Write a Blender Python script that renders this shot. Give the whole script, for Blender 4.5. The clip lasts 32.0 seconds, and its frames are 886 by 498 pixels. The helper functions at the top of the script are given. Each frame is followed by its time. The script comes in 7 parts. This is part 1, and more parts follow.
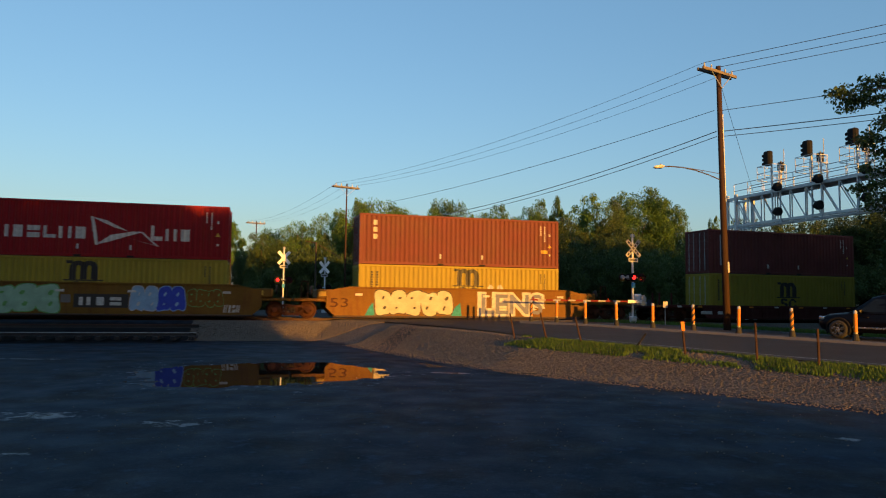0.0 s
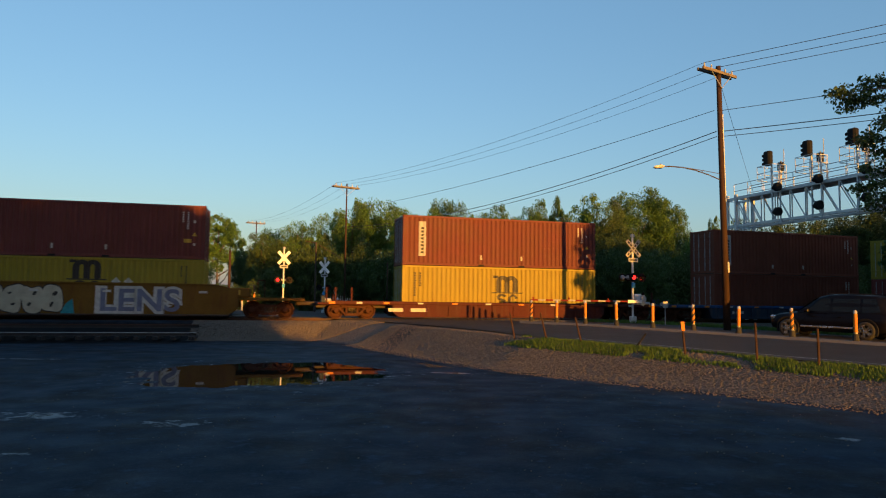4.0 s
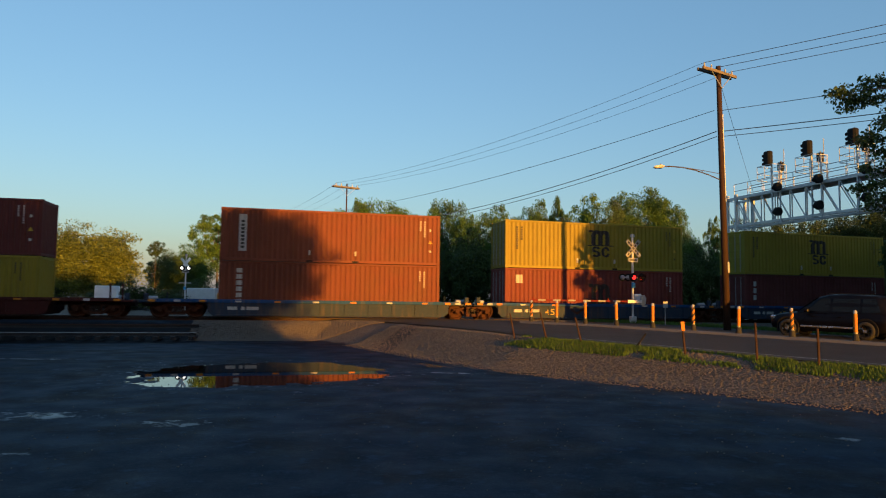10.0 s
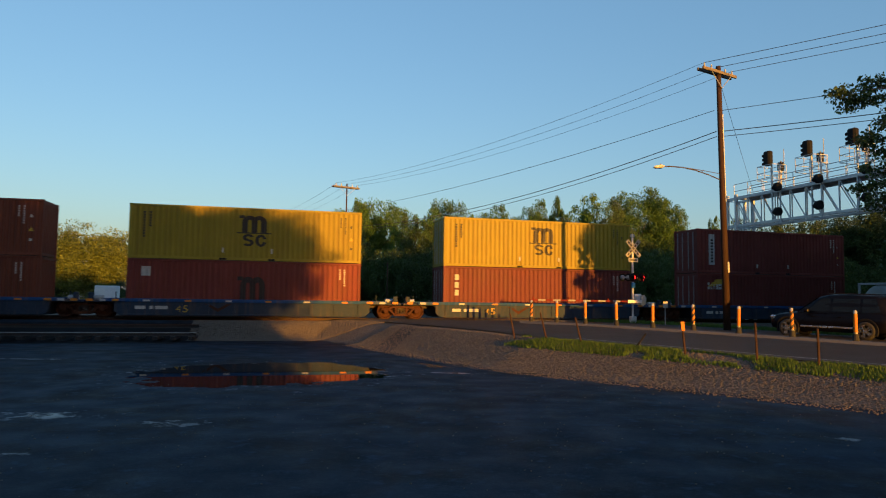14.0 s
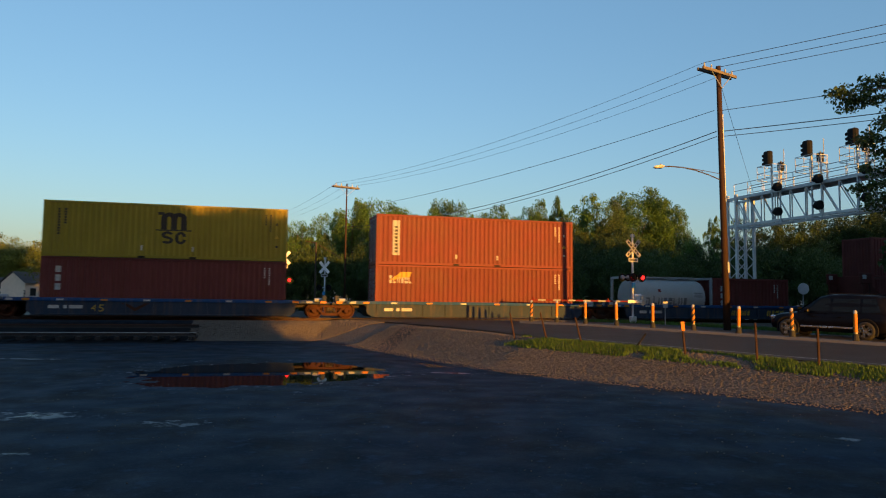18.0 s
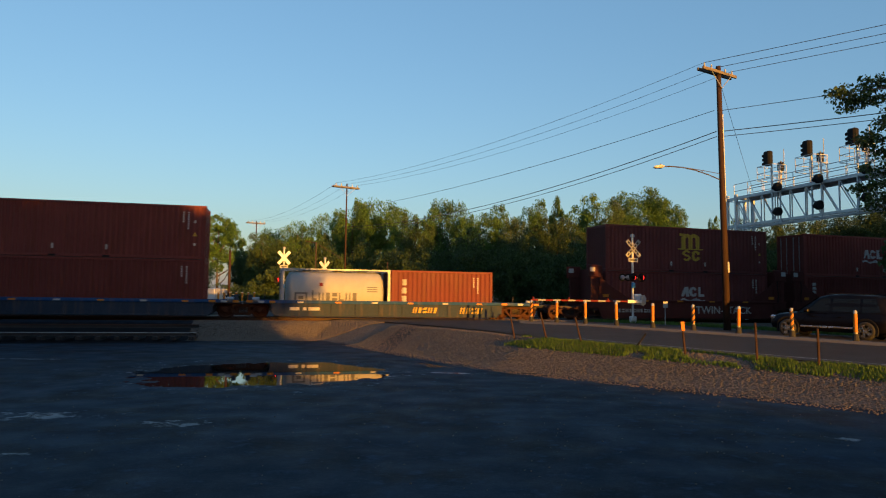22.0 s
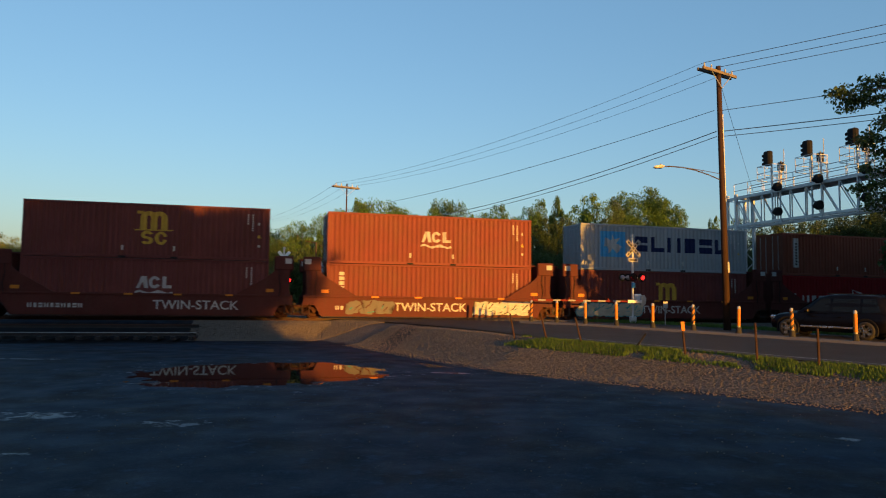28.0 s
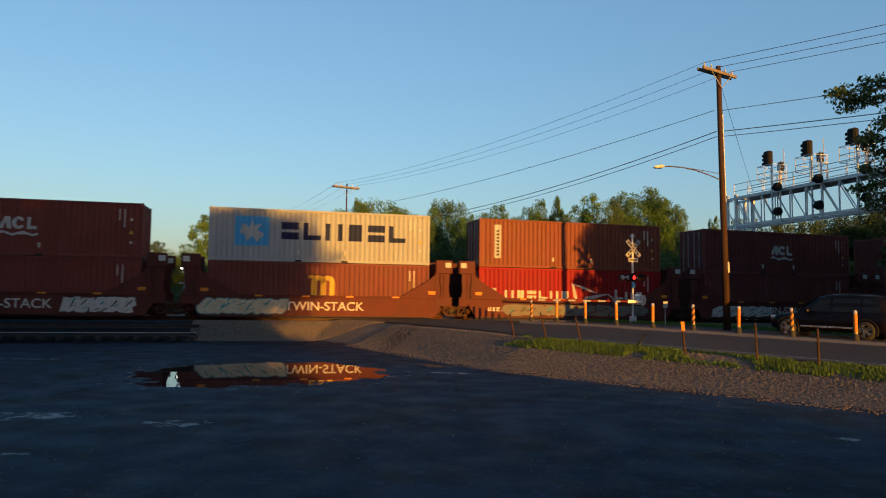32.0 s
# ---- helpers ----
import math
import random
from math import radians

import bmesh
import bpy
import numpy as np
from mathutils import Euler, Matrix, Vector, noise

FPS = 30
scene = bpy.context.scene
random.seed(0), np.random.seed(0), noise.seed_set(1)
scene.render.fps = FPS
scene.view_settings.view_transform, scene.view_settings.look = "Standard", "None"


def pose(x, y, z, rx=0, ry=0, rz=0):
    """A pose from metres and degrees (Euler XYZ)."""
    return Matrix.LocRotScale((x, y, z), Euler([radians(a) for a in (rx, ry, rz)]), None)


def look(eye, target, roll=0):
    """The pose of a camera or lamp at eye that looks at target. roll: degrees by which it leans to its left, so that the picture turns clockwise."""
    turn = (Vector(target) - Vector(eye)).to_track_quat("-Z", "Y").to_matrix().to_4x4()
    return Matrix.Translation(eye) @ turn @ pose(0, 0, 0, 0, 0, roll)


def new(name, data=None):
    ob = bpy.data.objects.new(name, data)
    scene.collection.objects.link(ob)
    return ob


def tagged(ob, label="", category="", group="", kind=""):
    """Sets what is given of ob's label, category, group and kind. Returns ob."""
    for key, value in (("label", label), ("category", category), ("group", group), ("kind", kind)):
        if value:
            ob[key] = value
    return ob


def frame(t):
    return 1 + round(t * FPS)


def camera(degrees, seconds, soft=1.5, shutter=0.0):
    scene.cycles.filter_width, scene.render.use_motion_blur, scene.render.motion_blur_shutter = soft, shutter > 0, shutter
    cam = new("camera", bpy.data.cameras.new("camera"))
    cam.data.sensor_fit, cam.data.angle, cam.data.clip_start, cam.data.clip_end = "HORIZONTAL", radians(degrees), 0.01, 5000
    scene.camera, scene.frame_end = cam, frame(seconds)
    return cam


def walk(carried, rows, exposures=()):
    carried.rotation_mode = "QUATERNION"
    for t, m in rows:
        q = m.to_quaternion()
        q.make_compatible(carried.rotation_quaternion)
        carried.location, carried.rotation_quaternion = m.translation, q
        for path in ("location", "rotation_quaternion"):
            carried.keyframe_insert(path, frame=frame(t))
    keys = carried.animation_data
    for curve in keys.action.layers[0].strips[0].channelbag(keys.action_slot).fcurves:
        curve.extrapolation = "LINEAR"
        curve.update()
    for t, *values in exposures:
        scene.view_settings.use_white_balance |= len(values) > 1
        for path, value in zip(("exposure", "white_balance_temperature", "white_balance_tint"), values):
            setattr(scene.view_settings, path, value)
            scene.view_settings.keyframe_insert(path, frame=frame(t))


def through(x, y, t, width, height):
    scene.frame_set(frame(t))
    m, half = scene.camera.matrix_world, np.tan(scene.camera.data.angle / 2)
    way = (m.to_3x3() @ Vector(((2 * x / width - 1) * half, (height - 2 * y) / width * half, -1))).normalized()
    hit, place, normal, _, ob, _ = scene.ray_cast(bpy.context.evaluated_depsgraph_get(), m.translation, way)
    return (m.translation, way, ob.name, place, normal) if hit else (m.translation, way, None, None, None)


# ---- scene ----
# ================= camera =================
CAM_Z = 2.1
FOV = 64.15
cam = camera(FOV, 32.0, soft=1.1, shutter=0.5)
EYE = pose(0, 0, CAM_Z, 90 + 4.145, 0, 0) @ pose(0, 0, 0, 0, 0, 0.734)
walk(cam, [(0.0, EYE), (32.0, EYE)], [(0.0, 1.86, 5940, 6), (32.0, 1.86, 5940, 6)])

# ================= light =================
SUN_EL, SUN_AZ = radians(2.9), radians(29.5)          # the sun stands low behind the camera, to the right
world = bpy.data.worlds.new("world")
scene.world = world
world.use_nodes = True
wn = world.node_tree.nodes
sky = wn.new("ShaderNodeTexSky")
sky.sky_type, sky.sun_disc = "NISHITA", False
sky.sun_elevation = radians(2.1)
sky.sun_rotation = math.pi - SUN_AZ
sky.air_density, sky.dust_density, sky.ozone_density, sky.altitude = 1.03, 2.47, 1.76, 825
# thin even haze over the clear sky
haze = wn.new("ShaderNodeMix")
haze.data_type = "RGBA"
haze.inputs[0].default_value, haze.inputs[7].default_value = 0.26, (0.56, 1.1, 1.83, 1)
world.node_tree.links.new(sky.outputs[0], haze.inputs[6])
world.node_tree.links.new(haze.outputs[2], wn["Background"].inputs[0])
wn["Background"].inputs[1].default_value = 0.12
sun_data = bpy.data.lights.new("sun", "SUN")
sun_data.energy, sun_data.angle, sun_data.color = 3.2, radians(0.55), (1.0, 0.40, 0.04)
sun = new("sun", sun_data)
SUN_WAY = Vector((-math.sin(SUN_AZ) * math.cos(SUN_EL), math.cos(SUN_AZ) * math.cos(SUN_EL), -math.sin(SUN_EL)))
sun.matrix_world = look((40, -60, 40), Vector((40, -60, 40)) + SUN_WAY)

# ================= materials =================
def mat(name, color, rough=0.7, metal=0.0, vary=0.25, scale=3.0, fine=40.0, bump=0.15, streak=0.0, dirt=None, dirt_amount=0.0,
        spec=0.5, rnd=0.0, emit=None, emit_strength=0.0, stretch=(1, 1, 1), dist=0.02):
    """Painted, earthy or metal surface: base colour with cloudy variation, grain, streaks of dirt and relief."""
    m = bpy.data.materials.new(name)
    m.use_nodes = True
    t, n, l = m.node_tree, m.node_tree.nodes, m.node_tree.links
    b = n["Principled BSDF"]
    tc = n.new("ShaderNodeTexCoord")
    mp = n.new("ShaderNodeMapping")
    mp.inputs["Scale"].default_value = stretch
    l.new(tc.outputs["Object"], mp.inputs[0])
    big = n.new("ShaderNodeTexNoise")
    big.inputs["Scale"].default_value, big.inputs["Detail"].default_value = scale, 6
    small = n.new("ShaderNodeTexNoise")
    small.inputs["Scale"].default_value, small.inputs["Detail"].default_value = fine, 4
    l.new(mp.outputs[0], big.inputs[0]), l.new(mp.outputs[0], small.inputs[0])
    both = n.new("ShaderNodeMath")
    both.operation = "ADD"
    l.new(big.outputs[0], both.inputs[0]), l.new(small.outputs[0], both.inputs[1])
    rng = n.new("ShaderNodeMapRange")
    rng.inputs[1].default_value, rng.inputs[2].default_value = 0.7, 1.3
    rng.inputs[3].default_value, rng.inputs[4].default_value = 1 - vary, 1 + vary
    l.new(both.outputs[0], rng.inputs[0])
    hsv = n.new("ShaderNodeHueSaturation")
    hsv.inputs["Color"].default_value = (*color, 1)
    if rnd:
        oi = n.new("ShaderNodeObjectInfo")
        r2 = n.new("ShaderNodeMapRange")
        r2.inputs[3].default_value, r2.inputs[4].default_value = 1 - rnd, 1 + rnd
        l.new(oi.outputs["Random"], r2.inputs[0])
        mul = n.new("ShaderNodeMath")
        mul.operation = "MULTIPLY"
        l.new(rng.outputs[0], mul.inputs[0]), l.new(r2.outputs[0], mul.inputs[1])
        l.new(mul.outputs[0], hsv.inputs["Value"])
    else:
        l.new(rng.outputs[0], hsv.inputs["Value"])
    col = hsv.outputs[0]
    if dirt:
        mp2 = n.new("ShaderNodeMapping")
        mp2.inputs["Scale"].default_value = (1.0, 1.0, 0.12 if streak else 1.0)
        l.new(tc.outputs["Object"], mp2.inputs[0])
        dn = n.new("ShaderNodeTexNoise")
        dn.inputs["Scale"].default_value, dn.inputs["Detail"].default_value = (5.0 if streak else scale * 0.6), 8
        l.new(mp2.outputs[0], dn.inputs[0])
        dr = n.new("ShaderNodeMapRange")
        dr.inputs[1].default_value, dr.inputs[2].default_value = 0.5, 0.78
        dr.inputs[3].default_value, dr.inputs[4].default_value = 0.0, dirt_amount
        l.new(dn.outputs[0], dr.inputs[0])
        mx = n.new("ShaderNodeMix")
        mx.data_type = "RGBA"
        l.new(dr.outputs[0], mx.inputs[0]), l.new(col, mx.inputs[6])
        mx.inputs[7].default_value = (*dirt, 1)
        col = mx.outputs[2]
    l.new(col, b.inputs["Base Color"])
    rr = n.new("ShaderNodeMapRange")
    rr.inputs[1].default_value, rr.inputs[2].default_value = 0.3, 0.7
    rr.inputs[3].default_value, rr.inputs[4].default_value = max(0.02, rough - 0.12), min(1, rough + 0.12)
    l.new(big.outputs[0], rr.inputs[0]), l.new(rr.outputs[0], b.inputs["Roughness"])
    b.inputs["Metallic"].default_value = metal
    b.inputs["Specular IOR Level"].default_value = spec
    if bump:
        bp = n.new("ShaderNodeBump")
        bp.inputs["Strength"].default_value, bp.inputs["Distance"].default_value = bump, dist
        l.new(both.outputs[0], bp.inputs["Height"]), l.new(bp.outputs[0], b.inputs["Normal"])
    if emit:
        b.inputs["Emission Color"].default_value = (*emit, 1)
        b.inputs["Emission Strength"].default_value = emit_strength
    return m


def leaf_mat(name, dark, light, rough=0.55, through=0.25):
    m = bpy.data.materials.new(name)
    m.use_nodes = True
    n, l = m.node_tree.nodes, m.node_tree.links
    b = n["Principled BSDF"]
    g = n.new("ShaderNodeNewGeometry")
    oi = n.new("ShaderNodeObjectInfo")
    tc = n.new("ShaderNodeTexCoord")
    no = n.new("ShaderNodeTexNoise")
    no.inputs["Scale"].default_value = 0.7
    l.new(tc.outputs["Object"], no.inputs[0])
    a = n.new("ShaderNodeMath")
    a.operation = "MULTIPLY_ADD"
    l.new(g.outputs["Random Per Island"], a.inputs[0])
    a.inputs[1].default_value = 0.45
    l.new(no.outputs[0], a.inputs[2])
    c = n.new("ShaderNodeMath")
    c.operation = "MULTIPLY_ADD"
    l.new(oi.outputs["Random"], c.inputs[0])
    c.inputs[1].default_value = 0.4
    l.new(a.outputs[0], c.inputs[2])
    ramp = n.new("ShaderNodeValToRGB")
    ramp.color_ramp.elements[0].position, ramp.color_ramp.elements[0].color = 0.45, (*dark, 1)
    ramp.color_ramp.elements[1].position, ramp.color_ramp.elements[1].color = 1.0, (*light, 1)
    l.new(c.outputs[0], ramp.inputs[0])
    l.new(ramp.outputs[0], b.inputs["Base Color"])
    b.inputs["Roughness"].default_value = rough
    b.inputs["Specular IOR Level"].default_value = 0.25
    tr = n.new("ShaderNodeBsdfTranslucent")
    l.new(ramp.outputs[0], tr.inputs[0])
    mx = n.new("ShaderNodeMixShader")
    mx.inputs[0].default_value = through
    l.new(b.outputs[0], mx.inputs[1]), l.new(tr.outputs[0], mx.inputs[2])
    l.new(mx.outputs[0], n["Material Output"].inputs[0])
    return m


RUST = (0.09, 0.035, 0.015)
M = {}
M["red_brown"] = mat("red_brown_paint", (0.112, 0.037, 0.034), 0.5, 0, 0.2, 0.7, 30, 0.05, 1, RUST, 0.55, rnd=0.18, spec=0.05)
M["brick_red"] = mat("brick_red_paint", (0.14, 0.04, 0.034), 0.5, 0, 0.18, 0.7, 30, 0.05, 1, RUST, 0.5, rnd=0.1, spec=0.05)
M["orange"] = mat("orange_brown_paint", (0.14, 0.047, 0.03), 0.5, 0, 0.18, 0.7, 30, 0.05, 1, RUST, 0.5, rnd=0.1, spec=0.05)
M["scarlet"] = mat("scarlet_paint", (0.185, 0.013, 0.016), 0.55, 0, 0.12, 0.7, 30, 0.04, 1, RUST, 0.3, spec=0.05)
M["mustard"] = mat("mustard_yellow_paint", (0.24, 0.195, 0.029), 0.5, 0, 0.12, 0.7, 30, 0.04, 1, (0.16, 0.09, 0.03), 0.4, rnd=0.08, spec=0.05)
M["pale"] = mat("pale_grey_paint", (0.25, 0.275, 0.295), 0.5, 0, 0.1, 0.7, 30, 0.04, 1, (0.2, 0.15, 0.1), 0.35, spec=0.05)
M["tank_white"] = mat("tank_white_paint", (0.34, 0.34, 0.33), 0.6, 0, 0.08, 0.9, 30, 0.02, 1, (0.3, 0.26, 0.2), 0.3, spec=0.12)
M["car_yellow"] = mat("railcar_yellow_paint", (0.125, 0.066, 0.014), 0.65, 0, 0.25, 0.8, 25, 0.08, 1, RUST, 0.75, spec=0.05)
M["car_red"] = mat("railcar_red_paint", (0.052, 0.016, 0.014), 0.65, 0, 0.25, 0.8, 25, 0.08, 1, (0.07, 0.04, 0.03), 0.7, spec=0.06)
M["car_blue"] = mat("railcar_blue_paint", (0.018, 0.055, 0.15), 0.65, 0, 0.2, 0.8, 25, 0.06, 1, (0.12, 0.1, 0.08), 0.6, spec=0.09)
M["car_grey"] = mat("railcar_grey_blue_paint", (0.026, 0.038, 0.06), 0.65, 0, 0.25, 0.8, 25, 0.06, 1, (0.1, 0.07, 0.05), 0.7, spec=0.09)
M["car_brown"] = mat("railcar_brown_paint", (0.075, 0.024, 0.02), 0.65, 0, 0.25, 0.8, 25, 0.08, 1, (0.07, 0.035, 0.025), 0.7, spec=0.06)
M["steel_dark"] = mat("dark_steel", (0.055, 0.045, 0.04), 0.7, 0.3, 0.3, 3, 40, 0.15, 0, RUST, 0.6, spec=0.15)
M["wheel_rust"] = mat("rusty_wheel_steel", (0.055, 0.024, 0.015), 0.75, 0.3, 0.35, 4, 50, 0.2, spec=0.1)
M["rail_side"] = mat("rusty_rail", (0.06, 0.03, 0.02), 0.8, 0.4, 0.3, 4, 40, 0.2)
M["rail_top"] = mat("dull_rail_head", (0.055, 0.034, 0.026), 0.75, 0.3, 0.1, 4, 40, 0.02)
M["tie"] = mat("creosoted_wood", (0.022, 0.018, 0.016), 0.9, 0, 0.35, 3, 40, 0.4, stretch=(1, 6, 1))
M["white"] = mat("white_paint", (0.36, 0.36, 0.355), 0.75, 0, 0.08, 2, 30, 0.03, rnd=0.05, spec=0.15)
M["pale_mark"] = mat("faded_white_marking", (0.4, 0.39, 0.36), 0.85, 0, 0.25, 6, 30, 0.0, spec=0.06)
M["black_mark"] = mat("black_marking", (0.022, 0.020, 0.018), 0.55, 0, 0.3, 6, 30, 0.0, spec=0.3)
M["yellow_mark"] = mat("yellow_marking", (0.42, 0.28, 0.045), 0.85, 0, 0.15, 6, 30, 0.0, spec=0.06)
M["blue_mark"] = mat("sky_blue_marking", (0.06, 0.27, 0.52), 0.5, 0, 0.15, 6, 30, 0.0, spec=0.12)
M["navy_mark"] = mat("navy_marking", (0.012, 0.018, 0.06), 0.6, 0, 0.2, 6, 30, 0.0, spec=0.08)
M["teal_mark"] = mat("teal_marking", (0.04, 0.2, 0.23), 0.85, 0, 0.3, 6, 30, 0.0, spec=0.06)
M["green_mark"] = mat("green_marking", (0.12, 0.26, 0.08), 0.85, 0, 0.3, 6, 30, 0.0, spec=0.06)
M["red_mark"] = mat("red_marking", (0.15, 0.024, 0.018), 0.85, 0, 0.15, 6, 30, 0.0, spec=0.06)
M["grey_mark"] = mat("faded_grey_marking", (0.13, 0.13, 0.135), 0.85, 0, 0.2, 6, 30, 0.0, spec=0.06)
M["orange_mark"] = mat("amber_reflector", (0.46, 0.17, 0.018), 0.7, 0, 0.1, 6, 30, 0.0, spec=0.15)
M["sign_white"] = mat("weathered_sign_white", (0.27, 0.27, 0.265), 0.8, 0, 0.15, 3, 40, 0.02, spec=0.1)
M["clean_white"] = mat("clean_sign_white", (0.75, 0.75, 0.75), 0.7, 0, 0.1, 3, 40, 0.02, spec=0.15)
M["arm_wood"] = mat("grey_weathered_wood", (0.15, 0.13, 0.11), 0.85, 0, 0.3, 3, 40, 0.3, stretch=(0.3, 3, 3), spec=0.1)
M["lens_blue"] = mat("faded_blue_spray", (0.125, 0.135, 0.20), 0.7, 0, 0.3, 3, 30, 0.0, spec=0.2)
M["cream_mark"] = mat("cream_spray_paint", (0.36, 0.33, 0.25), 0.7, 0, 0.2, 3, 30, 0.0, spec=0.2)
M["mint_mark"] = mat("pale_mint_spray_paint", (0.22, 0.34, 0.24), 0.7, 0, 0.2, 3, 30, 0.0, spec=0.2)
M["royal_mark"] = mat("royal_blue_spray_paint", (0.03, 0.05, 0.33), 0.7, 0, 0.2, 3, 30, 0.0, spec=0.2)
M["ice_mark"] = mat("light_blue_spray_paint", (0.19, 0.3, 0.43), 0.7, 0, 0.2, 3, 30, 0.0, spec=0.2)
M["pole_wood"] = mat("weathered_pole_wood", (0.042, 0.025, 0.018), 0.85, 0, 0.35, 2, 30, 0.35, stretch=(3, 3, 0.25), spec=0.1)
M["galv"] = mat("galvanised_steel", (0.32, 0.33, 0.34), 0.55, 0.4, 0.12, 3, 40, 0.05, spec=0.2)
M["silver"] = mat("silver_paint", (0.52, 0.53, 0.54), 0.5, 0.2, 0.12, 3, 40, 0.05)
M["black"] = mat("black_paint", (0.012, 0.012, 0.013), 0.7, 0, 0.3, 3, 40, 0.05, spec=0.1)
M["rubber"] = mat("black_rubber", (0.018, 0.018, 0.018), 0.85, 0, 0.3, 8, 60, 0.2)
M["wire"] = mat("wire_insulation", (0.02, 0.02, 0.022), 0.6, 0, 0.1, 3, 40, 0)
M["lamp_red"] = mat("glowing_red_lens", (0.2, 0.004, 0.004), 0.6, 0, 0.05, 3, 40, 0, emit=(1.0, 0.02, 0.015), emit_strength=0.8, spec=0.1)
M["lamp_white"] = mat("glowing_white_lamp", (0.8, 0.8, 0.75), 0.3, 0, 0.05, 3, 40, 0, emit=(1.0, 0.9, 0.75), emit_strength=1.0)
M["car_paint"] = mat("navy_black_car_paint", (0.003, 0.003, 0.006), 0.38, 0.0, 0.1, 3, 60, 0, spec=0.12)
M["glass_dark"] = mat("tinted_car_glass", (0.012, 0.016, 0.02), 0.1, 0.0, 0.05, 3, 60, 0, spec=0.4)
M["chrome"] = mat("alloy_wheel_metal", (0.66, 0.672, 0.696), 0.25, 0.9, 0.05, 3, 60, 0)
M["concrete"] = mat("weathered_concrete", (0.105, 0.1, 0.092), 0.85, 0, 0.2, 2, 40, 0.25, 0, (0.12, 0.1, 0.08), 0.5)
M["asphalt"] = mat("worn_asphalt", (0.075, 0.069, 0.063), 0.85, 0, 0.18, 0.8, 70, 0.4, 0, (0.06, 0.055, 0.05), 0.5, dist=0.01)
M["bark"] = mat("tree_bark", (0.06, 0.045, 0.03), 0.9, 0, 0.35, 3, 30, 0.5, stretch=(3, 3, 0.5))
# copies of one foliage: gold has low sun in its colour, dark has shade
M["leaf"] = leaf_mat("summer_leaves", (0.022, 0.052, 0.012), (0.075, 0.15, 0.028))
M["leaf_gold"] = leaf_mat("sunlit_leaves", (0.038, 0.06, 0.013), (0.14, 0.175, 0.034))
M["leaf_dark"] = leaf_mat("shaded_leaves", (0.016, 0.033, 0.011), (0.052, 0.086, 0.022))
M["grass"] = leaf_mat("roadside_grass", (0.03, 0.062, 0.012), (0.09, 0.155, 0.026), 0.7, 0.25)
M["siding"] = mat("pale_house_siding", (0.55, 0.48, 0.4), 0.85, 0, 0.1, 2, 30, 0.1, spec=0.1)
M["shingle"] = mat("grey_roof_shingles", (0.12, 0.11, 0.11), 0.9, 0, 0.25, 2, 30, 0.3)
M["ballast"] = mat("ballast_stone", (0.08, 0.067, 0.053), 0.9, 0, 0.35, 5, 40, 0.3, rnd=0.3)
M["stone"] = mat("crushed_stone", (0.165, 0.142, 0.116), 0.9, 0, 0.3, 5, 40, 0.3, rnd=0.3)


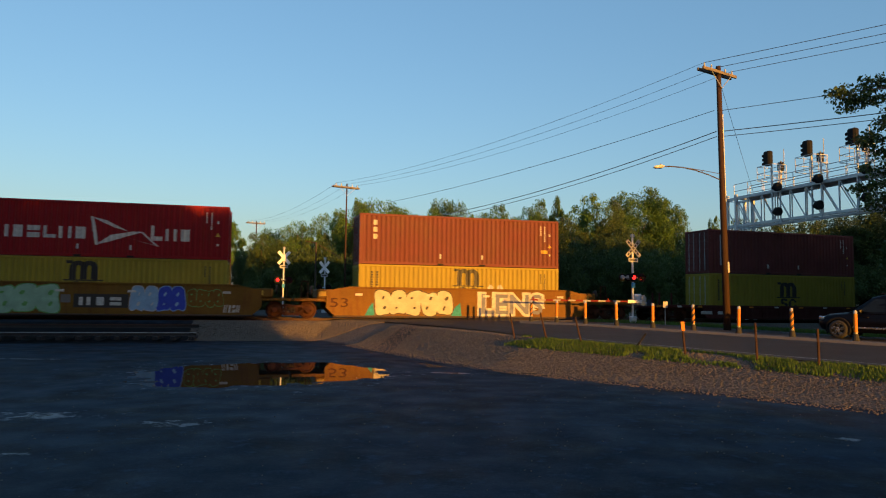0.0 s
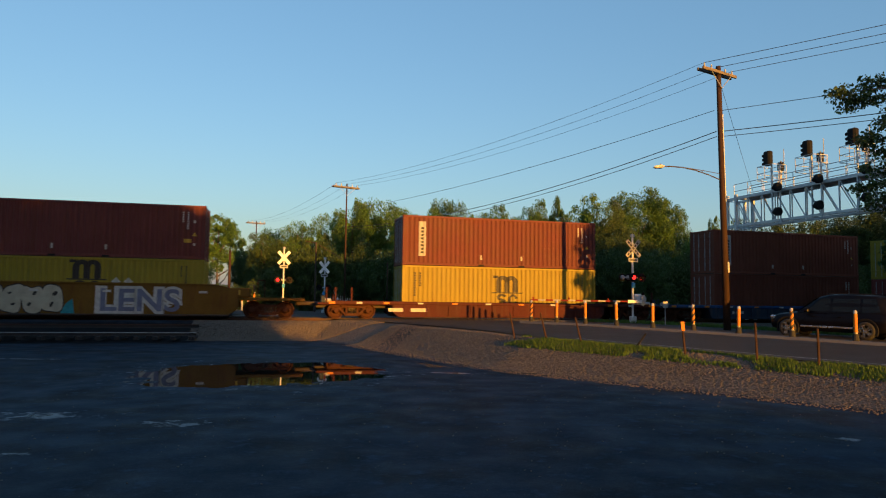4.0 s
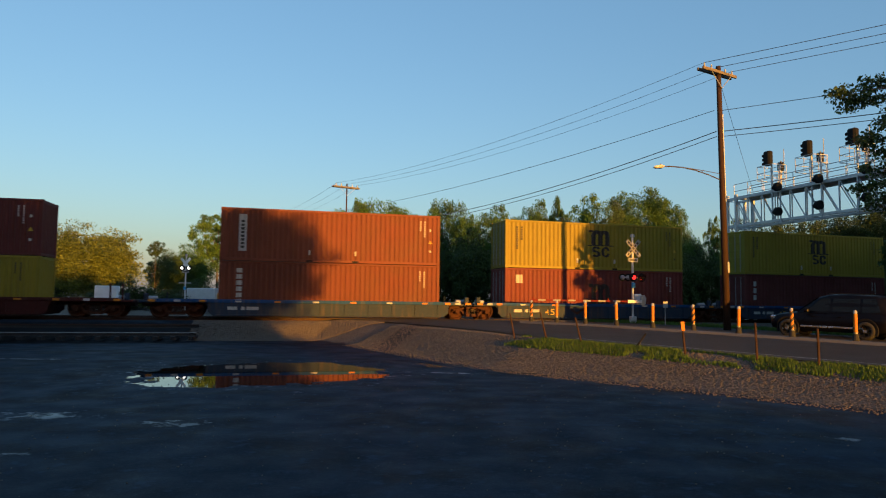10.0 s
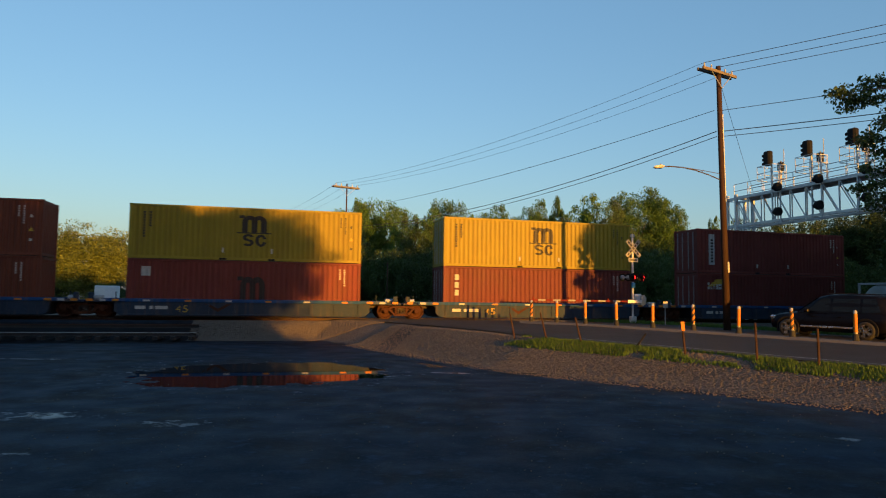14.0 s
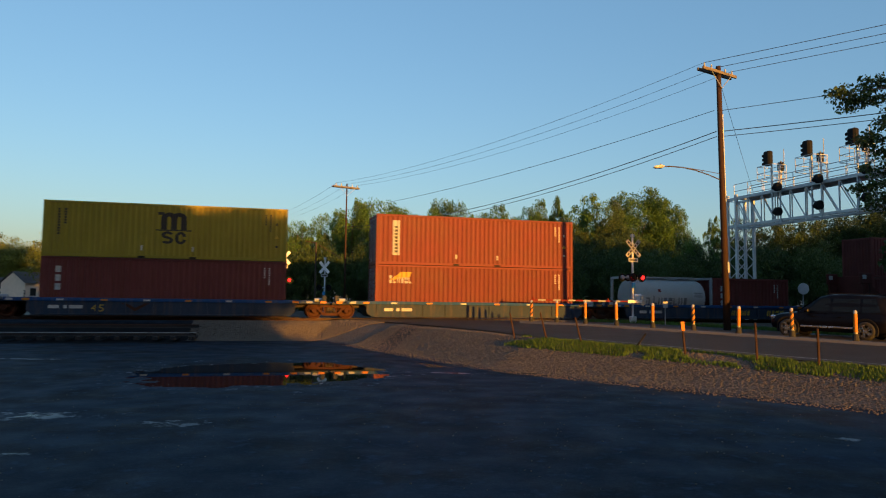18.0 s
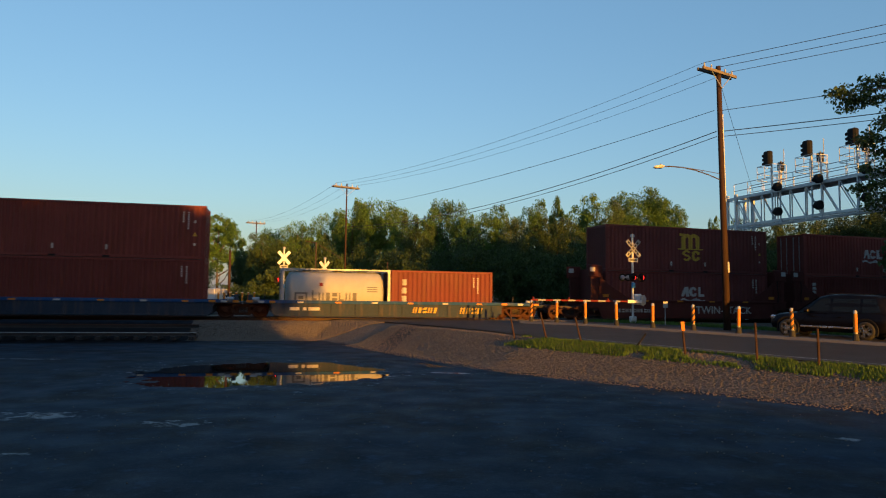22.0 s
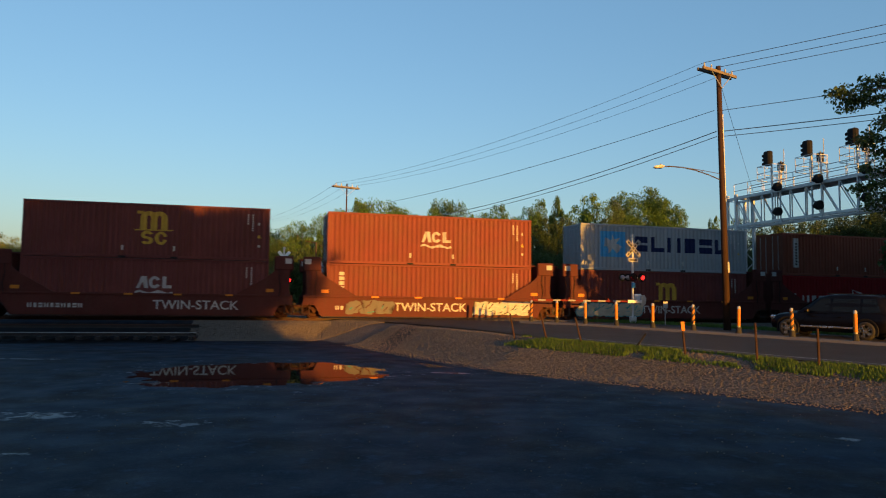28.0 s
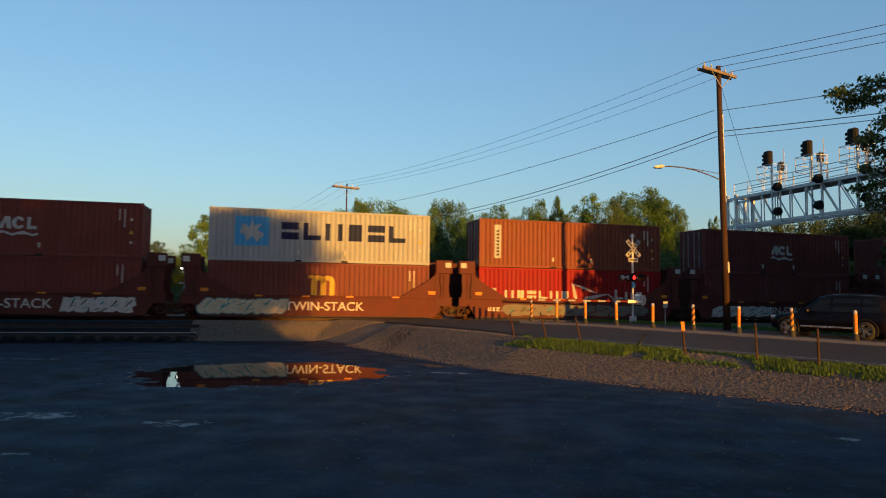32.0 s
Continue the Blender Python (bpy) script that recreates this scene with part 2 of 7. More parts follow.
def ground_mat():
    """Packed lot surface, gravel banks and dirt, mixed by the ground's own 'gravel' and 'wet' fields with ragged edges."""
    m = bpy.data.materials.new("lot_and_gravel")
    m.use_nodes = True
    n, l = m.node_tree.nodes, m.node_tree.links
    b = n["Principled BSDF"]
    tc = n.new("ShaderNodeTexCoord")

    def noise_tex(scale, detail=6, rough=0.55):
        t = n.new("ShaderNodeTexNoise")
        t.inputs["Scale"].default_value, t.inputs["Detail"].default_value, t.inputs["Roughness"].default_value = scale, detail, rough
        l.new(tc.outputs["Object"], t.inputs[0])
        return t.outputs[0]

    def span(v, a, c, lo, hi):
        r = n.new("ShaderNodeMapRange")
        for i, x in enumerate((a, c, lo, hi)):
            r.inputs[i + 1].default_value = x
        l.new(v, r.inputs[0])
        return r.outputs[0]

    def mix(f, a, c):
        x = n.new("ShaderNodeMix")
        x.data_type = "RGBA"
        l.new(f, x.inputs[0])
        for i, v in ((6, a), (7, c)):
            if isinstance(v, tuple):
                x.inputs[i].default_value = (*v, 1)
            else:
                l.new(v, x.inputs[i])
        return x.outputs[2]

    def math2(op, a, c):
        x = n.new("ShaderNodeMath")
        x.operation = op
        for i, v in enumerate((a, c)):
            if isinstance(v, (int, float)):
                x.inputs[i].default_value = v
            else:
                l.new(v, x.inputs[i])
        return x.outputs[0]

    big, mid, fine, torn, patch = noise_tex(0.22), noise_tex(1.3, 8), noise_tex(26, 5), noise_tex(2.6, 10, 0.68), noise_tex(0.55, 9, 0.6)
    vor = n.new("ShaderNodeTexVoronoi")
    vor.inputs["Scale"].default_value = 24
    l.new(tc.outputs["Object"], vor.inputs[0])
    # the blue of sky reflected in the lot is put into these tones
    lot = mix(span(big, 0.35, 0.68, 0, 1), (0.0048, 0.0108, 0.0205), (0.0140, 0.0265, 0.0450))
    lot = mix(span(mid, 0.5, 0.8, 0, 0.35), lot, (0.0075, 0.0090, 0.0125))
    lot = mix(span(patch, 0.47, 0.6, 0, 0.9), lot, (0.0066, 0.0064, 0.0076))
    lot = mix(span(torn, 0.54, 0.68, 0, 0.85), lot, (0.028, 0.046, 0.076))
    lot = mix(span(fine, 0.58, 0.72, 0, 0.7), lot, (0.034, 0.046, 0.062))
    stone = mix(vor.outputs["Color"], (0.036, 0.031, 0.027), (0.180, 0.155, 0.126))
    stone = mix(span(mid, 0.45, 0.7, 0, 0.6), stone, (0.090, 0.074, 0.058))
    # black cinder ground together with the bank's painted shade
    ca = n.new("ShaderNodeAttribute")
    ca.attribute_name = "cinder_shade"
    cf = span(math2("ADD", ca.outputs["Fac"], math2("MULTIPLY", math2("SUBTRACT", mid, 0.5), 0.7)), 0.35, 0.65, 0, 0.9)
    ga = n.new("ShaderNodeAttribute")
    ga.attribute_name = "gravel"
    gf = span(math2("ADD", ga.outputs["Fac"], math2("MULTIPLY", math2("SUBTRACT", mid, 0.5), 0.9)), 0.4, 0.62, 0, 1)
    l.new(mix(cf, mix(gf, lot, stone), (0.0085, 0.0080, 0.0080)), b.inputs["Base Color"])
    wa = n.new("ShaderNodeAttribute")
    wa.attribute_name = "wet"
    wf = span(math2("ADD", wa.outputs["Fac"], math2("MULTIPLY", math2("SUBTRACT", torn, 0.5), 2.6)), 0.5, 0.72, 0, 1)
    r = math2("SUBTRACT", span(mid, 0.3, 0.7, 0.62, 0.9), math2("MULTIPLY", wf, 0.45))
    l.new(math2("MAXIMUM", r, math2("MULTIPLY", gf, 0.9)), b.inputs["Roughness"])
    h = math2("ADD", math2("MULTIPLY", torn, 0.6), math2("MULTIPLY", fine, 0.12))
    h = math2("ADD", h, math2("MULTIPLY", math2("MULTIPLY", vor.outputs["Distance"], gf), 0.5))
    bp = n.new("ShaderNodeBump")
    bp.inputs["Strength"].default_value, bp.inputs["Distance"].default_value = 0.4, 0.04
    l.new(h, bp.inputs["Height"]), l.new(bp.outputs[0], b.inputs["Normal"])
    l.new(span(wf, 0, 1, 0.13, 0.5), b.inputs["Specular IOR Level"])
    return m


M["ground"] = ground_mat()
wm = bpy.data.materials.new("puddle_water")
wm.use_nodes = True
wb = wm.node_tree.nodes["Principled BSDF"]
wb.inputs["Base Color"].default_value = (0.012, 0.012, 0.011, 1)
wb.inputs["Roughness"].default_value, wb.inputs["IOR"].default_value = 0.015, 1.33
wnz = wm.node_tree.nodes.new("ShaderNodeTexNoise")
wnz.inputs["Scale"].default_value = 3.0
wbp = wm.node_tree.nodes.new("ShaderNodeBump")
wbp.inputs["Strength"].default_value, wbp.inputs["Distance"].default_value = 0.02, 0.01
wm.node_tree.links.new(wnz.outputs[0], wbp.inputs["Height"])
wm.node_tree.links.new(wbp.outputs[0], wb.inputs["Normal"])
M["water"] = wm

# ================= building helpers =================
def thing(name, label, category, m=None, group="", kind=""):
    ob = tagged(new(name), label, category, group, kind)
    if m is not None:
        ob.matrix_world = m
    return ob


def part(name, bm, material, parent=None, label="", smooth=False):
    me = bpy.data.meshes.new(name)
    if isinstance(bm, bmesh.types.BMesh):
        bm.to_mesh(me)
        bm.free()
    else:
        me.from_pydata(bm[0], [], bm[1])
    if smooth:
        me.shade_smooth()
    me.materials.append(material)
    ob = new(name, me)
    if parent is not None:
        ob.parent = parent
    if label:
        ob["label"] = label
    return ob


def share(src, name, parent, m, material=None):
    """Another part on the same mesh."""
    ob = new(name, src.data)
    ob.parent = parent
    ob.matrix_basis = m
    if material is not None:
        ob.material_slots[0].link = "OBJECT"
        ob.material_slots[0].material = material
    return ob


def add_box(bm, x0, y0, z0, x1, y1, z1, bevel=0.0):
    r = bmesh.ops.create_cube(bm, size=1, matrix=Matrix.Translation(((x0 + x1) / 2, (y0 + y1) / 2, (z0 + z1) / 2)) @ Matrix.Diagonal((abs(x1 - x0), abs(y1 - y0), abs(z1 - z0), 1)))
    if bevel:
        es = {e for v in r["verts"] for e in v.link_edges}
        bmesh.ops.bevel(bm, geom=list(es), offset=bevel, segments=1, affect="EDGES")
    return bm


def box(x0, y0, z0, x1, y1, z1, bevel=0.0):
    return add_box(bmesh.new(), x0, y0, z0, x1, y1, z1, bevel)


def add_rod(bm, a, b, r, r2=None, seg=8):
    a, b = Vector(a), Vector(b)
    d = b - a
    bmesh.ops.create_cone(bm, cap_ends=True, segments=seg, radius1=r, radius2=r if r2 is None else r2, depth=d.length,
                          matrix=Matrix.Translation((a + b) / 2) @ d.to_track_quat("Z", "Y").to_matrix().to_4x4())
    return bm


def rod(a, b, r, r2=None, seg=8):
    return add_rod(bmesh.new(), a, b, r, r2, seg)


def plate(points, y0, y1):
    """A plate cut to an outline of (x, z), between two depths."""
    bm = bmesh.new()
    f = [bm.verts.new((x, y0, z)) for x, z in points]
    k = [bm.verts.new((x, y1, z)) for x, z in points]
    bm.faces.new(f), bm.faces.new(k[::-1])
    for i in range(len(f)):
        j = (i + 1) % len(f)
        bm.faces.new((f[j], f[i], k[i], k[j]))
    bmesh.ops.recalc_face_normals(bm, faces=bm.faces[:])
    return bm


def tube(points, r, seg=6):
    """A bent bar along points."""
    bm = bmesh.new()
    for a, b in zip(points, points[1:]):
        add_rod(bm, a, b, r, seg=seg)
    return bm


def lettering(text, x, z, width, height, y, material, parent, name="lettering", label="", bold=0.0):
    """Built-in font letters of a given width and height, standing on a side that faces -y."""
    cu = bpy.data.curves.new("letters", "FONT")
    cu.body, cu.offset = text, bold
    tmp = bpy.data.objects.new("letters", cu)
    me = bpy.data.meshes.new_from_object(tmp)
    bpy.data.objects.remove(tmp)
    co = np.array([v.co[:] for v in me.vertices])
    lo, hi = co.min(0), co.max(0)
    for v in me.vertices:
        v.co = (x + (v.co.x - lo[0]) / (hi[0] - lo[0]) * width, y, z + (v.co.y - lo[1]) / (hi[1] - lo[1]) * height)
    me.name = name
    me.materials.append(material)
    ob = new(name, me)
    ob.parent = parent
    if label:
        ob["label"] = label
    return ob


# ================= the line of the track =================
TH, KAP, DIST = 0.26628, 0.0017, 41.06
RAIL = 1.0                                            # rail top above the lot


def S(t):
    """How far the train has rolled."""
    return 7.38787075e-06 * t ** 4 - 4.79951771e-04 * t ** 3 + 2.706e-03 * t ** 2 - 5.11772487 * t + 0.045


def track(s, side=0.0):
    """Place and heading on the track's centre line, or side metres behind it."""
    h = TH + KAP * s
    x, y = (math.sin(h) - math.sin(TH)) / KAP, DIST - (math.cos(h) - math.cos(TH)) / KAP
    return x - (1.22 + side) * math.sin(h), y + (1.22 + side) * math.cos(h), h


def track_pose(s, z=0.0, side=0.0):
    x, y, h = track(s, side)
    return pose(x, y, RAIL + z, 0, 0, math.degrees(h))


CX, CY = -math.sin(TH) / KAP, DIST + math.cos(TH) / KAP
R_TRACK = 1 / KAP - 1.22


def off_track(x, y):
    """Distance from the centre line, positive towards the camera."""
    return np.hypot(x - CX, y - CY) - R_TRACK


# the road crosses the track at a slant: n is measured across it, a along it
RN = np.array((0.745, 0.667))
RA = np.array((0.667, -0.745))


def road_na(x, y):
    return x * RN[0] + y * RN[1], x * RA[0] + y * RA[1]


def road_xy(n, a):
    return n * RN[0] + a * RA[0], n * RN[1] + a * RA[1]


def road_z(a):
    """Road height: level with the rails at the crossing (a about -21), falling gently towards the camera's side."""
    return 0.97 - 0.02 * np.maximum(0, a + 20)


def road_edge(a):
    """Where the near road edge lies: it draws in towards the crossing."""
    return 18.9 + 0.235 * np.clip(-15.5 - a, 0, 12.5)


def smooth(x, a, b):
    t = np.clip((x - a) / (b - a), 0, 1)
    return t * t * (3 - 2 * t)

# ================= ground =================
def field(x, y):
    """Ground height, gravel share and dampness at x, y."""
    a = off_track(x, y)
    n, al = road_na(x, y)
    lot = 0.05 * np.sin(x * 0.21 + 1.0) * np.sin(y * 0.17) * smooth(y, 4, 12)
    # shallow hollow that holds the puddle
    px, py = x + 5.2, y - 20.35
    u, v = px * 0.90 + py * 0.43, -px * 0.43 + py * 0.90
    wob = 0.05 * np.sin(3.1 * u + 1.0) * np.sin(2.3 * v) + 0.05 * np.sin(5.3 * u + 2 * v) + 0.05 * np.sin(9.1 * u - 3.0 * v) * np.sin(7.0 * v)
    px, py = px * 0.85 + py * 0.53, -px * 0.53 + py * 0.85
    e = np.abs(px / 3.7) ** 2.6 + np.abs(py / 3.45) ** 2.4 + wob
    lot = lot * (1 - np.exp(-e * 0.5)) - 0.075 * np.exp(-e * 1.15) + 0.0
    lot = lot + 0.018 * np.exp(-((e - 1.6) / 0.7) ** 2)
    bank = 0.86 * (1 - smooth(a, 2.1, 5.0)) * smooth(a, -7.5, -4.0) + 0.62 * (1 - smooth(a, -7.5, -4.0))
    rz = road_z(al)
    e0 = road_edge(al)
    fill = (rz - 0.05) * smooth(n, e0 - 3.3, e0) * (1 - smooth(n, 35.5, 40.0)) + 0.62 * smooth(n, 35.5, 40.0) * smooth(-a, -30, 0)
    fill = fill * smooth(-al, -60, -30)
    rise = np.maximum(bank, fill)
    z = lot * (1 - smooth(rise, 0.0, 0.3)) + rise
    gravel = np.clip(1 - smooth(a, 4.0, 5.4), 0, 1) * np.maximum(smooth(x, -13.8, -11.4), smooth(-a, 2.5, 4.0))
    gravel = np.maximum(gravel, smooth(n, e0 - 3.6, e0 - 2.3))
    # a dirt drive climbs from the lot to the crossing between the two banks
    w = np.clip(((x + 4.0) * 4.4 + (y - 26.0) * 11.0) / (4.4 ** 2 + 11.0 ** 2), 0, 1)
    drive = np.hypot(x + 4.0 - 4.4 * w, y - 26.0 - 11.0 * w)
    gravel = gravel * (0.12 + 0.88 * smooth(drive, 0.35, 0.95))
    wet = 0.5 * np.exp(-e * 0.45)
    for bx, by, bw, bd in ((-7.1, 12.6, 1.3, 0.5), (-4.4, 11.9, 0.8, 0.45), (-5.65, 9.5, 0.5, 0.22), (-4.5, 9.4, 0.4, 0.16), (6.25, 11.2, 0.45, 0.2), (3.2, 11.5, 0.3, 0.15), (-13.5, 23.1, 1.6, 0.3), (0.4, 20.8, 0.9, 0.2)):
        wet = wet + 0.72 * np.exp(-(((x - bx) / bw) ** 2 + ((y - by) / bd) ** 2))
    return z, gravel, wet


def graded(marks):
    out = []
    for (a, step), (b, _) in zip(marks, marks[1:]):
        out.extend(np.arange(a, b - 1e-6, step))
    out.append(marks[-1][0])
    return np.array(out)


gx = graded([(-3500, 700), (-700, 90), (-160, 12), (-40, 0.9), (-14, 0.2), (-10, 0.1), (-1, 0.2), (4, 0.4), (24, 6), (160, 90), (700, 700), (3500, 0)])
gy = graded([(-1200, 300), (-300, 40), (-20, 2), (4, 0.4), (14, 0.2), (17, 0.1), (23.5, 0.2), (25, 0.4), (48, 2), (90, 15), (200, 100), (900, 650), (4150, 0)])
GX, GY = np.meshgrid(gx, gy)
GZ, GG, GW = field(GX, GY)
# black cinders under the spare rails; half-strength shade painted over the bank beside them
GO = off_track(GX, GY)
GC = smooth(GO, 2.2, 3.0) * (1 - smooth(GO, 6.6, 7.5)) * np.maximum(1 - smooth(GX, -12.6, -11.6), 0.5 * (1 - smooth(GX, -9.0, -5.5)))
nx, ny = len(gx), len(gy)
rough = np.array([noise.noise((x * 0.9, y * 0.9, 0)) for x, y in zip(GX.ravel(), GY.ravel())]).reshape(GZ.shape)
crumb = np.array([noise.noise((x * 2.6, y * 2.6, 5)) + 0.6 * noise.noise((x * 6.1, y * 6.1, 9)) for x, y in zip(GX.ravel(), GY.ravel())]).reshape(GZ.shape)
GZ = GZ + 0.013 * crumb * np.exp(-(((GX + 5.3) / 5.0) ** 4 + ((GY - 20) / 3.6) ** 4))
GZ = GZ + 0.011 * rough * (np.abs(GX) < 60) * (GY < 60)
me = bpy.data.meshes.new("ground")
verts = np.stack([GX.ravel(), GY.ravel(), GZ.ravel()], 1)
i = (np.arange(ny - 1)[:, None] * nx + np.arange(nx - 1)[None, :]).ravel()
faces = np.stack([i, i + 1, i + 1 + nx, i + nx], 1)
me.from_pydata(verts.tolist(), [], faces.tolist())
me.shade_smooth()
for key, vals in (("gravel", GG), ("wet", GW), ("cinder_shade", GC)):
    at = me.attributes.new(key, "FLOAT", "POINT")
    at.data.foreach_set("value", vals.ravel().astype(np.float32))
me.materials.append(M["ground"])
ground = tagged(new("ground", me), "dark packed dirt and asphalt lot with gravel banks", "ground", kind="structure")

bm = bmesh.new()
ring = []
for k in range(48):
    w = 2 * math.pi * k / 48
    ring.append(bm.verts.new((-5.3 + 6.6 * math.cos(w), 19.6 + 6.2 * math.sin(w), 0)))
bm.faces.new(ring)
puddle = tagged(part("puddle", bm, M["water"]), "shallow still rain puddle on the lot", "puddle", kind="structure")
puddle.location.z = -0.026

# ---- road, crossing and median ----
A0, A1 = -75.0, 26.0
bm = bmesh.new()
rows = []
for al in np.arange(A0, A1 + 0.1, 2.0):
    rows.append([bm.verts.new((*road_xy(n, al), float(road_z(al)) + 0.03 - 0.05 * abs(n - 26.5) / 8)) for n in (float(road_edge(al)), 22.8, 26.2, 28.0, 31.0, 34.2)])
for r0, r1 in zip(rows, rows[1:]):
    for k in range(5):
        bm.faces.new((r0[k], r0[k + 1], r1[k + 1], r1[k]))
bmesh.ops.solidify(bm, geom=bm.faces[:], thickness=0.12)
bmesh.ops.recalc_face_normals(bm, faces=bm.faces[:])
road = tagged(part("road", bm, M["asphalt"]), "worn grey asphalt road that slants over the tracks", "road", kind="structure")
# painted edge line, broken lane line
for n, al0, al1, w in ((19.6, -15, 24, 0.1), (33.4, -14, 24, 0.1)):
    bm = bmesh.new()
    pr = None
    for al in np.arange(al0, al1 + 0.1, 2.0):
        z = float(road_z(al)) + 0.036 - 0.05 * abs(n - 26.5) / 8
        cur = [bm.verts.new((*road_xy(n + d, al), z)) for d in (-w / 2, w / 2)]
        if pr:
            bm.faces.new((pr[0], pr[1], cur[1], cur[0]))
        pr = cur
    tagged(part("trim", bm, M["pale_mark"]), "faded white painted road edge line", "road marking", kind="structure")
# raised concrete median kerb with tube posts
bm = bmesh.new()
pr = None
for al in np.arange(-24.2, 24.1, 1.2):
    z = float(road_z(al))
    cur = [bm.verts.new((*road_xy(27.3 + d, al), z + h)) for d, h in ((-0.42, -0.02), (-0.3, 0.12), (0.3, 0.12), (0.42, -0.02))]
    if pr:
        for k in range(3):
            bm.faces.new((pr[k], pr[k + 1], cur[k + 1], cur[k]))
    else:
        bm.faces.new(cur)
    pr = cur
bm.faces.new(pr[::-1])
tagged(part("median_kerb", bm, M["concrete"]), "low concrete median kerb between the lanes", "kerb", kind="structure")

# ---- rails and sleepers ----
def rail_run(s0, s1, side, z, name, label, step=4.0, group="rails", web="rail_side", head="rail_top"):
    prof = [(-0.07, -0.17), (-0.07, -0.15), (-0.012, -0.13), (-0.012, -0.04), (-0.036, -0.03), (-0.036, 0.0), (0.036, 0.0), (0.036, -0.03), (0.012, -0.04), (0.012, -0.13), (0.07, -0.15), (0.07, -0.17)]
    t = thing(name, label, "rail", None, group)
    vs, fs, tv, tf = [], [], [], []
    ss = np.arange(s0, s1 + 0.01, step)
    for k, s in enumerate(ss):
        for u, w in prof:
            x, y, h = track(s, side + u)
            vs.append((x, y, RAIL + z + w))
        for u, w in ((-0.038, -0.035), (-0.038, 0.003), (0.038, 0.003), (0.038, -0.035)):
            x, y, h = track(s, side + u)
            tv.append((x, y, RAIL + z + w))
        if k:
            b0, b1 = (k - 1) * 12, k * 12
            for j in range(12):
                fs.append((b0 + j, b0 + (j + 1) % 12, b1 + (j + 1) % 12, b1 + j))
            tf += [(k * 4 - 4 + j, k * 4 - 3 + j, k * 4 + 1 + j, k * 4 + j) for j in range(3)]
    fs += [tuple(range(12)), tuple(range(len(vs) - 12, len(vs)))]
    part("rail_web", (vs, fs), M["tie"] if web == "rail_old" else M["rail_side"], t)
    part("rail_head", (tv, tf), M[head], t, "polished running surface" if head == "galv" else "dull rusty running surface")
    return t


for side, lab in ((-0.75, "long rusty steel rail with a polished head"), (0.75, "long rusty steel rail with a polished head")):
    rail_run(-70, 110, side, 0.0, "track_rail", lab)
ties = tagged(new("track_bed"), "dark wooden sleepers under the running rails", "track bed", kind="structure")
tie_mesh = part("tie", box(-0.11, -1.3, -0.33, 0.11, 1.3, -0.17, 0.012), M["tie"])
for k in range(96):
    s_ = -27.0 + k * 0.55
    if not -1.5 < s_ < 11.5:
        share(tie_mesh, "tie", ties, track_pose(s_))
bpy.data.objects.remove(tie_mesh)
panels = tagged(new("crossing_deck"), "grey concrete panels between the rails at the crossing", "crossing deck", kind="structure")
for k in range(5):
    s_ = -0.2 + k * 2.5
    for y0, y1 in ((-2.15, -0.86), (-0.64, 0.64), (0.86, 2.15)):
        part("panel", box(-1.23, y0, -0.2, 1.23, y1, -0.015, 0.015), M["concrete"], panels).matrix_basis = track_pose(s_)
for side in (3.6, 5.1):
    rail_run(-70, 110, side, -0.05, "track_rail", "long rusty steel rail of the far track")
# ================= train =================
movers = []                                           # (thing, place along the train, height)
CL, CW = 12.192, 2.438
_cache = {}


def corrugated(width, height, pitch, depth, flip=1):
    """A folded steel sheet in the x-z plane, folds standing upright, with a little thickness behind."""
    n = max(2, int(round(width / pitch)))
    p = width / n
    xs = []
    for k in range(n):
        x = k * p
        xs += [(x + 0.02 * p, 0), (x + 0.35 * p, 0), (x + 0.50 * p, depth), (x + 0.87 * p, depth)]
    xs = [(0, 0)] + xs + [(width, 0)]
    vs = [(x, y, z) for z in (0, height) for x, y in xs] + [(x, y + 0.02, z) for z in (0, height) for x, y in xs]
    m = len(xs)
    fs = []
    for k in range(m - 1):
        fs.append((k, k + 1, m + k + 1, m + k))
        fs.append((2 * m + k + 1, 2 * m + k, 3 * m + k, 3 * m + k + 1))
    return vs, fs


def keep(key, make, material):
    """Mesh data made once and shared by alike parts."""
    if key not in _cache:
        ob = part(key[0], make(), material)
        _cache[key] = ob.data
        bpy.data.objects.remove(ob)
    return _cache[key]


def use(key, make, material, name, parent, m=None, label=""):
    ob = new(name, keep(key, make, material))
    ob.parent = parent
    ob.material_slots[0].link = "OBJECT"
    ob.material_slots[0].material = material
    if m is not None:
        ob.matrix_basis = m
    if label:
        ob["label"] = label
    return ob


def corner_block():
    return box(0, 0, 0, 0.178, 0.162, 0.118, 0.012)


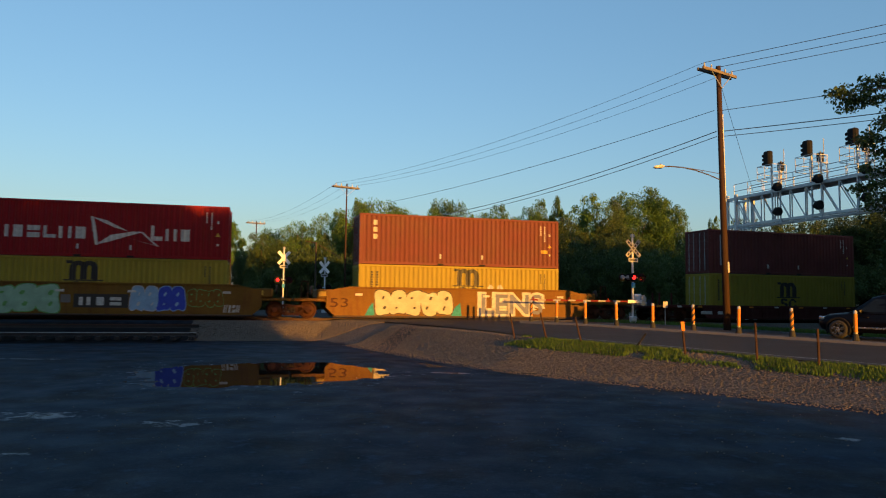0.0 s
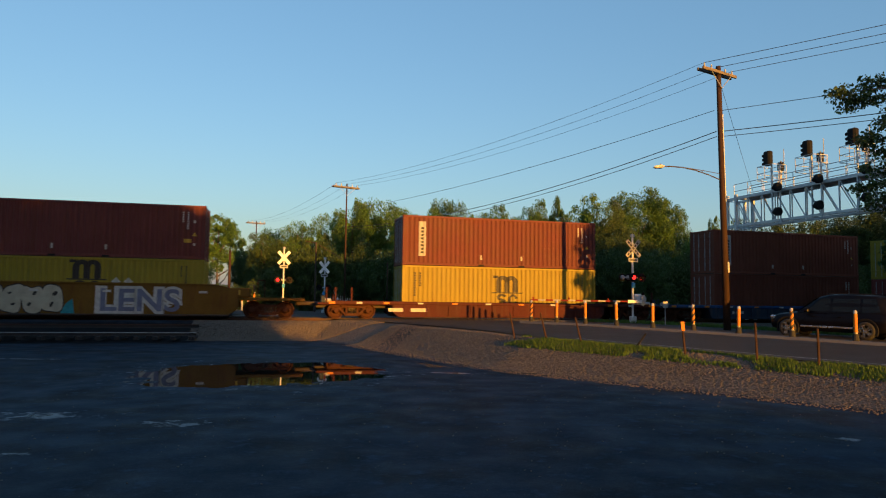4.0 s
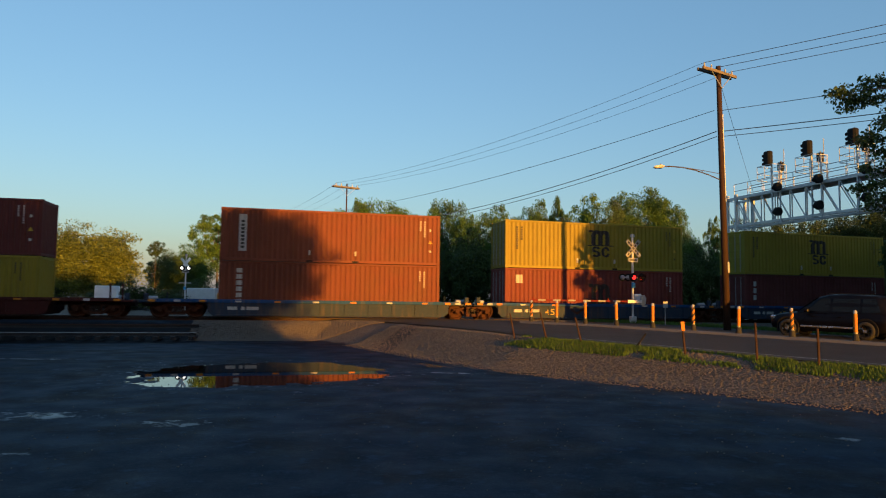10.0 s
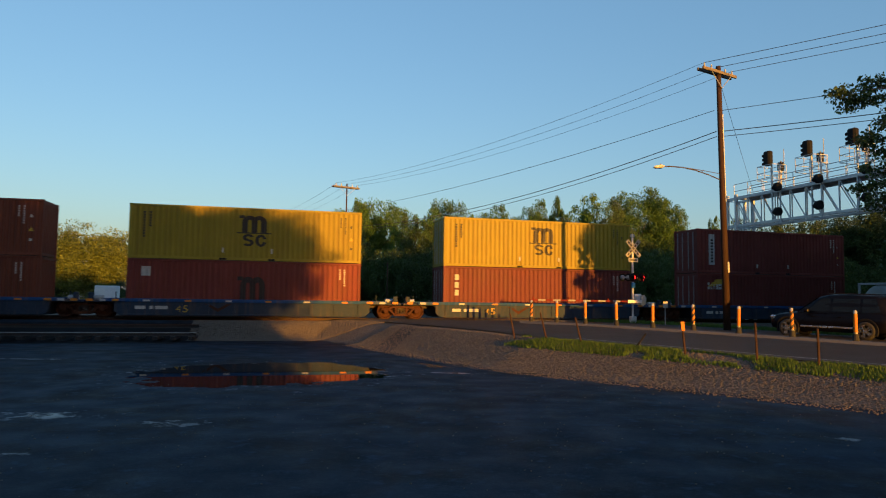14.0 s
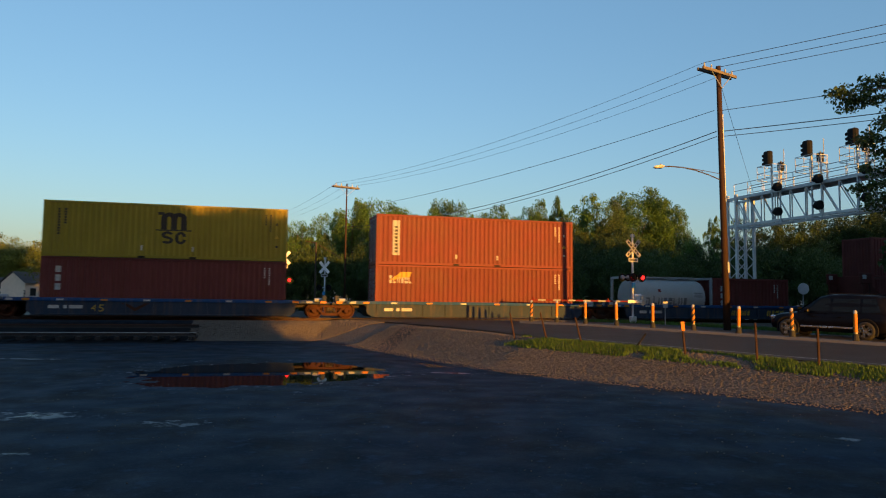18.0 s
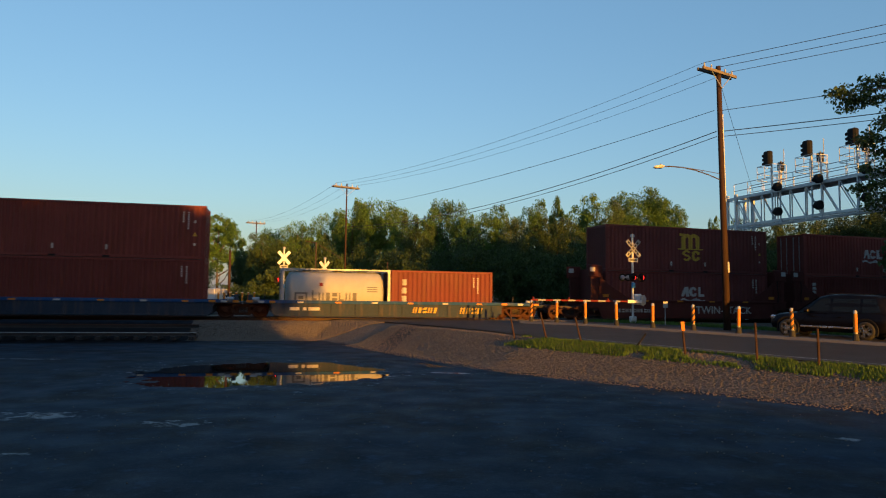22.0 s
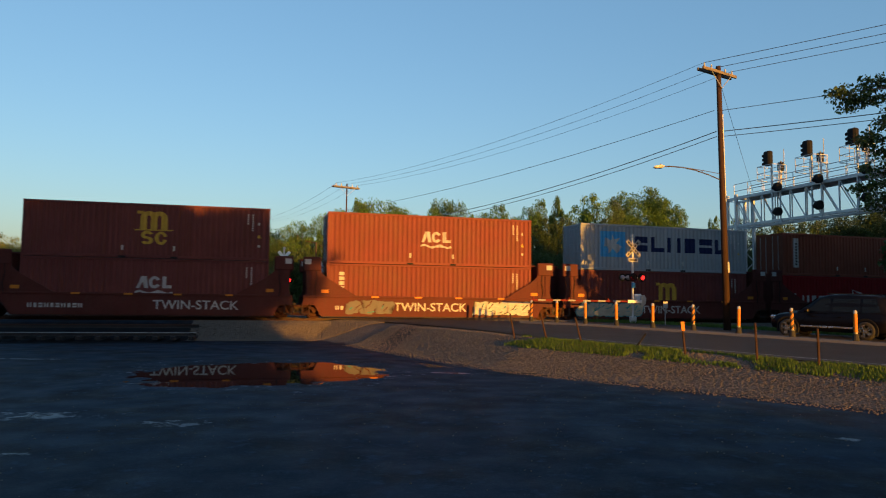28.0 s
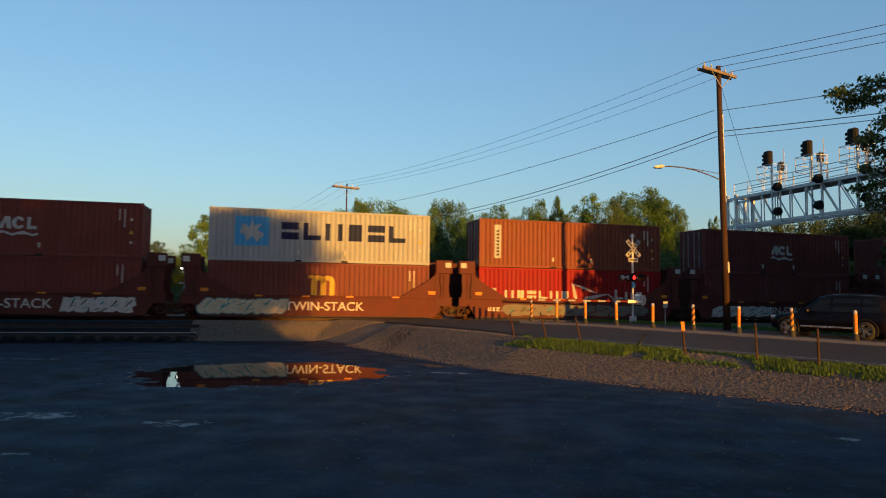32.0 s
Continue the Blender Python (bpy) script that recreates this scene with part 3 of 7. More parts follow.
def container(off, z, height, material, label, length=CL, door_left=True):
    """A corrugated steel shipping container; its origin is the middle of its floor."""
    t = thing("shipping_container", label, "container", None, "containers on the train")
    L, W, H = length, CW, height
    x0, y0 = -L / 2, -W / 2
    key = (round(L, 2), round(H, 2))
    ph = H - 0.28
    sheet = lambda: corrugated(L - 0.30, ph, 0.278, 0.06)
    use(("side_panel", *key), sheet, material, "side_panel", t, pose(x0 + 0.15, y0 + 0.015, 0.16))
    use(("side_panel", *key), sheet, material, "side_panel", t, pose(-x0 - 0.15, -y0 - 0.02, 0.16, 0, 0, 180))
    use(("roof", *key), lambda: box(x0 + 0.06, y0 + 0.05, H - 0.07, -x0 - 0.06, -y0 - 0.05, H - 0.03), material, "roof", t)
    use(("floor_frame", *key), lambda: box(x0 + 0.1, y0 + 0.06, 0.03, -x0 - 0.1, -y0 - 0.06, 0.14), M["steel_dark"], "floor_frame", t)
    for y in (y0, -y0 - 0.06):
        use(("bottom_rail", *key), lambda: box(x0 + 0.15, 0, 0.02, -x0 - 0.15, 0.06, 0.17, 0.01), material, "bottom_rail", t, pose(0, y, 0))
        use(("top_rail", *key), lambda: box(x0 + 0.15, 0, H - 0.125, -x0 - 0.15, 0.06, H - 0.005, 0.01), material, "top_rail", t, pose(0, y, 0))
    for sx in (x0, -x0 - 0.15):
        for sy in (y0, -y0 - 0.10):
            use(("corner_post", key[1]), lambda: box(0, 0, 0.11, 0.15, 0.10, H - 0.11, 0.01), material, "corner_post", t, pose(sx, sy, 0))
    for sx in (x0 - 0.004, -x0 - 0.174):
        for sy in (y0 - 0.004, -y0 - 0.158):
            for zz in (0, H - 0.118):
                use(("corner_casting",), corner_block, material, "corner_casting", t, pose(sx, sy, zz))
    for xe, turn in ((x0 + 0.03, -90), (-x0 - 0.03, 90)):
        for zz in (0.02, H - 0.16):
            use(("end_beam",), lambda: box(-W / 2 + 0.1, 0, 0, W / 2 - 0.1, 0.06, 0.14, 0.01), material, "end_beam", t, pose(xe, 0, zz, 0, 0, turn))
        if door_left and turn == -90:
            for k in (0, 1):
                d = use(("door", key[1]), lambda: box(0, 0.01, 0, 1.10, 0.055, H - 0.34, 0.008), material, "door", t,
                        pose(xe + 0.01, 1.12 - k * 1.12, 0.17, 0, 0, -90))
                for q in (0.3, 0.8):
                    use(("lock_bar", key[1]), lambda: rod((0, 0, 0.02), (0, 0, H - 0.36), 0.02, seg=6), M["galv"], "lock_bar", d, pose(q, -0.03, 0))
                for q in (0.18, 0.36, 0.55, 0.74, 0.92):
                    use(("door_rib",), lambda: box(0.05, -0.02, -0.06, 1.05, 0.012, 0.06, 0.01), material, "door_rib", d, pose(0, 0, (H - 0.34) * q))
        else:
            use(("end_panel", key[1]), lambda: corrugated(W - 0.2, H - 0.3, 0.25, 0.045), material, "end_panel", t,
                pose(xe, 1.12 if turn == -90 else -1.12, 0.15, 0, 0, turn))
    # small vertical rows of code marks near both ends
    for k, (dx, hh) in enumerate(((0.9, 1.0), (1.15, 0.6))):
        for j in range(int(hh / 0.12)):
            use(("code_mark",), lambda: box(-0.035, 0, -0.085, 0.035, 0.004, 0), M["black_mark"] if material is M["mustard"] else M["pale_mark"], "code_mark", t, pose(-x0 - dx, y0 + 0.012, H - 0.35 - j * 0.12))
    if material is M["mustard"]:
        for dx, hh in ((0.75, 1.5), (1.05, 0.9)):
            for j in range(int(hh / 0.14)):
                use(("code_mark_large",), lambda: box(-0.06, 0, -0.1, 0.06, 0.004, 0), M["black_mark"], "code_mark", t, pose(x0 + dx, y0 + 0.006, H - 0.4 - j * 0.14))
    movers.append((t, off + L / 2, z))
    return t


short_boxes, SHORT = set(), 6.058 / 2


def marks(t, name, material, shapes, label="", y=-CW / 2 + 0.006):
    """Flat painted shapes on a container's near side: a list of outlines of (x, z)."""
    half = SHORT if t.name in short_boxes else CL / 2
    n = round((2 * half - 0.3) / 0.278)
    p = (2 * half - 0.3) / n
    for o in shapes:
        bm = bmesh.new()
        bm.faces.new([bm.verts.new((x, y, z)) for x, z in o])
        bmesh.ops.triangulate(bm, faces=bm.faces[:])
        lo, hi = min(x for x, z in o), max(x for x, z in o)
        for k in range(int((lo + half - 0.15) / p), int((hi + half - 0.15) / p) + 1):
            for f in (0.02, 0.35, 0.5, 0.87):
                cut = -half + 0.15 + (k + f) * p
                if lo < cut < hi:
                    bmesh.ops.bisect_plane(bm, geom=bm.verts[:] + bm.edges[:] + bm.faces[:], plane_co=(cut, 0, 0), plane_no=(1, 0, 0))
        for v in bm.verts:
            f = ((v.co.x + half - 0.15) / p) % 1
            v.co.y += 0.005 + 0.06 * (0 if 0.02 <= f <= 0.35 else (f - 0.35) / 0.15 if f < 0.5 and f > 0.35 else 1 if 0.5 <= f <= 0.87 else (1.02 - f) / 0.15 if f > 0.87 else (0.02 - f) / 0.15)
        for f in bm.faces:
            f.normal_update()
            if f.normal.y > 0:
                f.normal_flip()
        part(name, bm, material, t, label)


def rect(x0, z0, x1, z1):
    return [(x0, z0), (x1, z0), (x1, z1), (x0, z1)]


def arc_band(cx, cz, rx, rz, tx, tz, w0, w1, n=8):
    """A thick bent band: part of an elliptic ring, as short four-sided pieces."""
    out = []
    for k in range(n):
        a_, b_ = w0 + (w1 - w0) * k / n, w0 + (w1 - w0) * (k + 1) / n
        out.append([(cx + rx * math.cos(a_), cz + rz * math.sin(a_)), (cx + rx * math.cos(b_), cz + rz * math.sin(b_)),
                    (cx + (rx - tx) * math.cos(b_), cz + (rz - tz) * math.sin(b_)), (cx + (rx - tx) * math.cos(a_), cz + (rz - tz) * math.sin(a_))])
    return out


def arch_mark(x, z, w, h):
    """A heavy twin-arched emblem on three legs with a long bar under it: (outlines)."""
    q, zs = w * 0.235, z + h * 0.62
    out = [rect(x + k * (w - q) / 2, z, x + k * (w - q) / 2 + q, zs) for k in range(3)]
    r = (w - q) / 4 + q / 2
    for k in range(2):
        out += arc_band(x + q / 2 + (k + 0.5) * (w - q) / 2, zs, r, h * 0.38, q, h * 0.24, 0, math.pi)
    out += [rect(x - 0.12 * w, zs + h * 0.22, x + 0.12 * w, z + h), rect(x - 0.2 * w, z - 0.07 * h, x + 1.2 * w, z - 0.005 * h)]
    return out


def hook_marks(x, z, w, h):
    """A double bend and an open ring side by side."""
    r, tz, tx = w * 0.24, h * 0.2, w * 0.15
    out = arc_band(x + w * 0.24, z + h * 0.73, r, h * 0.3, tx, tz, 0.3, 1.5 * math.pi) + arc_band(x + w * 0.24, z + h * 0.3, r, h * 0.3, tx, tz, -0.85 * math.pi, 0.5 * math.pi)
    return out + arc_band(x + w * 0.77, z + h * 0.5, r, h * 0.52, tx, tz, 0.3, 2 * math.pi - 0.3, 12)


def block_word(x, z, w, h, n, gap=0.22, tall_first=False):
    """A run of n plain painted shapes in place of a trade name: blocks, bars and twin bars."""
    out = []
    p = w / n
    for k in range(n):
        a, b = x + k * p, x + (k + 1 - gap) * p
        hh = h * (1.25 if tall_first and k == 0 else 1.0)
        c, s, u = (a + b) / 2, (b - a) * 0.28, hh * 0.2
        kind = (k * 5 + n) % 4
        if kind == 0:
            out += [rect(a, z, a + s, z + hh), rect(b - s, z, b, z + hh)]
        elif kind == 1:
            out += [rect(a + s * 0.4, z, b - s * 0.4, z + hh)]
        elif kind == 2:
            out += [rect(a, z, b, z + hh * 0.42), rect(a, z + hh * 0.58, b, z + hh)]
        else:
            out += [rect(a, z, a + s, z + hh), rect(a + s, z, b, z + hh * 0.28)]
    return out


def swoosh(x, z, w, h):
    return [[(x, z + h), (x + w * 0.25, z + h * 0.85), (x + w * 0.55, z + h * 0.5), (x + w * 0.35, z + h * 0.62), (x + w * 0.06, z + h * 0.92)],
            [(x + w * 0.08, z), (x + w * 0.3, z + h * 0.36), (x + w * 0.62, z + h * 0.5), (x + w * 0.78, z + h * 0.5), (x + w * 0.5, z + h * 0.3), (x + w * 0.28, z + h * 0.12)],
            [(x, z + h), (x + w * 0.05, z + h * 0.97), (x + w * 0.13, z), (x + w * 0.08, z)],
            [(x + w * 0.5, z + h * 0.3), (x + w * 0.66, z + h * 0.2), (x + w, z), (x + w * 0.88, z + h * 0.06)],
            [(x + w * 0.76, z + h * 0.5), (x + w, z), (x + w * 0.96, z), (x + w * 0.72, z + h * 0.5)]]


def wave_marks(x, z, w, h):
    return [[(x + w * k / 8, z + h * (0.5 + 0.5 * math.sin(k * 1.57))) for k in range(9)] + [(x + w * k / 8, z - h * 0.7 + h * (0.5 + 0.5 * math.sin(k * 1.57))) for k in range(8, -1, -1)]]


def emblem(t, color, cx=0.1, z=0.75, s=1.0):
    marks(t, "emblem", color, arch_mark(cx - 0.62 * s, z + 0.72 * s, 1.24 * s, 0.88 * s) + hook_marks(cx - 0.58 * s, z, 1.2 * s, 0.62 * s), "blocky painted company emblem")


def stack_word(t, x, z0, z1, n, color, w=0.22):
    p = (z1 - z0) / n
    marks(t, "lettering", color, [rect(x, z0 + k * p, x + w, z0 + (k + 0.72) * p) for k in range(n)], "column of painted letter bars")


def side_label(t, x=-5.15):
    marks(t, "label_panel", M["white"], [rect(x, 0.55, x + 0.42, 2.55)], "upright white label panel")
    marks(t, "label_mark", M["black_mark"], [rect(x + 0.12, 0.7 + k * 0.2, x + 0.30, 0.7 + k * 0.2 + 0.13) for k in range(8)], "dark letter bars", y=-CW / 2 + 0.003)


def wide_word(t, color, x0, x1, z=0.95, h=0.85, wave=True):
    w = x1 - x0
    marks(t, "lettering", color, block_word(x0, z, w * 0.5, h * 0.72, 7, 0.2, True) + block_word(x0 + w * 0.79, z, w * 0.21, h * 0.75, 3, 0.2, True), "white painted letter strokes")
    marks(t, "sail_shape", color, swoosh(x0 + w * 0.5, z - 0.35 * h, w * 0.33, 1.75 * h), "white painted sail shape")


def acl(t, x):
    marks(t, "emblem", M["white"], [[(x, 1.35), (x + 0.17, 1.35), (x + 0.36, 1.78), (x + 0.4, 1.35), (x + 0.6, 1.35), (x + 0.5, 1.97), (x + 0.24, 1.97)]] + arc_band(x + 0.9, 1.66, 0.3, 0.32, 0.18, 0.15, 0.5, 2 * math.pi - 0.5, 12) + [rect(x + 1.28, 1.35, x + 1.47, 1.97), rect(x + 1.47, 1.35, x + 1.75, 1.51)] + wave_marks(x - 0.05, 1.1, 1.85, 0.16), "white painted emblem with a wave")


def star(t, x, z, r):
    pts = []
    for k in range(14):
        w = math.pi / 2 + k * math.pi / 7
        q = r if k % 2 == 0 else r * 0.4
        pts.append((x + q * math.cos(w), z + q * math.sin(w)))
    marks(t, "star", M["white"], [pts], "white seven-pointed star", y=-CW / 2 + 0.003)


HC, LOW, UP = 2.896, 0.19, 3.09
OFF = [-24.2, -4.94, 18.01, 38.87, 55.12, 72.15, 89.28, 105.48, 125.11, 140.44, 155.93, 171.15, 186.56, 202.0]


def pair(k, low, low_label, up, up_label, door=True):
    """Two stacked containers, the upper with forklift plates and twist locks between."""
    lower, upper = container(OFF[k], LOW, HC, M[low], low_label, door_left=door), container(OFF[k], UP, HC, M[up], up_label, door_left=door)
    for x in (-1.35, 1.2):
        part("plate_mark", box(x - 0.05, -CW / 2 - 0.006, 0.42, x + 0.05, -CW / 2 + 0.01, 0.68), M["pale_mark"], upper, "small pale plate")
        part("fork_pocket", box(x - 0.18, -CW / 2 - 0.004, 0.03, x + 0.18, -CW / 2 + 0.02, 0.13), M["black"], upper, "dark forklift pocket")
    for x in (-CL / 2 + 0.09, CL / 2 - 0.09):
        part("twist_lock", box(x - 0.07, -CW / 2 + 0.01, -0.03, x + 0.07, -CW / 2 + 0.13, 0.006), M["steel_dark"], upper)
    # pale stacked weights and a warning mark near the end
    marks(upper, "code_mark", M["black_mark"] if up == "mustard" else M["pale_mark"], [rect(CL / 2 - 0.62, 1.95, CL / 2 - 0.52, 2.1), rect(CL / 2 - 0.62, 0.75, CL / 2 - 0.5, 0.87)])
    marks(upper, "warning_mark", M["yellow_mark"], [[(CL / 2 - 0.68, 1.25), (CL / 2 - 0.44, 1.25), (CL / 2 - 0.56, 1.47)]], "small yellow warning triangle")
    return lower, upper


a, b = pair(0, "mustard", "mustard-yellow shipping container with black emblem, low in a rail car", "scarlet", "scarlet steel shipping container with white lettering, stacked on another")
wide_word(b, M["pale_mark"], -5.9, 4.3)
emblem(a, M["black_mark"], -1.0, 0.95, 1.1)
a, b = pair(1, "mustard", "mustard-yellow shipping container with black emblem in a yellow rail car", "red_brown", "red-brown corrugated shipping container stacked on a yellow one", False)
emblem(a, M["black_mark"], 0.35, 1.0, 1.1)
stack_word(b, -5.3, 1.45, 2.65, 3, M["pale_mark"])
marks(a, "hazard_diamond", M["white"], [[(x, 1.45), (x + 0.22, 1.67), (x, 1.89), (x - 0.22, 1.67)] for x in (1.75, 2.35)], "small white diamond placards")
marks(b, "tag", M["yellow_mark"], [rect(5.0, 0.9, 5.4, 1.1)])
a, b = pair(2, "mustard", "mustard-yellow shipping container with black emblem on a red car", "red_brown", "red-brown shipping container with a white label panel, stacked on top")
emblem(a, M["black_mark"], 0.3, 0.62, 1.12)
side_label(b)
a, b = pair(3, "orange", "orange-brown shipping container with a column of white letters", "orange", "orange-brown shipping container with white label panel, stacked on top")
side_label(b)
stack_word(a, -5.2, 0.6, 2.6, 6, M["pale_mark"], 0.3)
a, b = pair(4, "brick_red", "brick-red shipping container with black emblem, low in a blue car", "mustard", "mustard-yellow shipping container with black emblem, stacked on a red one")
emblem(b, M["black_mark"], 0.25, 0.8, 1.05)
marks(a, "emblem", M["black_mark"], arch_mark(-0.4, 0.75, 1.3, 1.3), "black arched emblem")
marks(a, "tag", M["pale_mark"], [rect(-5.4, 2.0, -4.95, 2.5)])
a, b = pair(5, "red_brown", "dark red shipping container with white letters in a blue car", "mustard", "mustard-yellow shipping container with black emblem, stacked on dark red")
emblem(b, M["black_mark"], 0.2, 0.8, 1.05)
stack_word(a, -5.4, 1.2, 2.55, 3, M["pale_mark"], 0.26)
a, b = pair(6, "brick_red", "brick-red shipping container with a small yellow and white logo", "brick_red", "brick-red shipping container with a white label panel, stacked on top")
side_label(b)
marks(a, "logo_band", M["yellow_mark"], [[(-5.3, 2.0), (-4.1, 2.2), (-4.0, 2.5), (-4.6, 2.5)]], "yellow painted sweep")
marks(a, "lettering", M["white"], block_word(-5.3, 1.85, 1.35, 0.35, 6, 0.25, True), "white letter strokes")
a, b = pair(8, "red_brown", "dark red shipping container with white emblem, low in a bulkhead car", "red_brown", "dark red shipping container with a yellow emblem, stacked on top", False)
emblem(b, M["yellow_mark"], 0.15, 0.75, 1.1)
acl(a, -0.6)
a, b = pair(9, "brick_red", "brick-red shipping container with a column of white letters", "brick_red", "brick-red shipping container with a white wave emblem, stacked on top")
acl(b, -0.7)
stack_word(a, -5.4, 0.9, 2.5, 6, M["pale_mark"], 0.3)
a, b = pair(10, "red_brown", "dark red shipping container with yellow emblem, low in a bulkhead car", "pale", "pale grey shipping container with a blue star square and dark lettering", True)
marks(b, "square", M["blue_mark"], [rect(-4.75, 0.85, -2.95, 2.45)], "sky-blue painted square", y=-CW / 2 + 0.008)
star(b, -3.85, 1.65, 0.66)
marks(b, "lettering", M["navy_mark"], block_word(-2.3, 1.25, 7.2, 0.95, 6, 0.2), "dark blue letter strokes")
marks(a, "emblem", M["yellow_mark"], arch_mark(-0.6, 1.1, 1.3, 1.1) + hook_marks(-0.6, 0.4, 1.3, 0.55), "yellow painted emblem")
a, b = pair(11, "scarlet", "scarlet shipping container with white lettering, low in a bulkhead rail car", "orange", "orange-brown shipping container with white label panel, stacked on scarlet")
side_label(b)
wide_word(a, M["pale_mark"], -5.2, 5.0, 1.05, 0.7)
a, b = pair(12, "red_brown", "dark red shipping container low in a bulkhead rail car", "red_brown", "dark red shipping container with a white wave emblem, stacked on top")
acl(b, -0.6)
a, b = pair(13, "red_brown", "dark red shipping container low in a bulkhead rail car", "red_brown", "dark red shipping container stacked on another", False)

# a tank container and a short box share one unit
t20 = container(OFF[7] + 6.13, LOW, 2.591, M["brick_red"], "short brick-red shipping container with white letters beside a tank", length=6.058, door_left=False)
short_boxes.add(t20.name)
stack_word(t20, -2.4, 0.8, 2.2, 3, M["white"], 0.26)
tank = thing("tank_container", "white cylindrical tank in a grey steel frame on a rail car", "container", None, "containers on the train")
L2, TH2 = 6.058, 2.591
bm = bmesh.new()
for (x, r) in ((-2.75, 0.55), (-2.7, 0.85), (-2.58, 1.08), (-2.4, 1.17), (2.4, 1.17), (2.58, 1.08), (2.7, 0.85), (2.75, 0.55)):
    for k in range(32):
        w = 2 * math.pi * k / 32
        bm.verts.new((x, r * math.cos(w), 1.27 + r * math.sin(w)))
bm.verts.ensure_lookup_table()
for q in range(7):
    for k in range(32):
        bm.faces.new([bm.verts[i] for i in (q * 32 + k, q * 32 + (k + 1) % 32, q * 32 + 32 + (k + 1) % 32, q * 32 + 32 + k)])
bm.faces.new([bm.verts[k] for k in range(32)]), bm.faces.new([bm.verts[224 + k] for k in range(31, -1, -1)])
bmesh.ops.recalc_face_normals(bm, faces=bm.faces[:])
part("tank_shell", bm, M["tank_white"], tank, smooth=True)
for sx in (-L2 / 2, L2 / 2 - 0.14):
    for sy in (-CW / 2, CW / 2 - 0.14):
        part("frame_post", box(sx, sy, 0, sx + 0.14, sy + 0.14, TH2, 0.01), M["galv"], tank)
    for zz in (0, TH2 - 0.14):
        part("frame_beam", box(sx, -CW / 2 + 0.14, zz, sx + 0.14, CW / 2 - 0.14, zz + 0.14, 0.01), M["galv"], tank)
for sy in (-CW / 2, CW / 2 - 0.1):
    part("frame_rail", box(-L2 / 2 + 0.14, sy, 0.0, L2 / 2 - 0.14, sy + 0.1, 0.14), M["galv"], tank)
    part("frame_rail", box(-L2 / 2 + 0.14, sy, TH2 - 0.1, L2 / 2 - 0.14, sy + 0.06, TH2 - 0.02), M["galv"], tank)
part("walkway", box(-2.6, -0.45, TH2 - 0.09, 2.6, 0.45, TH2 - 0.04), M["galv"], tank, "grated walkway along the tank top")
for sx in (-1.6, 0.2, 1.5):
    part("manhole", rod((sx, 0, TH2 - 0.2), (sx, 0, TH2 - 0.02), 0.22, seg=16), M["galv"], tank)


def on_tank(name, color, shapes, label=""):
    """Painted shapes laid on the tank's round side, each a part."""
    for (x0, z0), _, (x1, z1), _ in shapes:
        bm = bmesh.new()
        for k in range(4):
            za, zb = z0 + (z1 - z0) * k / 4, z0 + (z1 - z0) * (k + 1) / 4
            bm.faces.new([bm.verts.new((x, -math.sqrt(max(0, 1.176 ** 2 - (z - 1.27) ** 2)), z)) for x, z in ((x0, za), (x1, za), (x1, zb), (x0, zb))])
        bmesh.ops.remove_doubles(bm, verts=bm.verts[:], dist=0.0005)
        part(name, bm, color, tank, label)


on_tank("lettering", M["grey_mark"], [r for r in block_word(-1.35, 0.75, 2.6, 0.5, 7, 0.25, True)], "faded grey letter strokes")
on_tank("logo_frame", M["grey_mark"], [rect(-2.3, 0.7, -1.6, 0.78), rect(-2.3, 1.17, -1.6, 1.25), rect(-2.3, 0.78, -2.2, 1.17), rect(-1.7, 0.78, -1.6, 1.17), rect(-2.08, 0.88, -1.82, 1.05)], "faded grey square logo")
on_tank("tag", M["red_mark"], [rect(-0.95, 1.6, -0.75, 1.8)])
on_tank("tag", M["grey_mark"], [rect(1.7, 1.55 - 0.12 * k, 2.3, 1.6 - 0.12 * k) for k in range(3)])
movers.append((tank, OFF[7] + 3.03, LOW))

# ---- rail cars ----
wheels = []                                           # (wheelset, place in its car)


def wheel_disc():
    bm = bmesh.new()
    prof = [(0.0, -0.02), (0.16, -0.06), (0.2, 0.0), (0.36, 0.02), (0.40, -0.06), (0.455, -0.06), (0.455, 0.05), (0.485, 0.055), (0.485, 0.085), (0.0, 0.085)]
    seg = 28
    rings = []
    for r, y in prof[1:-1]:
        rings.append([bm.verts.new((r * math.cos(2 * math.pi * k / seg), y, r * math.sin(2 * math.pi * k / seg))) for k in range(seg)])
    for a_, b_ in zip(rings, rings[1:]):
        for k in range(seg):
            bm.faces.new((a_[k], a_[(k + 1) % seg], b_[(k + 1) % seg], b_[k]))
    bm.faces.new(rings[0][::-1]), bm.faces.new(rings[-1])
    for k in range(4):
        w = k * math.pi / 2
        add_rod(bm, (0.28 * math.cos(w), -0.02, 0.28 * math.sin(w)), (0.28 * math.cos(w), 0.03, 0.28 * math.sin(w)), 0.03, seg=6)
    bmesh.ops.recalc_face_normals(bm, faces=bm.faces[:])
    return bm


def axle_mesh():
    bm = rod((0, -0.7, 0), (0, 0.7, 0), 0.085, seg=12)
    return bm


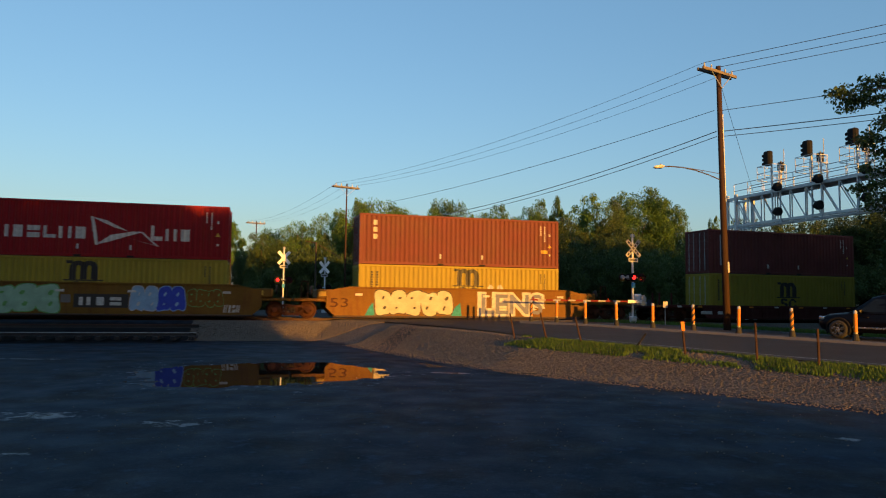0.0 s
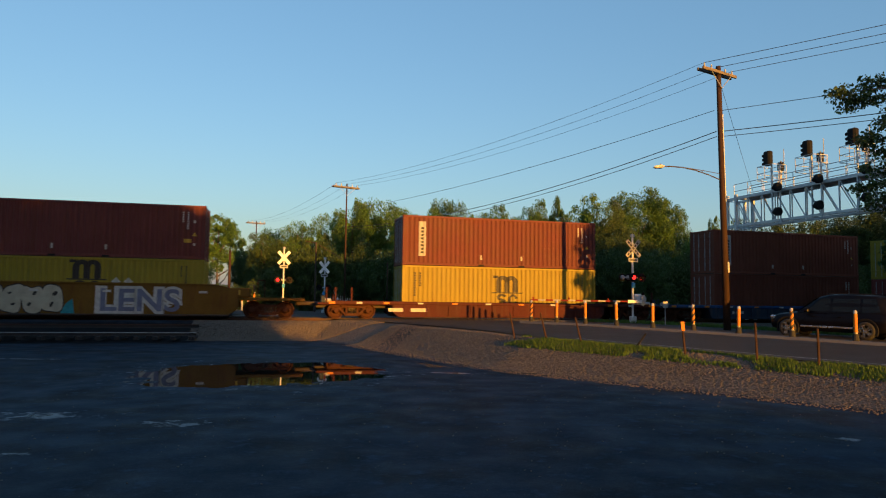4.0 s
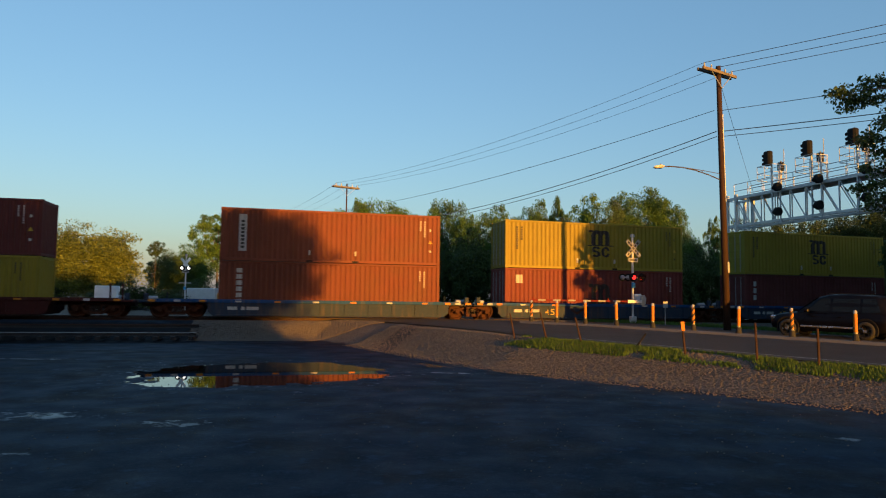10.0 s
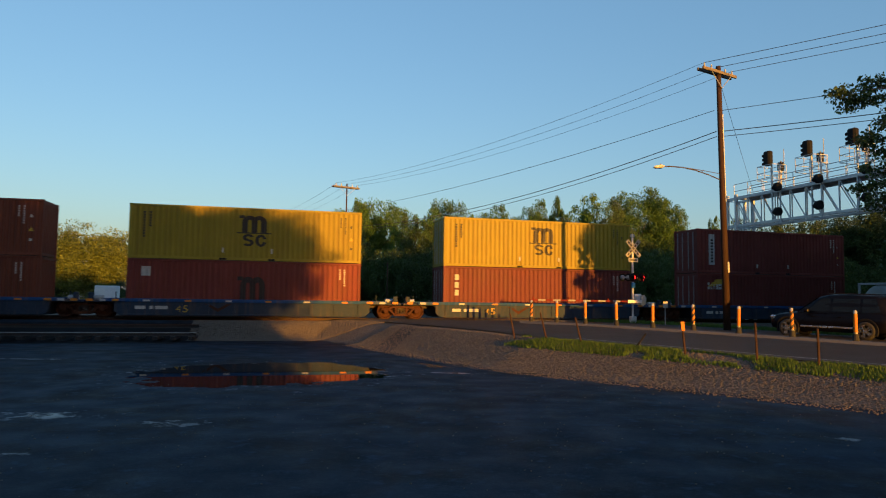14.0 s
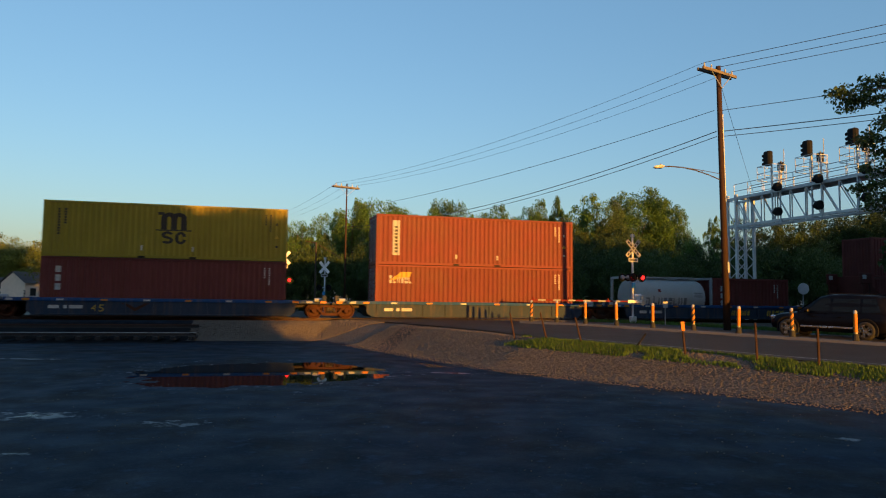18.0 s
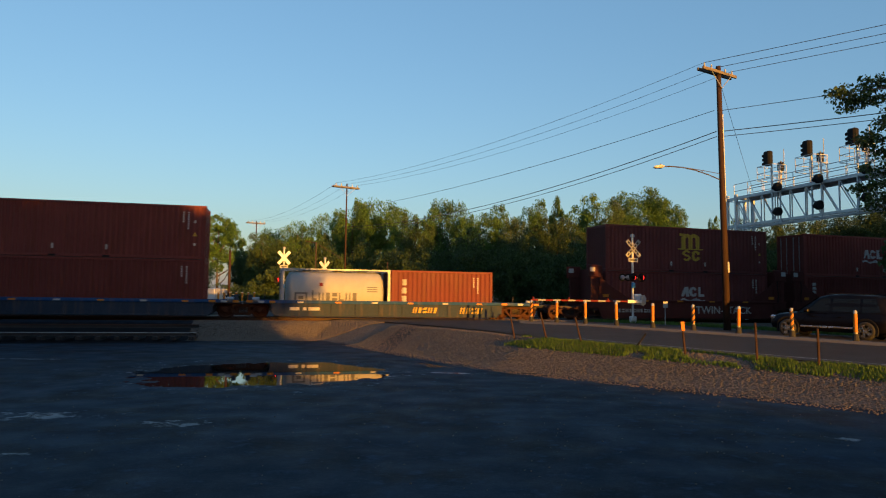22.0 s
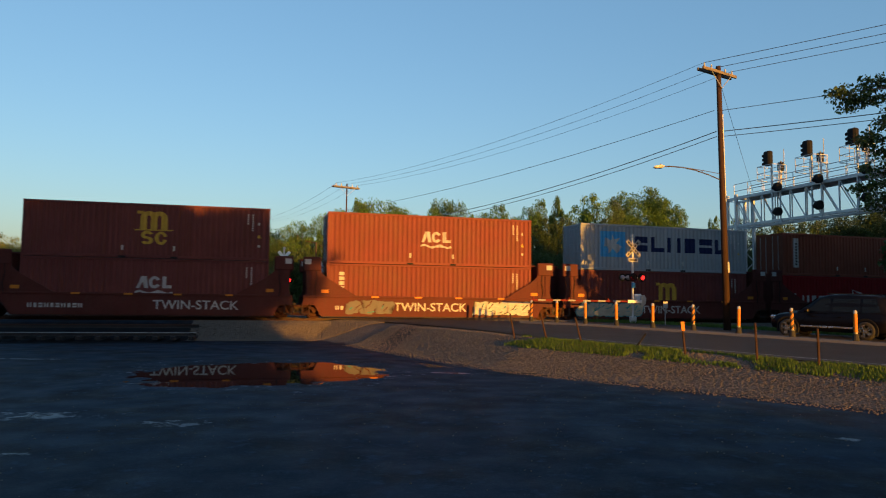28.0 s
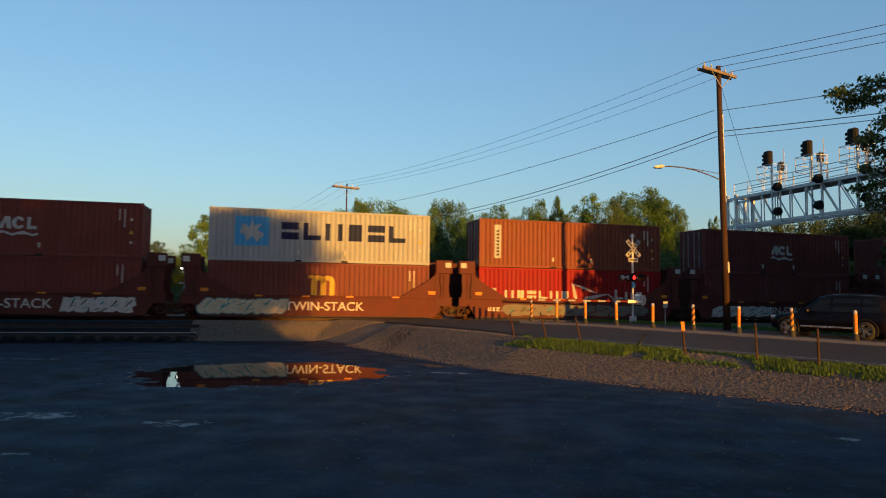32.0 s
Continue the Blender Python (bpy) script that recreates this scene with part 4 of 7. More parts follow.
def side_frame_mesh():
    """Cast bogie side frame with two windows."""
    bm = bmesh.new()
    top = [(-1.15, 0.50), (-1.1, 0.60), (-0.72, 0.64), (-0.45, 0.74), (0.45, 0.74), (0.72, 0.64), (1.1, 0.60), (1.15, 0.50)]
    for (x0, z0), (x1, z1) in zip(top, top[1:]):
        d = 0.12
        pl = plate([(x0, z0 - d), (x1, z1 - d), (x1, z1), (x0, z0)], -0.07, 0.07)
        me_ = bpy.data.meshes.new("x")
        pl.to_mesh(me_), pl.free(), bm.from_mesh(me_), bpy.data.meshes.remove(me_)
    for pts in ([(-0.78, 0.56), (-0.66, 0.60), (-0.30, 0.24), (-0.40, 0.17)], [(0.78, 0.56), (0.40, 0.17), (0.30, 0.24), (0.66, 0.60)],
                [(-0.42, 0.16), (0.42, 0.16), (0.34, 0.30), (-0.34, 0.30)], [(-0.36, 0.28), (-0.26, 0.28), (-0.26, 0.66), (-0.36, 0.66)],
                [(0.26, 0.28), (0.36, 0.28), (0.36, 0.66), (0.26, 0.66)]):
        pl = plate(pts, -0.06, 0.06)
        me_ = bpy.data.meshes.new("x")
        pl.to_mesh(me_), pl.free(), bm.from_mesh(me_), bpy.data.meshes.remove(me_)
    for x in (-0.89, 0.89):
        add_rod(bm, (x, -0.14, 0.457), (x, 0.05, 0.457), 0.13, seg=14)
    return bm


def springs_mesh():
    bm = bmesh.new()
    for x in (-0.17, 0.0, 0.17):
        for k in range(5):
            add_rod(bm, (x, 0, 0.30 + k * 0.055), (x, 0, 0.33 + k * 0.055), 0.075, seg=10)
    return bm


def bogie(car, x, paint):
    for y in (-1.02, 1.02):
        use(("bogie_side_frame",), side_frame_mesh, M["wheel_rust"] if paint is None else paint, "bogie_side_frame", car, pose(x, y, 0, 0, 0, 0 if y < 0 else 180))
        use(("bogie_springs",), springs_mesh, M["steel_dark"], "bogie_springs", car, pose(x, y, 0))
    use(("bolster",), lambda: box(-0.2, -0.95, 0.42, 0.2, 0.95, 0.68, 0.03), M["steel_dark"], "bolster", car, pose(x, 0, 0))
    for dx in (-0.89, 0.89):
        w = new("wheelset")
        w.parent = car
        w.matrix_basis = pose(x + dx, 0, 0.457)
        use(("wheel",), wheel_disc, M["wheel_rust"], "wheel", w, pose(0, -0.80, 0))
        use(("wheel",), wheel_disc, M["wheel_rust"], "wheel", w, pose(0, 0.80, 0, 0, 0, 180))
        use(("axle",), axle_mesh, M["steel_dark"], "axle", w)
        wheels.append((w, x + dx))


def low_car(k0, left, right, center, sill, chord, label, end_paint, seed, bars=True, hw=6.35):
    """A shallow well car: ribbed side sheets under a top chord, and a deck at each end."""
    rng = random.Random(seed)
    car = thing("well_car", label, "rail car", None, "rail cars of the train")
    l, r = left - center, right - center
    for y, f in ((-1.40, -1), (1.40, 1)):
        part("side_sheet", plate([(-hw + 0.0, 0.16), (hw, 0.16), (hw + 0.25, 0.34), (hw + 0.25, 0.82), (-hw - 0.25, 0.82), (-hw - 0.25, 0.34)], y - 0.02, y + 0.02), sill, car)
        part("top_chord", box(l + 0.9, y - 0.07, 0.82, r - 0.9, y + 0.07, 1.0, 0.02), chord, car)
        part("bottom_chord", box(-hw, y - 0.05, 0.12, hw, y + 0.05, 0.2, 0.015), sill, car)
        for q in range(10):
            x = -hw + 0.35 + q * (2 * hw - 0.7) / 9
            part("side_rib", plate([(x - 0.05, 0.2), (x + 0.05, 0.2), (x + 0.05, 0.82), (x - 0.05, 0.82)], y + f * 0.02, y + f * 0.075), sill, car)
    part("well_floor", box(-hw + 0.2, -1.35, 0.1, hw - 0.2, 1.35, 0.165), M["steel_dark"], car)
    for x0, x1, sg in ((l + 0.06, -hw + 0.1, -1), (hw - 0.1, r - 0.06, 1)):
        part("end_deck", box(x0, -1.3, 0.78, x1, 1.3, 0.9, 0.02), end_paint, car)
        part("end_sill", box(x0, -0.35, 0.6, x1, 0.35, 0.78, 0.03), M["steel_dark"], car)
        part("well_bulkhead", plate([(sg * (hw - 0.15), 0.14), (sg * (hw + 0.05), 0.14), (sg * (hw + 0.35), 0.8), (sg * (hw + 0.2), 0.8)], -1.3, 1.3), sill, car)
        xe = x0 + 0.3 if sg < 0 else x1 - 0.3
        part("brake_cylinder", rod((xe, -0.6, 1.02), (xe + sg * -0.5, -0.6, 1.02), 0.12, seg=12), M["galv"], car)
        part("bracket", box(xe - 0.12, -1.2, 0.9, xe + 0.12, -1.0, 1.28, 0.03), M["car_grey"], car)
        part("guide_post", rod((xe - sg * 0.8, 0.9, 0.9), (xe - sg * 0.8, 0.9, 1.35), 0.03, seg=6), end_paint, car)
        for q in range(3):
            x = x0 + (x1 - x0) * (q + 0.5) / 3
            part("reflector", box(x - 0.16, -1.485, 0.84, x + 0.16, -1.472, 0.96), M["orange_mark"] if q != 1 else M["white"], car)
    for q in range(6):
        x = -hw + 1.3 + q * 2.05
        part("reflector", box(x - 0.16, -1.485, 0.85, x + 0.16, -1.472, 0.94), M["orange_mark"] if q % 2 else M["pale_mark"], car)
    if bars:
        for x, w in ((-5.6, 0.5), (-4.9, 0.9)):
            part("number_mark", box(x, -1.428, 0.45, x + w, -1.422, 0.62), M["pale_mark"], car)
    return car, l, r


def bar_word(car, x, z, w, h, n, y, color, name="lettering", skew=0.0, label=""):
    p = w / n
    for k in range(n):
        bm = bmesh.new()
        a_, b_ = x + k * p, x + (k + 0.74) * p
        s = (b_ - a_) * 0.34
        for (u0, v0, u1, v1) in ([(a_, z, a_ + s, z + h), (b_ - s, z, b_, z + h)], [(a_, z, b_, z + h * 0.4), (a_, z + h * 0.6, b_, z + h)], [(a_ + s * 0.5, z, b_ - s * 0.5, z + h)])[k * 2 % 3]:
            bm.faces.new([bm.verts.new(c) for c in ((u0, y, v0), (u1, y, v0), (u1 + skew, y, v1), (u0 + skew, y, v1))])
        part(name, bm, color, car, label)


# yellow pair, sharing a bogie
def high_car(left, right, center, label, shared_left, paint, seed):
    """A deep yellow well car with tall smooth sides."""
    car = thing("well_car", label, "rail car", None, "rail cars of the train")
    l, r, hw = left - center, right - center, 7.9
    for y in (-1.42, 1.42):
        part("side_sheet", plate([(-hw + 0.5, 0.14), (hw - 0.5, 0.14), (hw, 0.6), (hw, 1.5), (hw - 1.2, 1.78), (-hw + 1.2, 1.78), (-hw, 1.5), (-hw, 0.6)], y - 0.03, y + 0.03), paint, car)
        part("top_chord", box(-hw + 1.2, y - 0.09, 1.70, hw - 1.2, y + 0.09, 1.80, 0.02), paint, car)
        part("bottom_chord", box(-hw + 0.5, y - 0.06, 0.10, hw - 0.5, y + 0.06, 0.19, 0.02), M["steel_dark"], car)
    part("well_floor", box(-hw + 0.4, -1.36, 0.08, hw - 0.4, 1.36, 0.16), M["steel_dark"], car)
    for x0, x1, sg in ((l + 0.05, -hw + 0.1, -1), (hw - 0.1, r - 0.05, 1)):
        part("end_deck", box(x0, -1.3, 0.95, x1, 1.3, 1.12, 0.03), paint, car)
        xm = -hw if sg < 0 else hw
        part("end_box", box(xm - 0.5, -1.38, 1.12, xm + 0.6, 1.38, 1.62, 0.06), paint, car)
        part("brake_wheel", rod((xm + sg * 0.75, -0.9, 1.55), (xm + sg * 0.83, -0.9, 1.55), 0.26, seg=18), M["steel_dark"], car)
        part("end_ladder", tube([(xm + sg * 1.0, -1.25, 0.95), (xm + sg * 1.0, -1.25, 2.05), (xm + sg * 1.35, -1.25, 2.05), (xm + sg * 1.35, -1.25, 0.95)], 0.03), M["wheel_rust"], car)
        part("reflector", box(xm - 0.4, -1.40, 1.25, xm + 0.1, -1.385, 1.5), M["yellow_mark"], car)
    for x in (-6.3, -2.2, 1.2, 5.9):
        part("reflector", box(x, -1.468, 1.30, x + 0.4, -1.455, 1.42), M["pale_mark"], car)
    return car, l, r


YEL = "deep yellow well car, sprayed with graffiti and rust-stained"
car, l, r = high_car(-27.8, -8.55, -18.1, YEL, False, M["car_yellow"], 1)
cars = [(car, -18.1)]
bogie(car, l + 0.05, None)
bogie(car, r - 0.05, None)
Y = -1.454


def bubbles(car, x0, x1, z0, z1, n, face, edge, seed, name="graffiti"):
    """Fat rounded sprayed shapes that lean on one another, each with a rim, a small counter and a cut."""
    p, zc, zh = (x1 - x0) / n, (z0 + z1) / 2, (z1 - z0) / 2
    rng2 = random.Random(seed)
    for k in range(n):
        cx_, lean = x0 + (k + 0.5) * p, rng2.uniform(-0.12, 0.12)
        bite = rng2.uniform(0, 6.28)
        for grow, color, yy in ((1.04, edge, Y - 0.003), (0.96, face, Y - 0.006)):
            bm = bmesh.new()
            ring = []
            for j in range(28):
                w = 2 * math.pi * j / 28
                c, s = math.cos(w), math.sin(w)
                e = (abs(c) ** 4 + abs(s) ** 4) ** -0.25 * (1 - 0.16 * max(0, math.cos(w - bite)) ** 6 - 0.07 * math.cos(3 * w + bite))
                v = s * e * zh * grow
                ring.append(bm.verts.new((cx_ + c * e * p * 0.56 * grow + lean * v, yy - k * 0.0007, min(max(zc + v, z0 - 0.05), z1 + 0.05))))
            bmesh.ops.triangulate(bm, faces=[bm.faces.new(ring)])
            part(name, bm, color, car, "fat rounded graffiti shape")
        for q in range(2):
            u, v = cx_ + rng2.uniform(-0.15, 0.15) * p, zc + (0.4 if q else -0.38) * zh
            a_, b_ = p * rng2.uniform(0.06, 0.16), zh * rng2.uniform(0.08, 0.22)
            bm = bmesh.new()
            bm.faces.new([bm.verts.new((u + a_ * math.cos(w) + 0.3 * b_ * math.sin(w), Y - 0.012, v + b_ * math.sin(w))) for w in (0.4, 1.2, 2.0, 3.2, 4.2, 5.3)])
            part("graffiti_counter", bm, edge, car)


def paint_blobs(car, x0, x1, z0, z1, n, face, edge, seed, name="graffiti"):
    """Sprayed wild shapes that spell nothing: jagged swollen fields with rims, slashes and drips."""
    p, zc, zh = (x1 - x0) / n, (z0 + z1) / 2, (z1 - z0) / 2
    for k in range(n):
        cx_ = x0 + (k + 0.5) * p
        pts = []
        rng2 = random.Random(seed * 31 + k)
        for j in range(16):
            w = 2 * math.pi * j / 16
            q = rng2.choice((0.62, 0.85, 1.0, 1.12))
            c, s = math.cos(w), math.sin(w)
            e = 1 / max(abs(c), abs(s)) ** 0.8
            pts.append((c * e * q * p * 0.6 + 0.12 * s, s * e * (0.6 + 0.4 * q) * zh * 0.92))
        for grow, color, yy in ((1.06, edge, Y - 0.003), (0.96, face, Y - 0.006)):
            bm = bmesh.new()
            bm.faces.new([bm.verts.new((cx_ + u * grow, yy - k * 0.0007, min(max(zc + v * grow, z0 - 0.04), z1 + 0.04))) for u, v in pts])
            bmesh.ops.triangulate(bm, faces=bm.faces[:])
            part(name, bm, color, car, "sprayed jagged graffiti field")
        for j in range(3):
            u0, v0 = cx_ + rng2.uniform(-0.35, 0.1) * p, zc + rng2.uniform(-0.7, 0.3) * zh
            du, dv, t_ = rng2.uniform(0.15, 0.5) * p, rng2.uniform(-0.1, 0.7) * zh, rng2.uniform(0.03, 0.08)
            bm = bmesh.new()
            bm.faces.new([bm.verts.new((u, Y - 0.013 - j * 0.0006, v)) for u, v in ((u0, v0), (u0 + t_, v0 - t_ * 0.3), (u0 + du + t_, v0 + dv), (u0 + du, v0 + dv + t_ * 0.6))])
            part("graffiti_line", bm, edge if j else M["teal_mark"], car)


bubbles(car, -6.2, -2.0, 0.22, 1.66, 4, M["mint_mark"], M["green_mark"], 3)
part("dark_band", box(-1.35, Y - 0.003, 0.5, 1.25, Y + 0.004, 1.2), M["black_mark"], car, "dark painted band")
bar_word(car, -1.1, 0.62, 2.2, 0.42, 3, Y - 0.006, M["pale_mark"], label="faded pale letter strokes")
bubbles(car, 1.35, 2.65, 0.3, 1.62, 2, M["ice_mark"], M["white"], 5)
bubbles(car, 2.65, 4.0, 0.3, 1.62, 2, M["royal_mark"], M["ice_mark"], 6)
bubbles(car, 4.15, 5.9, 0.6, 1.5, 4, M["car_yellow"], M["green_mark"], 8)
bar_word(car, 5.95, 0.3, 0.85, 0.4, 4, Y - 0.004, M["pale_mark"], "graffiti", 0.06, "thin white sprayed scrawl")
part("tag_panel", box(-1.95, Y - 0.002, 0.75, -1.5, Y + 0.004, 1.15), M["concrete"], car)
car, l, r = high_car(-8.55, 12.6, 1.16, YEL, True, M["car_yellow"], 2)
cars.append((car, 1.16))
bogie(car, 10.65 - 1.16, None)
bubbles(car, -5.2, -0.7, 0.2, 1.62, 5, M["cream_mark"], M["black_mark"], 11)
for x0, x1 in ((-5.75, -5.2), (-0.75, -0.1)):
    part("graffiti_shade", plate([(x0, 0.2), (x1, 0.2), (x1 - 0.1, 0.95), (x0 + 0.25, 0.7)], Y - 0.002, Y + 0.004), M["teal_mark"], car, "teal sprayed patch")
lettering("LENS", 0.85, 0.18, 4.25, 1.46, Y - 0.006, M["pale_mark"], car, "graffiti_outline", "white graffiti outline", 0.1)
lettering("LENS", 1.1, 0.32, 3.85, 1.18, Y - 0.009, M["lens_blue"], car, "graffiti", "faded grey-blue block graffiti letters outlined white", 0.02)
lettering("53", -7.7, 0.65, 1.0, 0.5, Y - 0.004, M["wheel_rust"], car, "number", "dark rust-brown painted number")

# red car
car, l, r = low_car(2, 13.2, 34.7, 24.1, M["car_red"], M["car_red"], "faded red well car with stake posts at its ends", M["car_red"], 21, False)
cars.append((car, 24.1))
bogie(car, 15.2 - 24.1, None), bogie(car, 32.8 - 24.1, None)
for x in (l + 0.5, l + 1.0, l + 1.9, r - 0.6, r - 1.2):
    part("stake_post", box(x, -1.25, 0.9, x + 0.08, -1.15, 1.75), M["car_red"], car)
part("number_mark", box(-6.9, -1.428, 0.42, -6.0, -1.422, 0.62), M["pale_mark"], car)
part("number_mark", box(-5.6, -1.428, 0.42, -4.6, -1.422, 0.62), M["pale_mark"], car)

# blue articulated set of five
BLUE = "blue and grey well car unit with amber reflectors"
cuts = [34.9, 53.1, 69.7, 86.8, 103.5, 120.9]
mids = [44.97, 61.22, 78.25, 95.38, 111.58]
for k in range(5):
    car, l, r = low_car(k, cuts[k], cuts[k + 1], mids[k], M["car_grey"], M["car_blue"], BLUE, M["car_grey"], 30 + k)
    cars.append((car, mids[k]))
    if k in (1, 2):
        lettering("45", -3.6, 0.3, 0.6, 0.36, -1.43, M["yellow_mark"], car, "number", "yellow painted number")
        part("arrow_mark", plate([(-2.2, 0.75), (-1.5, 0.32), (-0.8, 0.75), (-1.05, 0.75), (-1.5, 0.5), (-1.95, 0.75)], -1.428, -1.423), M["wheel_rust"], car)
    if k == 0:
        bogie(car, 36.8 - mids[0], None)
    bogie(car, (119.2 if k == 4 else cuts[k + 1]) - mids[k], None)
    if k == 4:
        paint_s = M["yellow_mark"]
        bar_word(car, 1.2, 0.35, 1.5, 0.32, 5, -1.482, paint_s, "graffiti", 0.08, "yellow sprayed scrawl")
        bar_word(car, 4.0, 0.32, 1.4, 0.36, 4, -1.482, paint_s, "graffiti", 0.08, "yellow sprayed scrawl")


# brown bulkhead cars
def bulkhead_car(left, right, center, word_x):
    car = thing("bulkhead_well_car", "brown-red double-stack car with end towers, worn and tagged", "rail car", None, "rail cars of the train")
    l, r, hw, P = left - center, right - center, 6.3, M["car_brown"]
    for y in (-1.40, 1.40):
        part("side_sheet", plate([(-6.4, 0.14), (6.4, 0.14), (6.75, 0.75), (7.4, 0.8), (7.4, 1.22), (-7.4, 1.22), (-7.4, 0.8), (-6.75, 0.75)], y - 0.03, y + 0.03), P, car)
        part("top_chord", box(-hw - 1.1, y - 0.08, 1.16, hw + 1.1, y + 0.08, 1.28, 0.02), P, car)
        for sg, e in ((-1, l), (1, r)):
            part("gusset", plate([(sg * (hw - 1.9), 1.26), (sg * (hw + 0.1), 1.26), (sg * (hw + 0.1), 2.55), (sg * (hw - 0.3), 2.2)], y - 0.03, y + 0.03), P, car)
            part("tower_leg", plate([(sg * (hw + 1.12), 0.75), (sg * (hw + 0.1), 0.75), (sg * (hw + 0.1), 2.7), (sg * (hw + 0.95), 2.7), (sg * (hw + 0.9), 1.6)], y - 0.06, y + 0.06), P, car)
            part("tower_head", box(min(sg * (hw + 1.12), sg * (hw + 0.12)), y - 0.1, 2.62, max(sg * (hw + 1.12), sg * (hw + 0.12)), y + 0.1, 3.4, 0.05), P, car)
            part("reflector", box(sg * (hw + 0.85) - 0.17, y - 0.125, 2.98, sg * (hw + 0.85) + 0.17, y - 0.105, 3.26), M["white"], car)
            part("reflector", box(sg * (hw - 0.1) - 0.2, y - 0.055, 1.42, sg * (hw - 0.1) + 0.2, y - 0.035, 1.6), M["orange_mark"], car)
    for sg, e in ((-1, l), (1, r)):
        part("bulkhead", box(sg * (hw + 0.12), -1.33, 0.6, sg * (hw + 0.22), 1.33, 3.2), P, car)
        part("end_sill", box(min(sg * hw, e), -0.4, 0.55, max(sg * hw, e), 0.4, 0.85, 0.03), M["steel_dark"], car)
        part("step", tube([(sg * (hw + 1.1), -1.4, 0.9), (sg * (hw + 1.1), -1.4, 0.25), (sg * (hw + 0.7), -1.4, 0.25), (sg * (hw + 0.7), -1.4, 0.7)], 0.025), M["steel_dark"], car)
        part("ladder", tube([(sg * (hw + 0.6), -1.5, 1.4), (sg * (hw + 0.6), -1.5, 2.7)], 0.02), P, car)
        part("air_hose", tube([(sg * (hw + 0.4), -1.47, 2.7), (sg * (hw + 0.35), -1.5, 2.2), (sg * (hw + 0.45), -1.5, 1.7), (sg * (hw + 0.38), -1.47, 1.2)], 0.022), M["black"], car)
    part("well_floor", box(-hw, -1.35, 0.1, hw, 1.35, 0.165), M["steel_dark"], car)
    for x in (-3.4, -0.9, 1.5, 4.1):
        part("reflector", box(x - 0.2, -1.492, 1.18, x + 0.2, -1.482, 1.27), M["orange_mark"], car)
    lettering("TWIN-STACK", word_x, 0.45, 4.3, 0.48, -1.436, M["pale_mark"], car, "lettering", "pale painted capital letters", 0.01)
    bar_word(car, -5.6, 0.5, 2.6, 0.22, 10, -1.434, M["pale_mark"], "number_mark")
    return car, l, r


bc = [121.4, 138.9, 154.3, 169.6, 184.9, 200.4]
bmid = [131.2, 146.54, 162.03, 177.25, 192.66]
for k in range(5):
    car, l, r = bulkhead_car(bc[k], bc[k + 1], bmid[k], (0.3, -2.3, -2.0, -2.0, -2.0)[k])
    cars.append((car, bmid[k]))
    if k == 0:
        bogie(car, l + 1.35, None)
    bogie(car, r if k < 4 else r - 1.2, None)
    Y = -1.436
    if k == 1:
        paint_blobs(car, -5.0, -2.4, 0.2, 1.1, 3, M["concrete"], M["car_brown"], 41)
        paint_blobs(car, 2.5, 5.9, 0.2, 1.1, 5, M["pale_mark"], M["black_mark"], 42)
    if k == 2:
        paint_blobs(car, -6.4, -2.0, 0.2, 1.1, 6, M["cream_mark"], M["teal_mark"], 43)
    if k == 3:
        paint_blobs(car, -4.6, 4.9, 0.2, 0.95, 8, M["concrete"], M["car_brown"], 44)
    if k == 4:
        paint_blobs(car, -5.5, -1.0, 0.2, 1.0, 4, M["pale_mark"], M["black_mark"], 45)
car, l, r = bulkhead_car(200.9, 217.0, 208.1, 0.3)
cars.append((car, 208.1))
for c, m_ in cars:
    movers.append((c, m_, 0.0))
# couplers between the separate cars
for s, owner in ((12.9, 1), (34.8, 2), (121.15, 7), (200.65, 12)):
    c, m_ = cars[owner]
    part("coupler", box(s - m_ - 0.75, -0.14, 0.72, s - m_ + 0.75, 0.14, 0.94, 0.04), M["steel_dark"], c)
# ================= roadside things =================
def gz(x, y):
    return float(field(np.array([float(x)]), np.array([float(y)]))[0][0])


# ---- median posts ----
def median_post(x, y, striped):
    z = float(road_z(road_na(x, y)[1])) + 0.12
    t = thing("median_post", "orange and white reflective tube post on the median kerb" if striped else "white tube post with an orange band on the median kerb",
              "delineator post", pose(x, y, z, 0, random.uniform(-2, 2), math.degrees(math.atan2(RA[1], RA[0])) + 20), "median posts")
    part("base", rod((0, 0, 0), (0, 0, 0.24), 0.12, 0.085, 12), M["rubber"], t)
    part("tube", rod((0, 0, 0.22), (0, 0, 1.02), 0.066, seg=14), M["white"], t, smooth=True)
    part("cap", rod((0, 0, 1.02), (0, 0, 1.07), 0.066, 0.03, 14), M["white"], t)
    if striped:
        for k in range(3):
            bm = bmesh.new()
            for j in range(7):
                w0, w1 = -math.pi + j * math.pi / 7, -math.pi + (j + 1) * math.pi / 7
                z0 = 0.2 + k * 0.25
                q = [(0.070 * math.cos(w), 0.070 * math.sin(w), z0 + (w + math.pi) * 0.07 + dz) for w, dz in ((w0, 0), (w1, 0), (w1, 0.11), (w0, 0.11))]
                bm.faces.new([bm.verts.new(c) for c in q])
            part("stripe", bm, M["black_mark"], t, "slanted dark stripe")
    part("reflector_band", rod((0, 0, 0.30), (0, 0, 0.95), 0.0675, seg=14), M["orange_mark"], t, "orange reflective sleeve")
    return t


for k, (x, y) in enumerate(((4.50, 35.9), (5.59, 34.68), (6.74, 33.40), (7.89, 32.12), (9.12, 30.74), (10.38, 29.33), (11.65, 27.91), (13.01, 26.39), (14.44, 24.80))):
    median_post(x, y, k in (0, 5, 7))

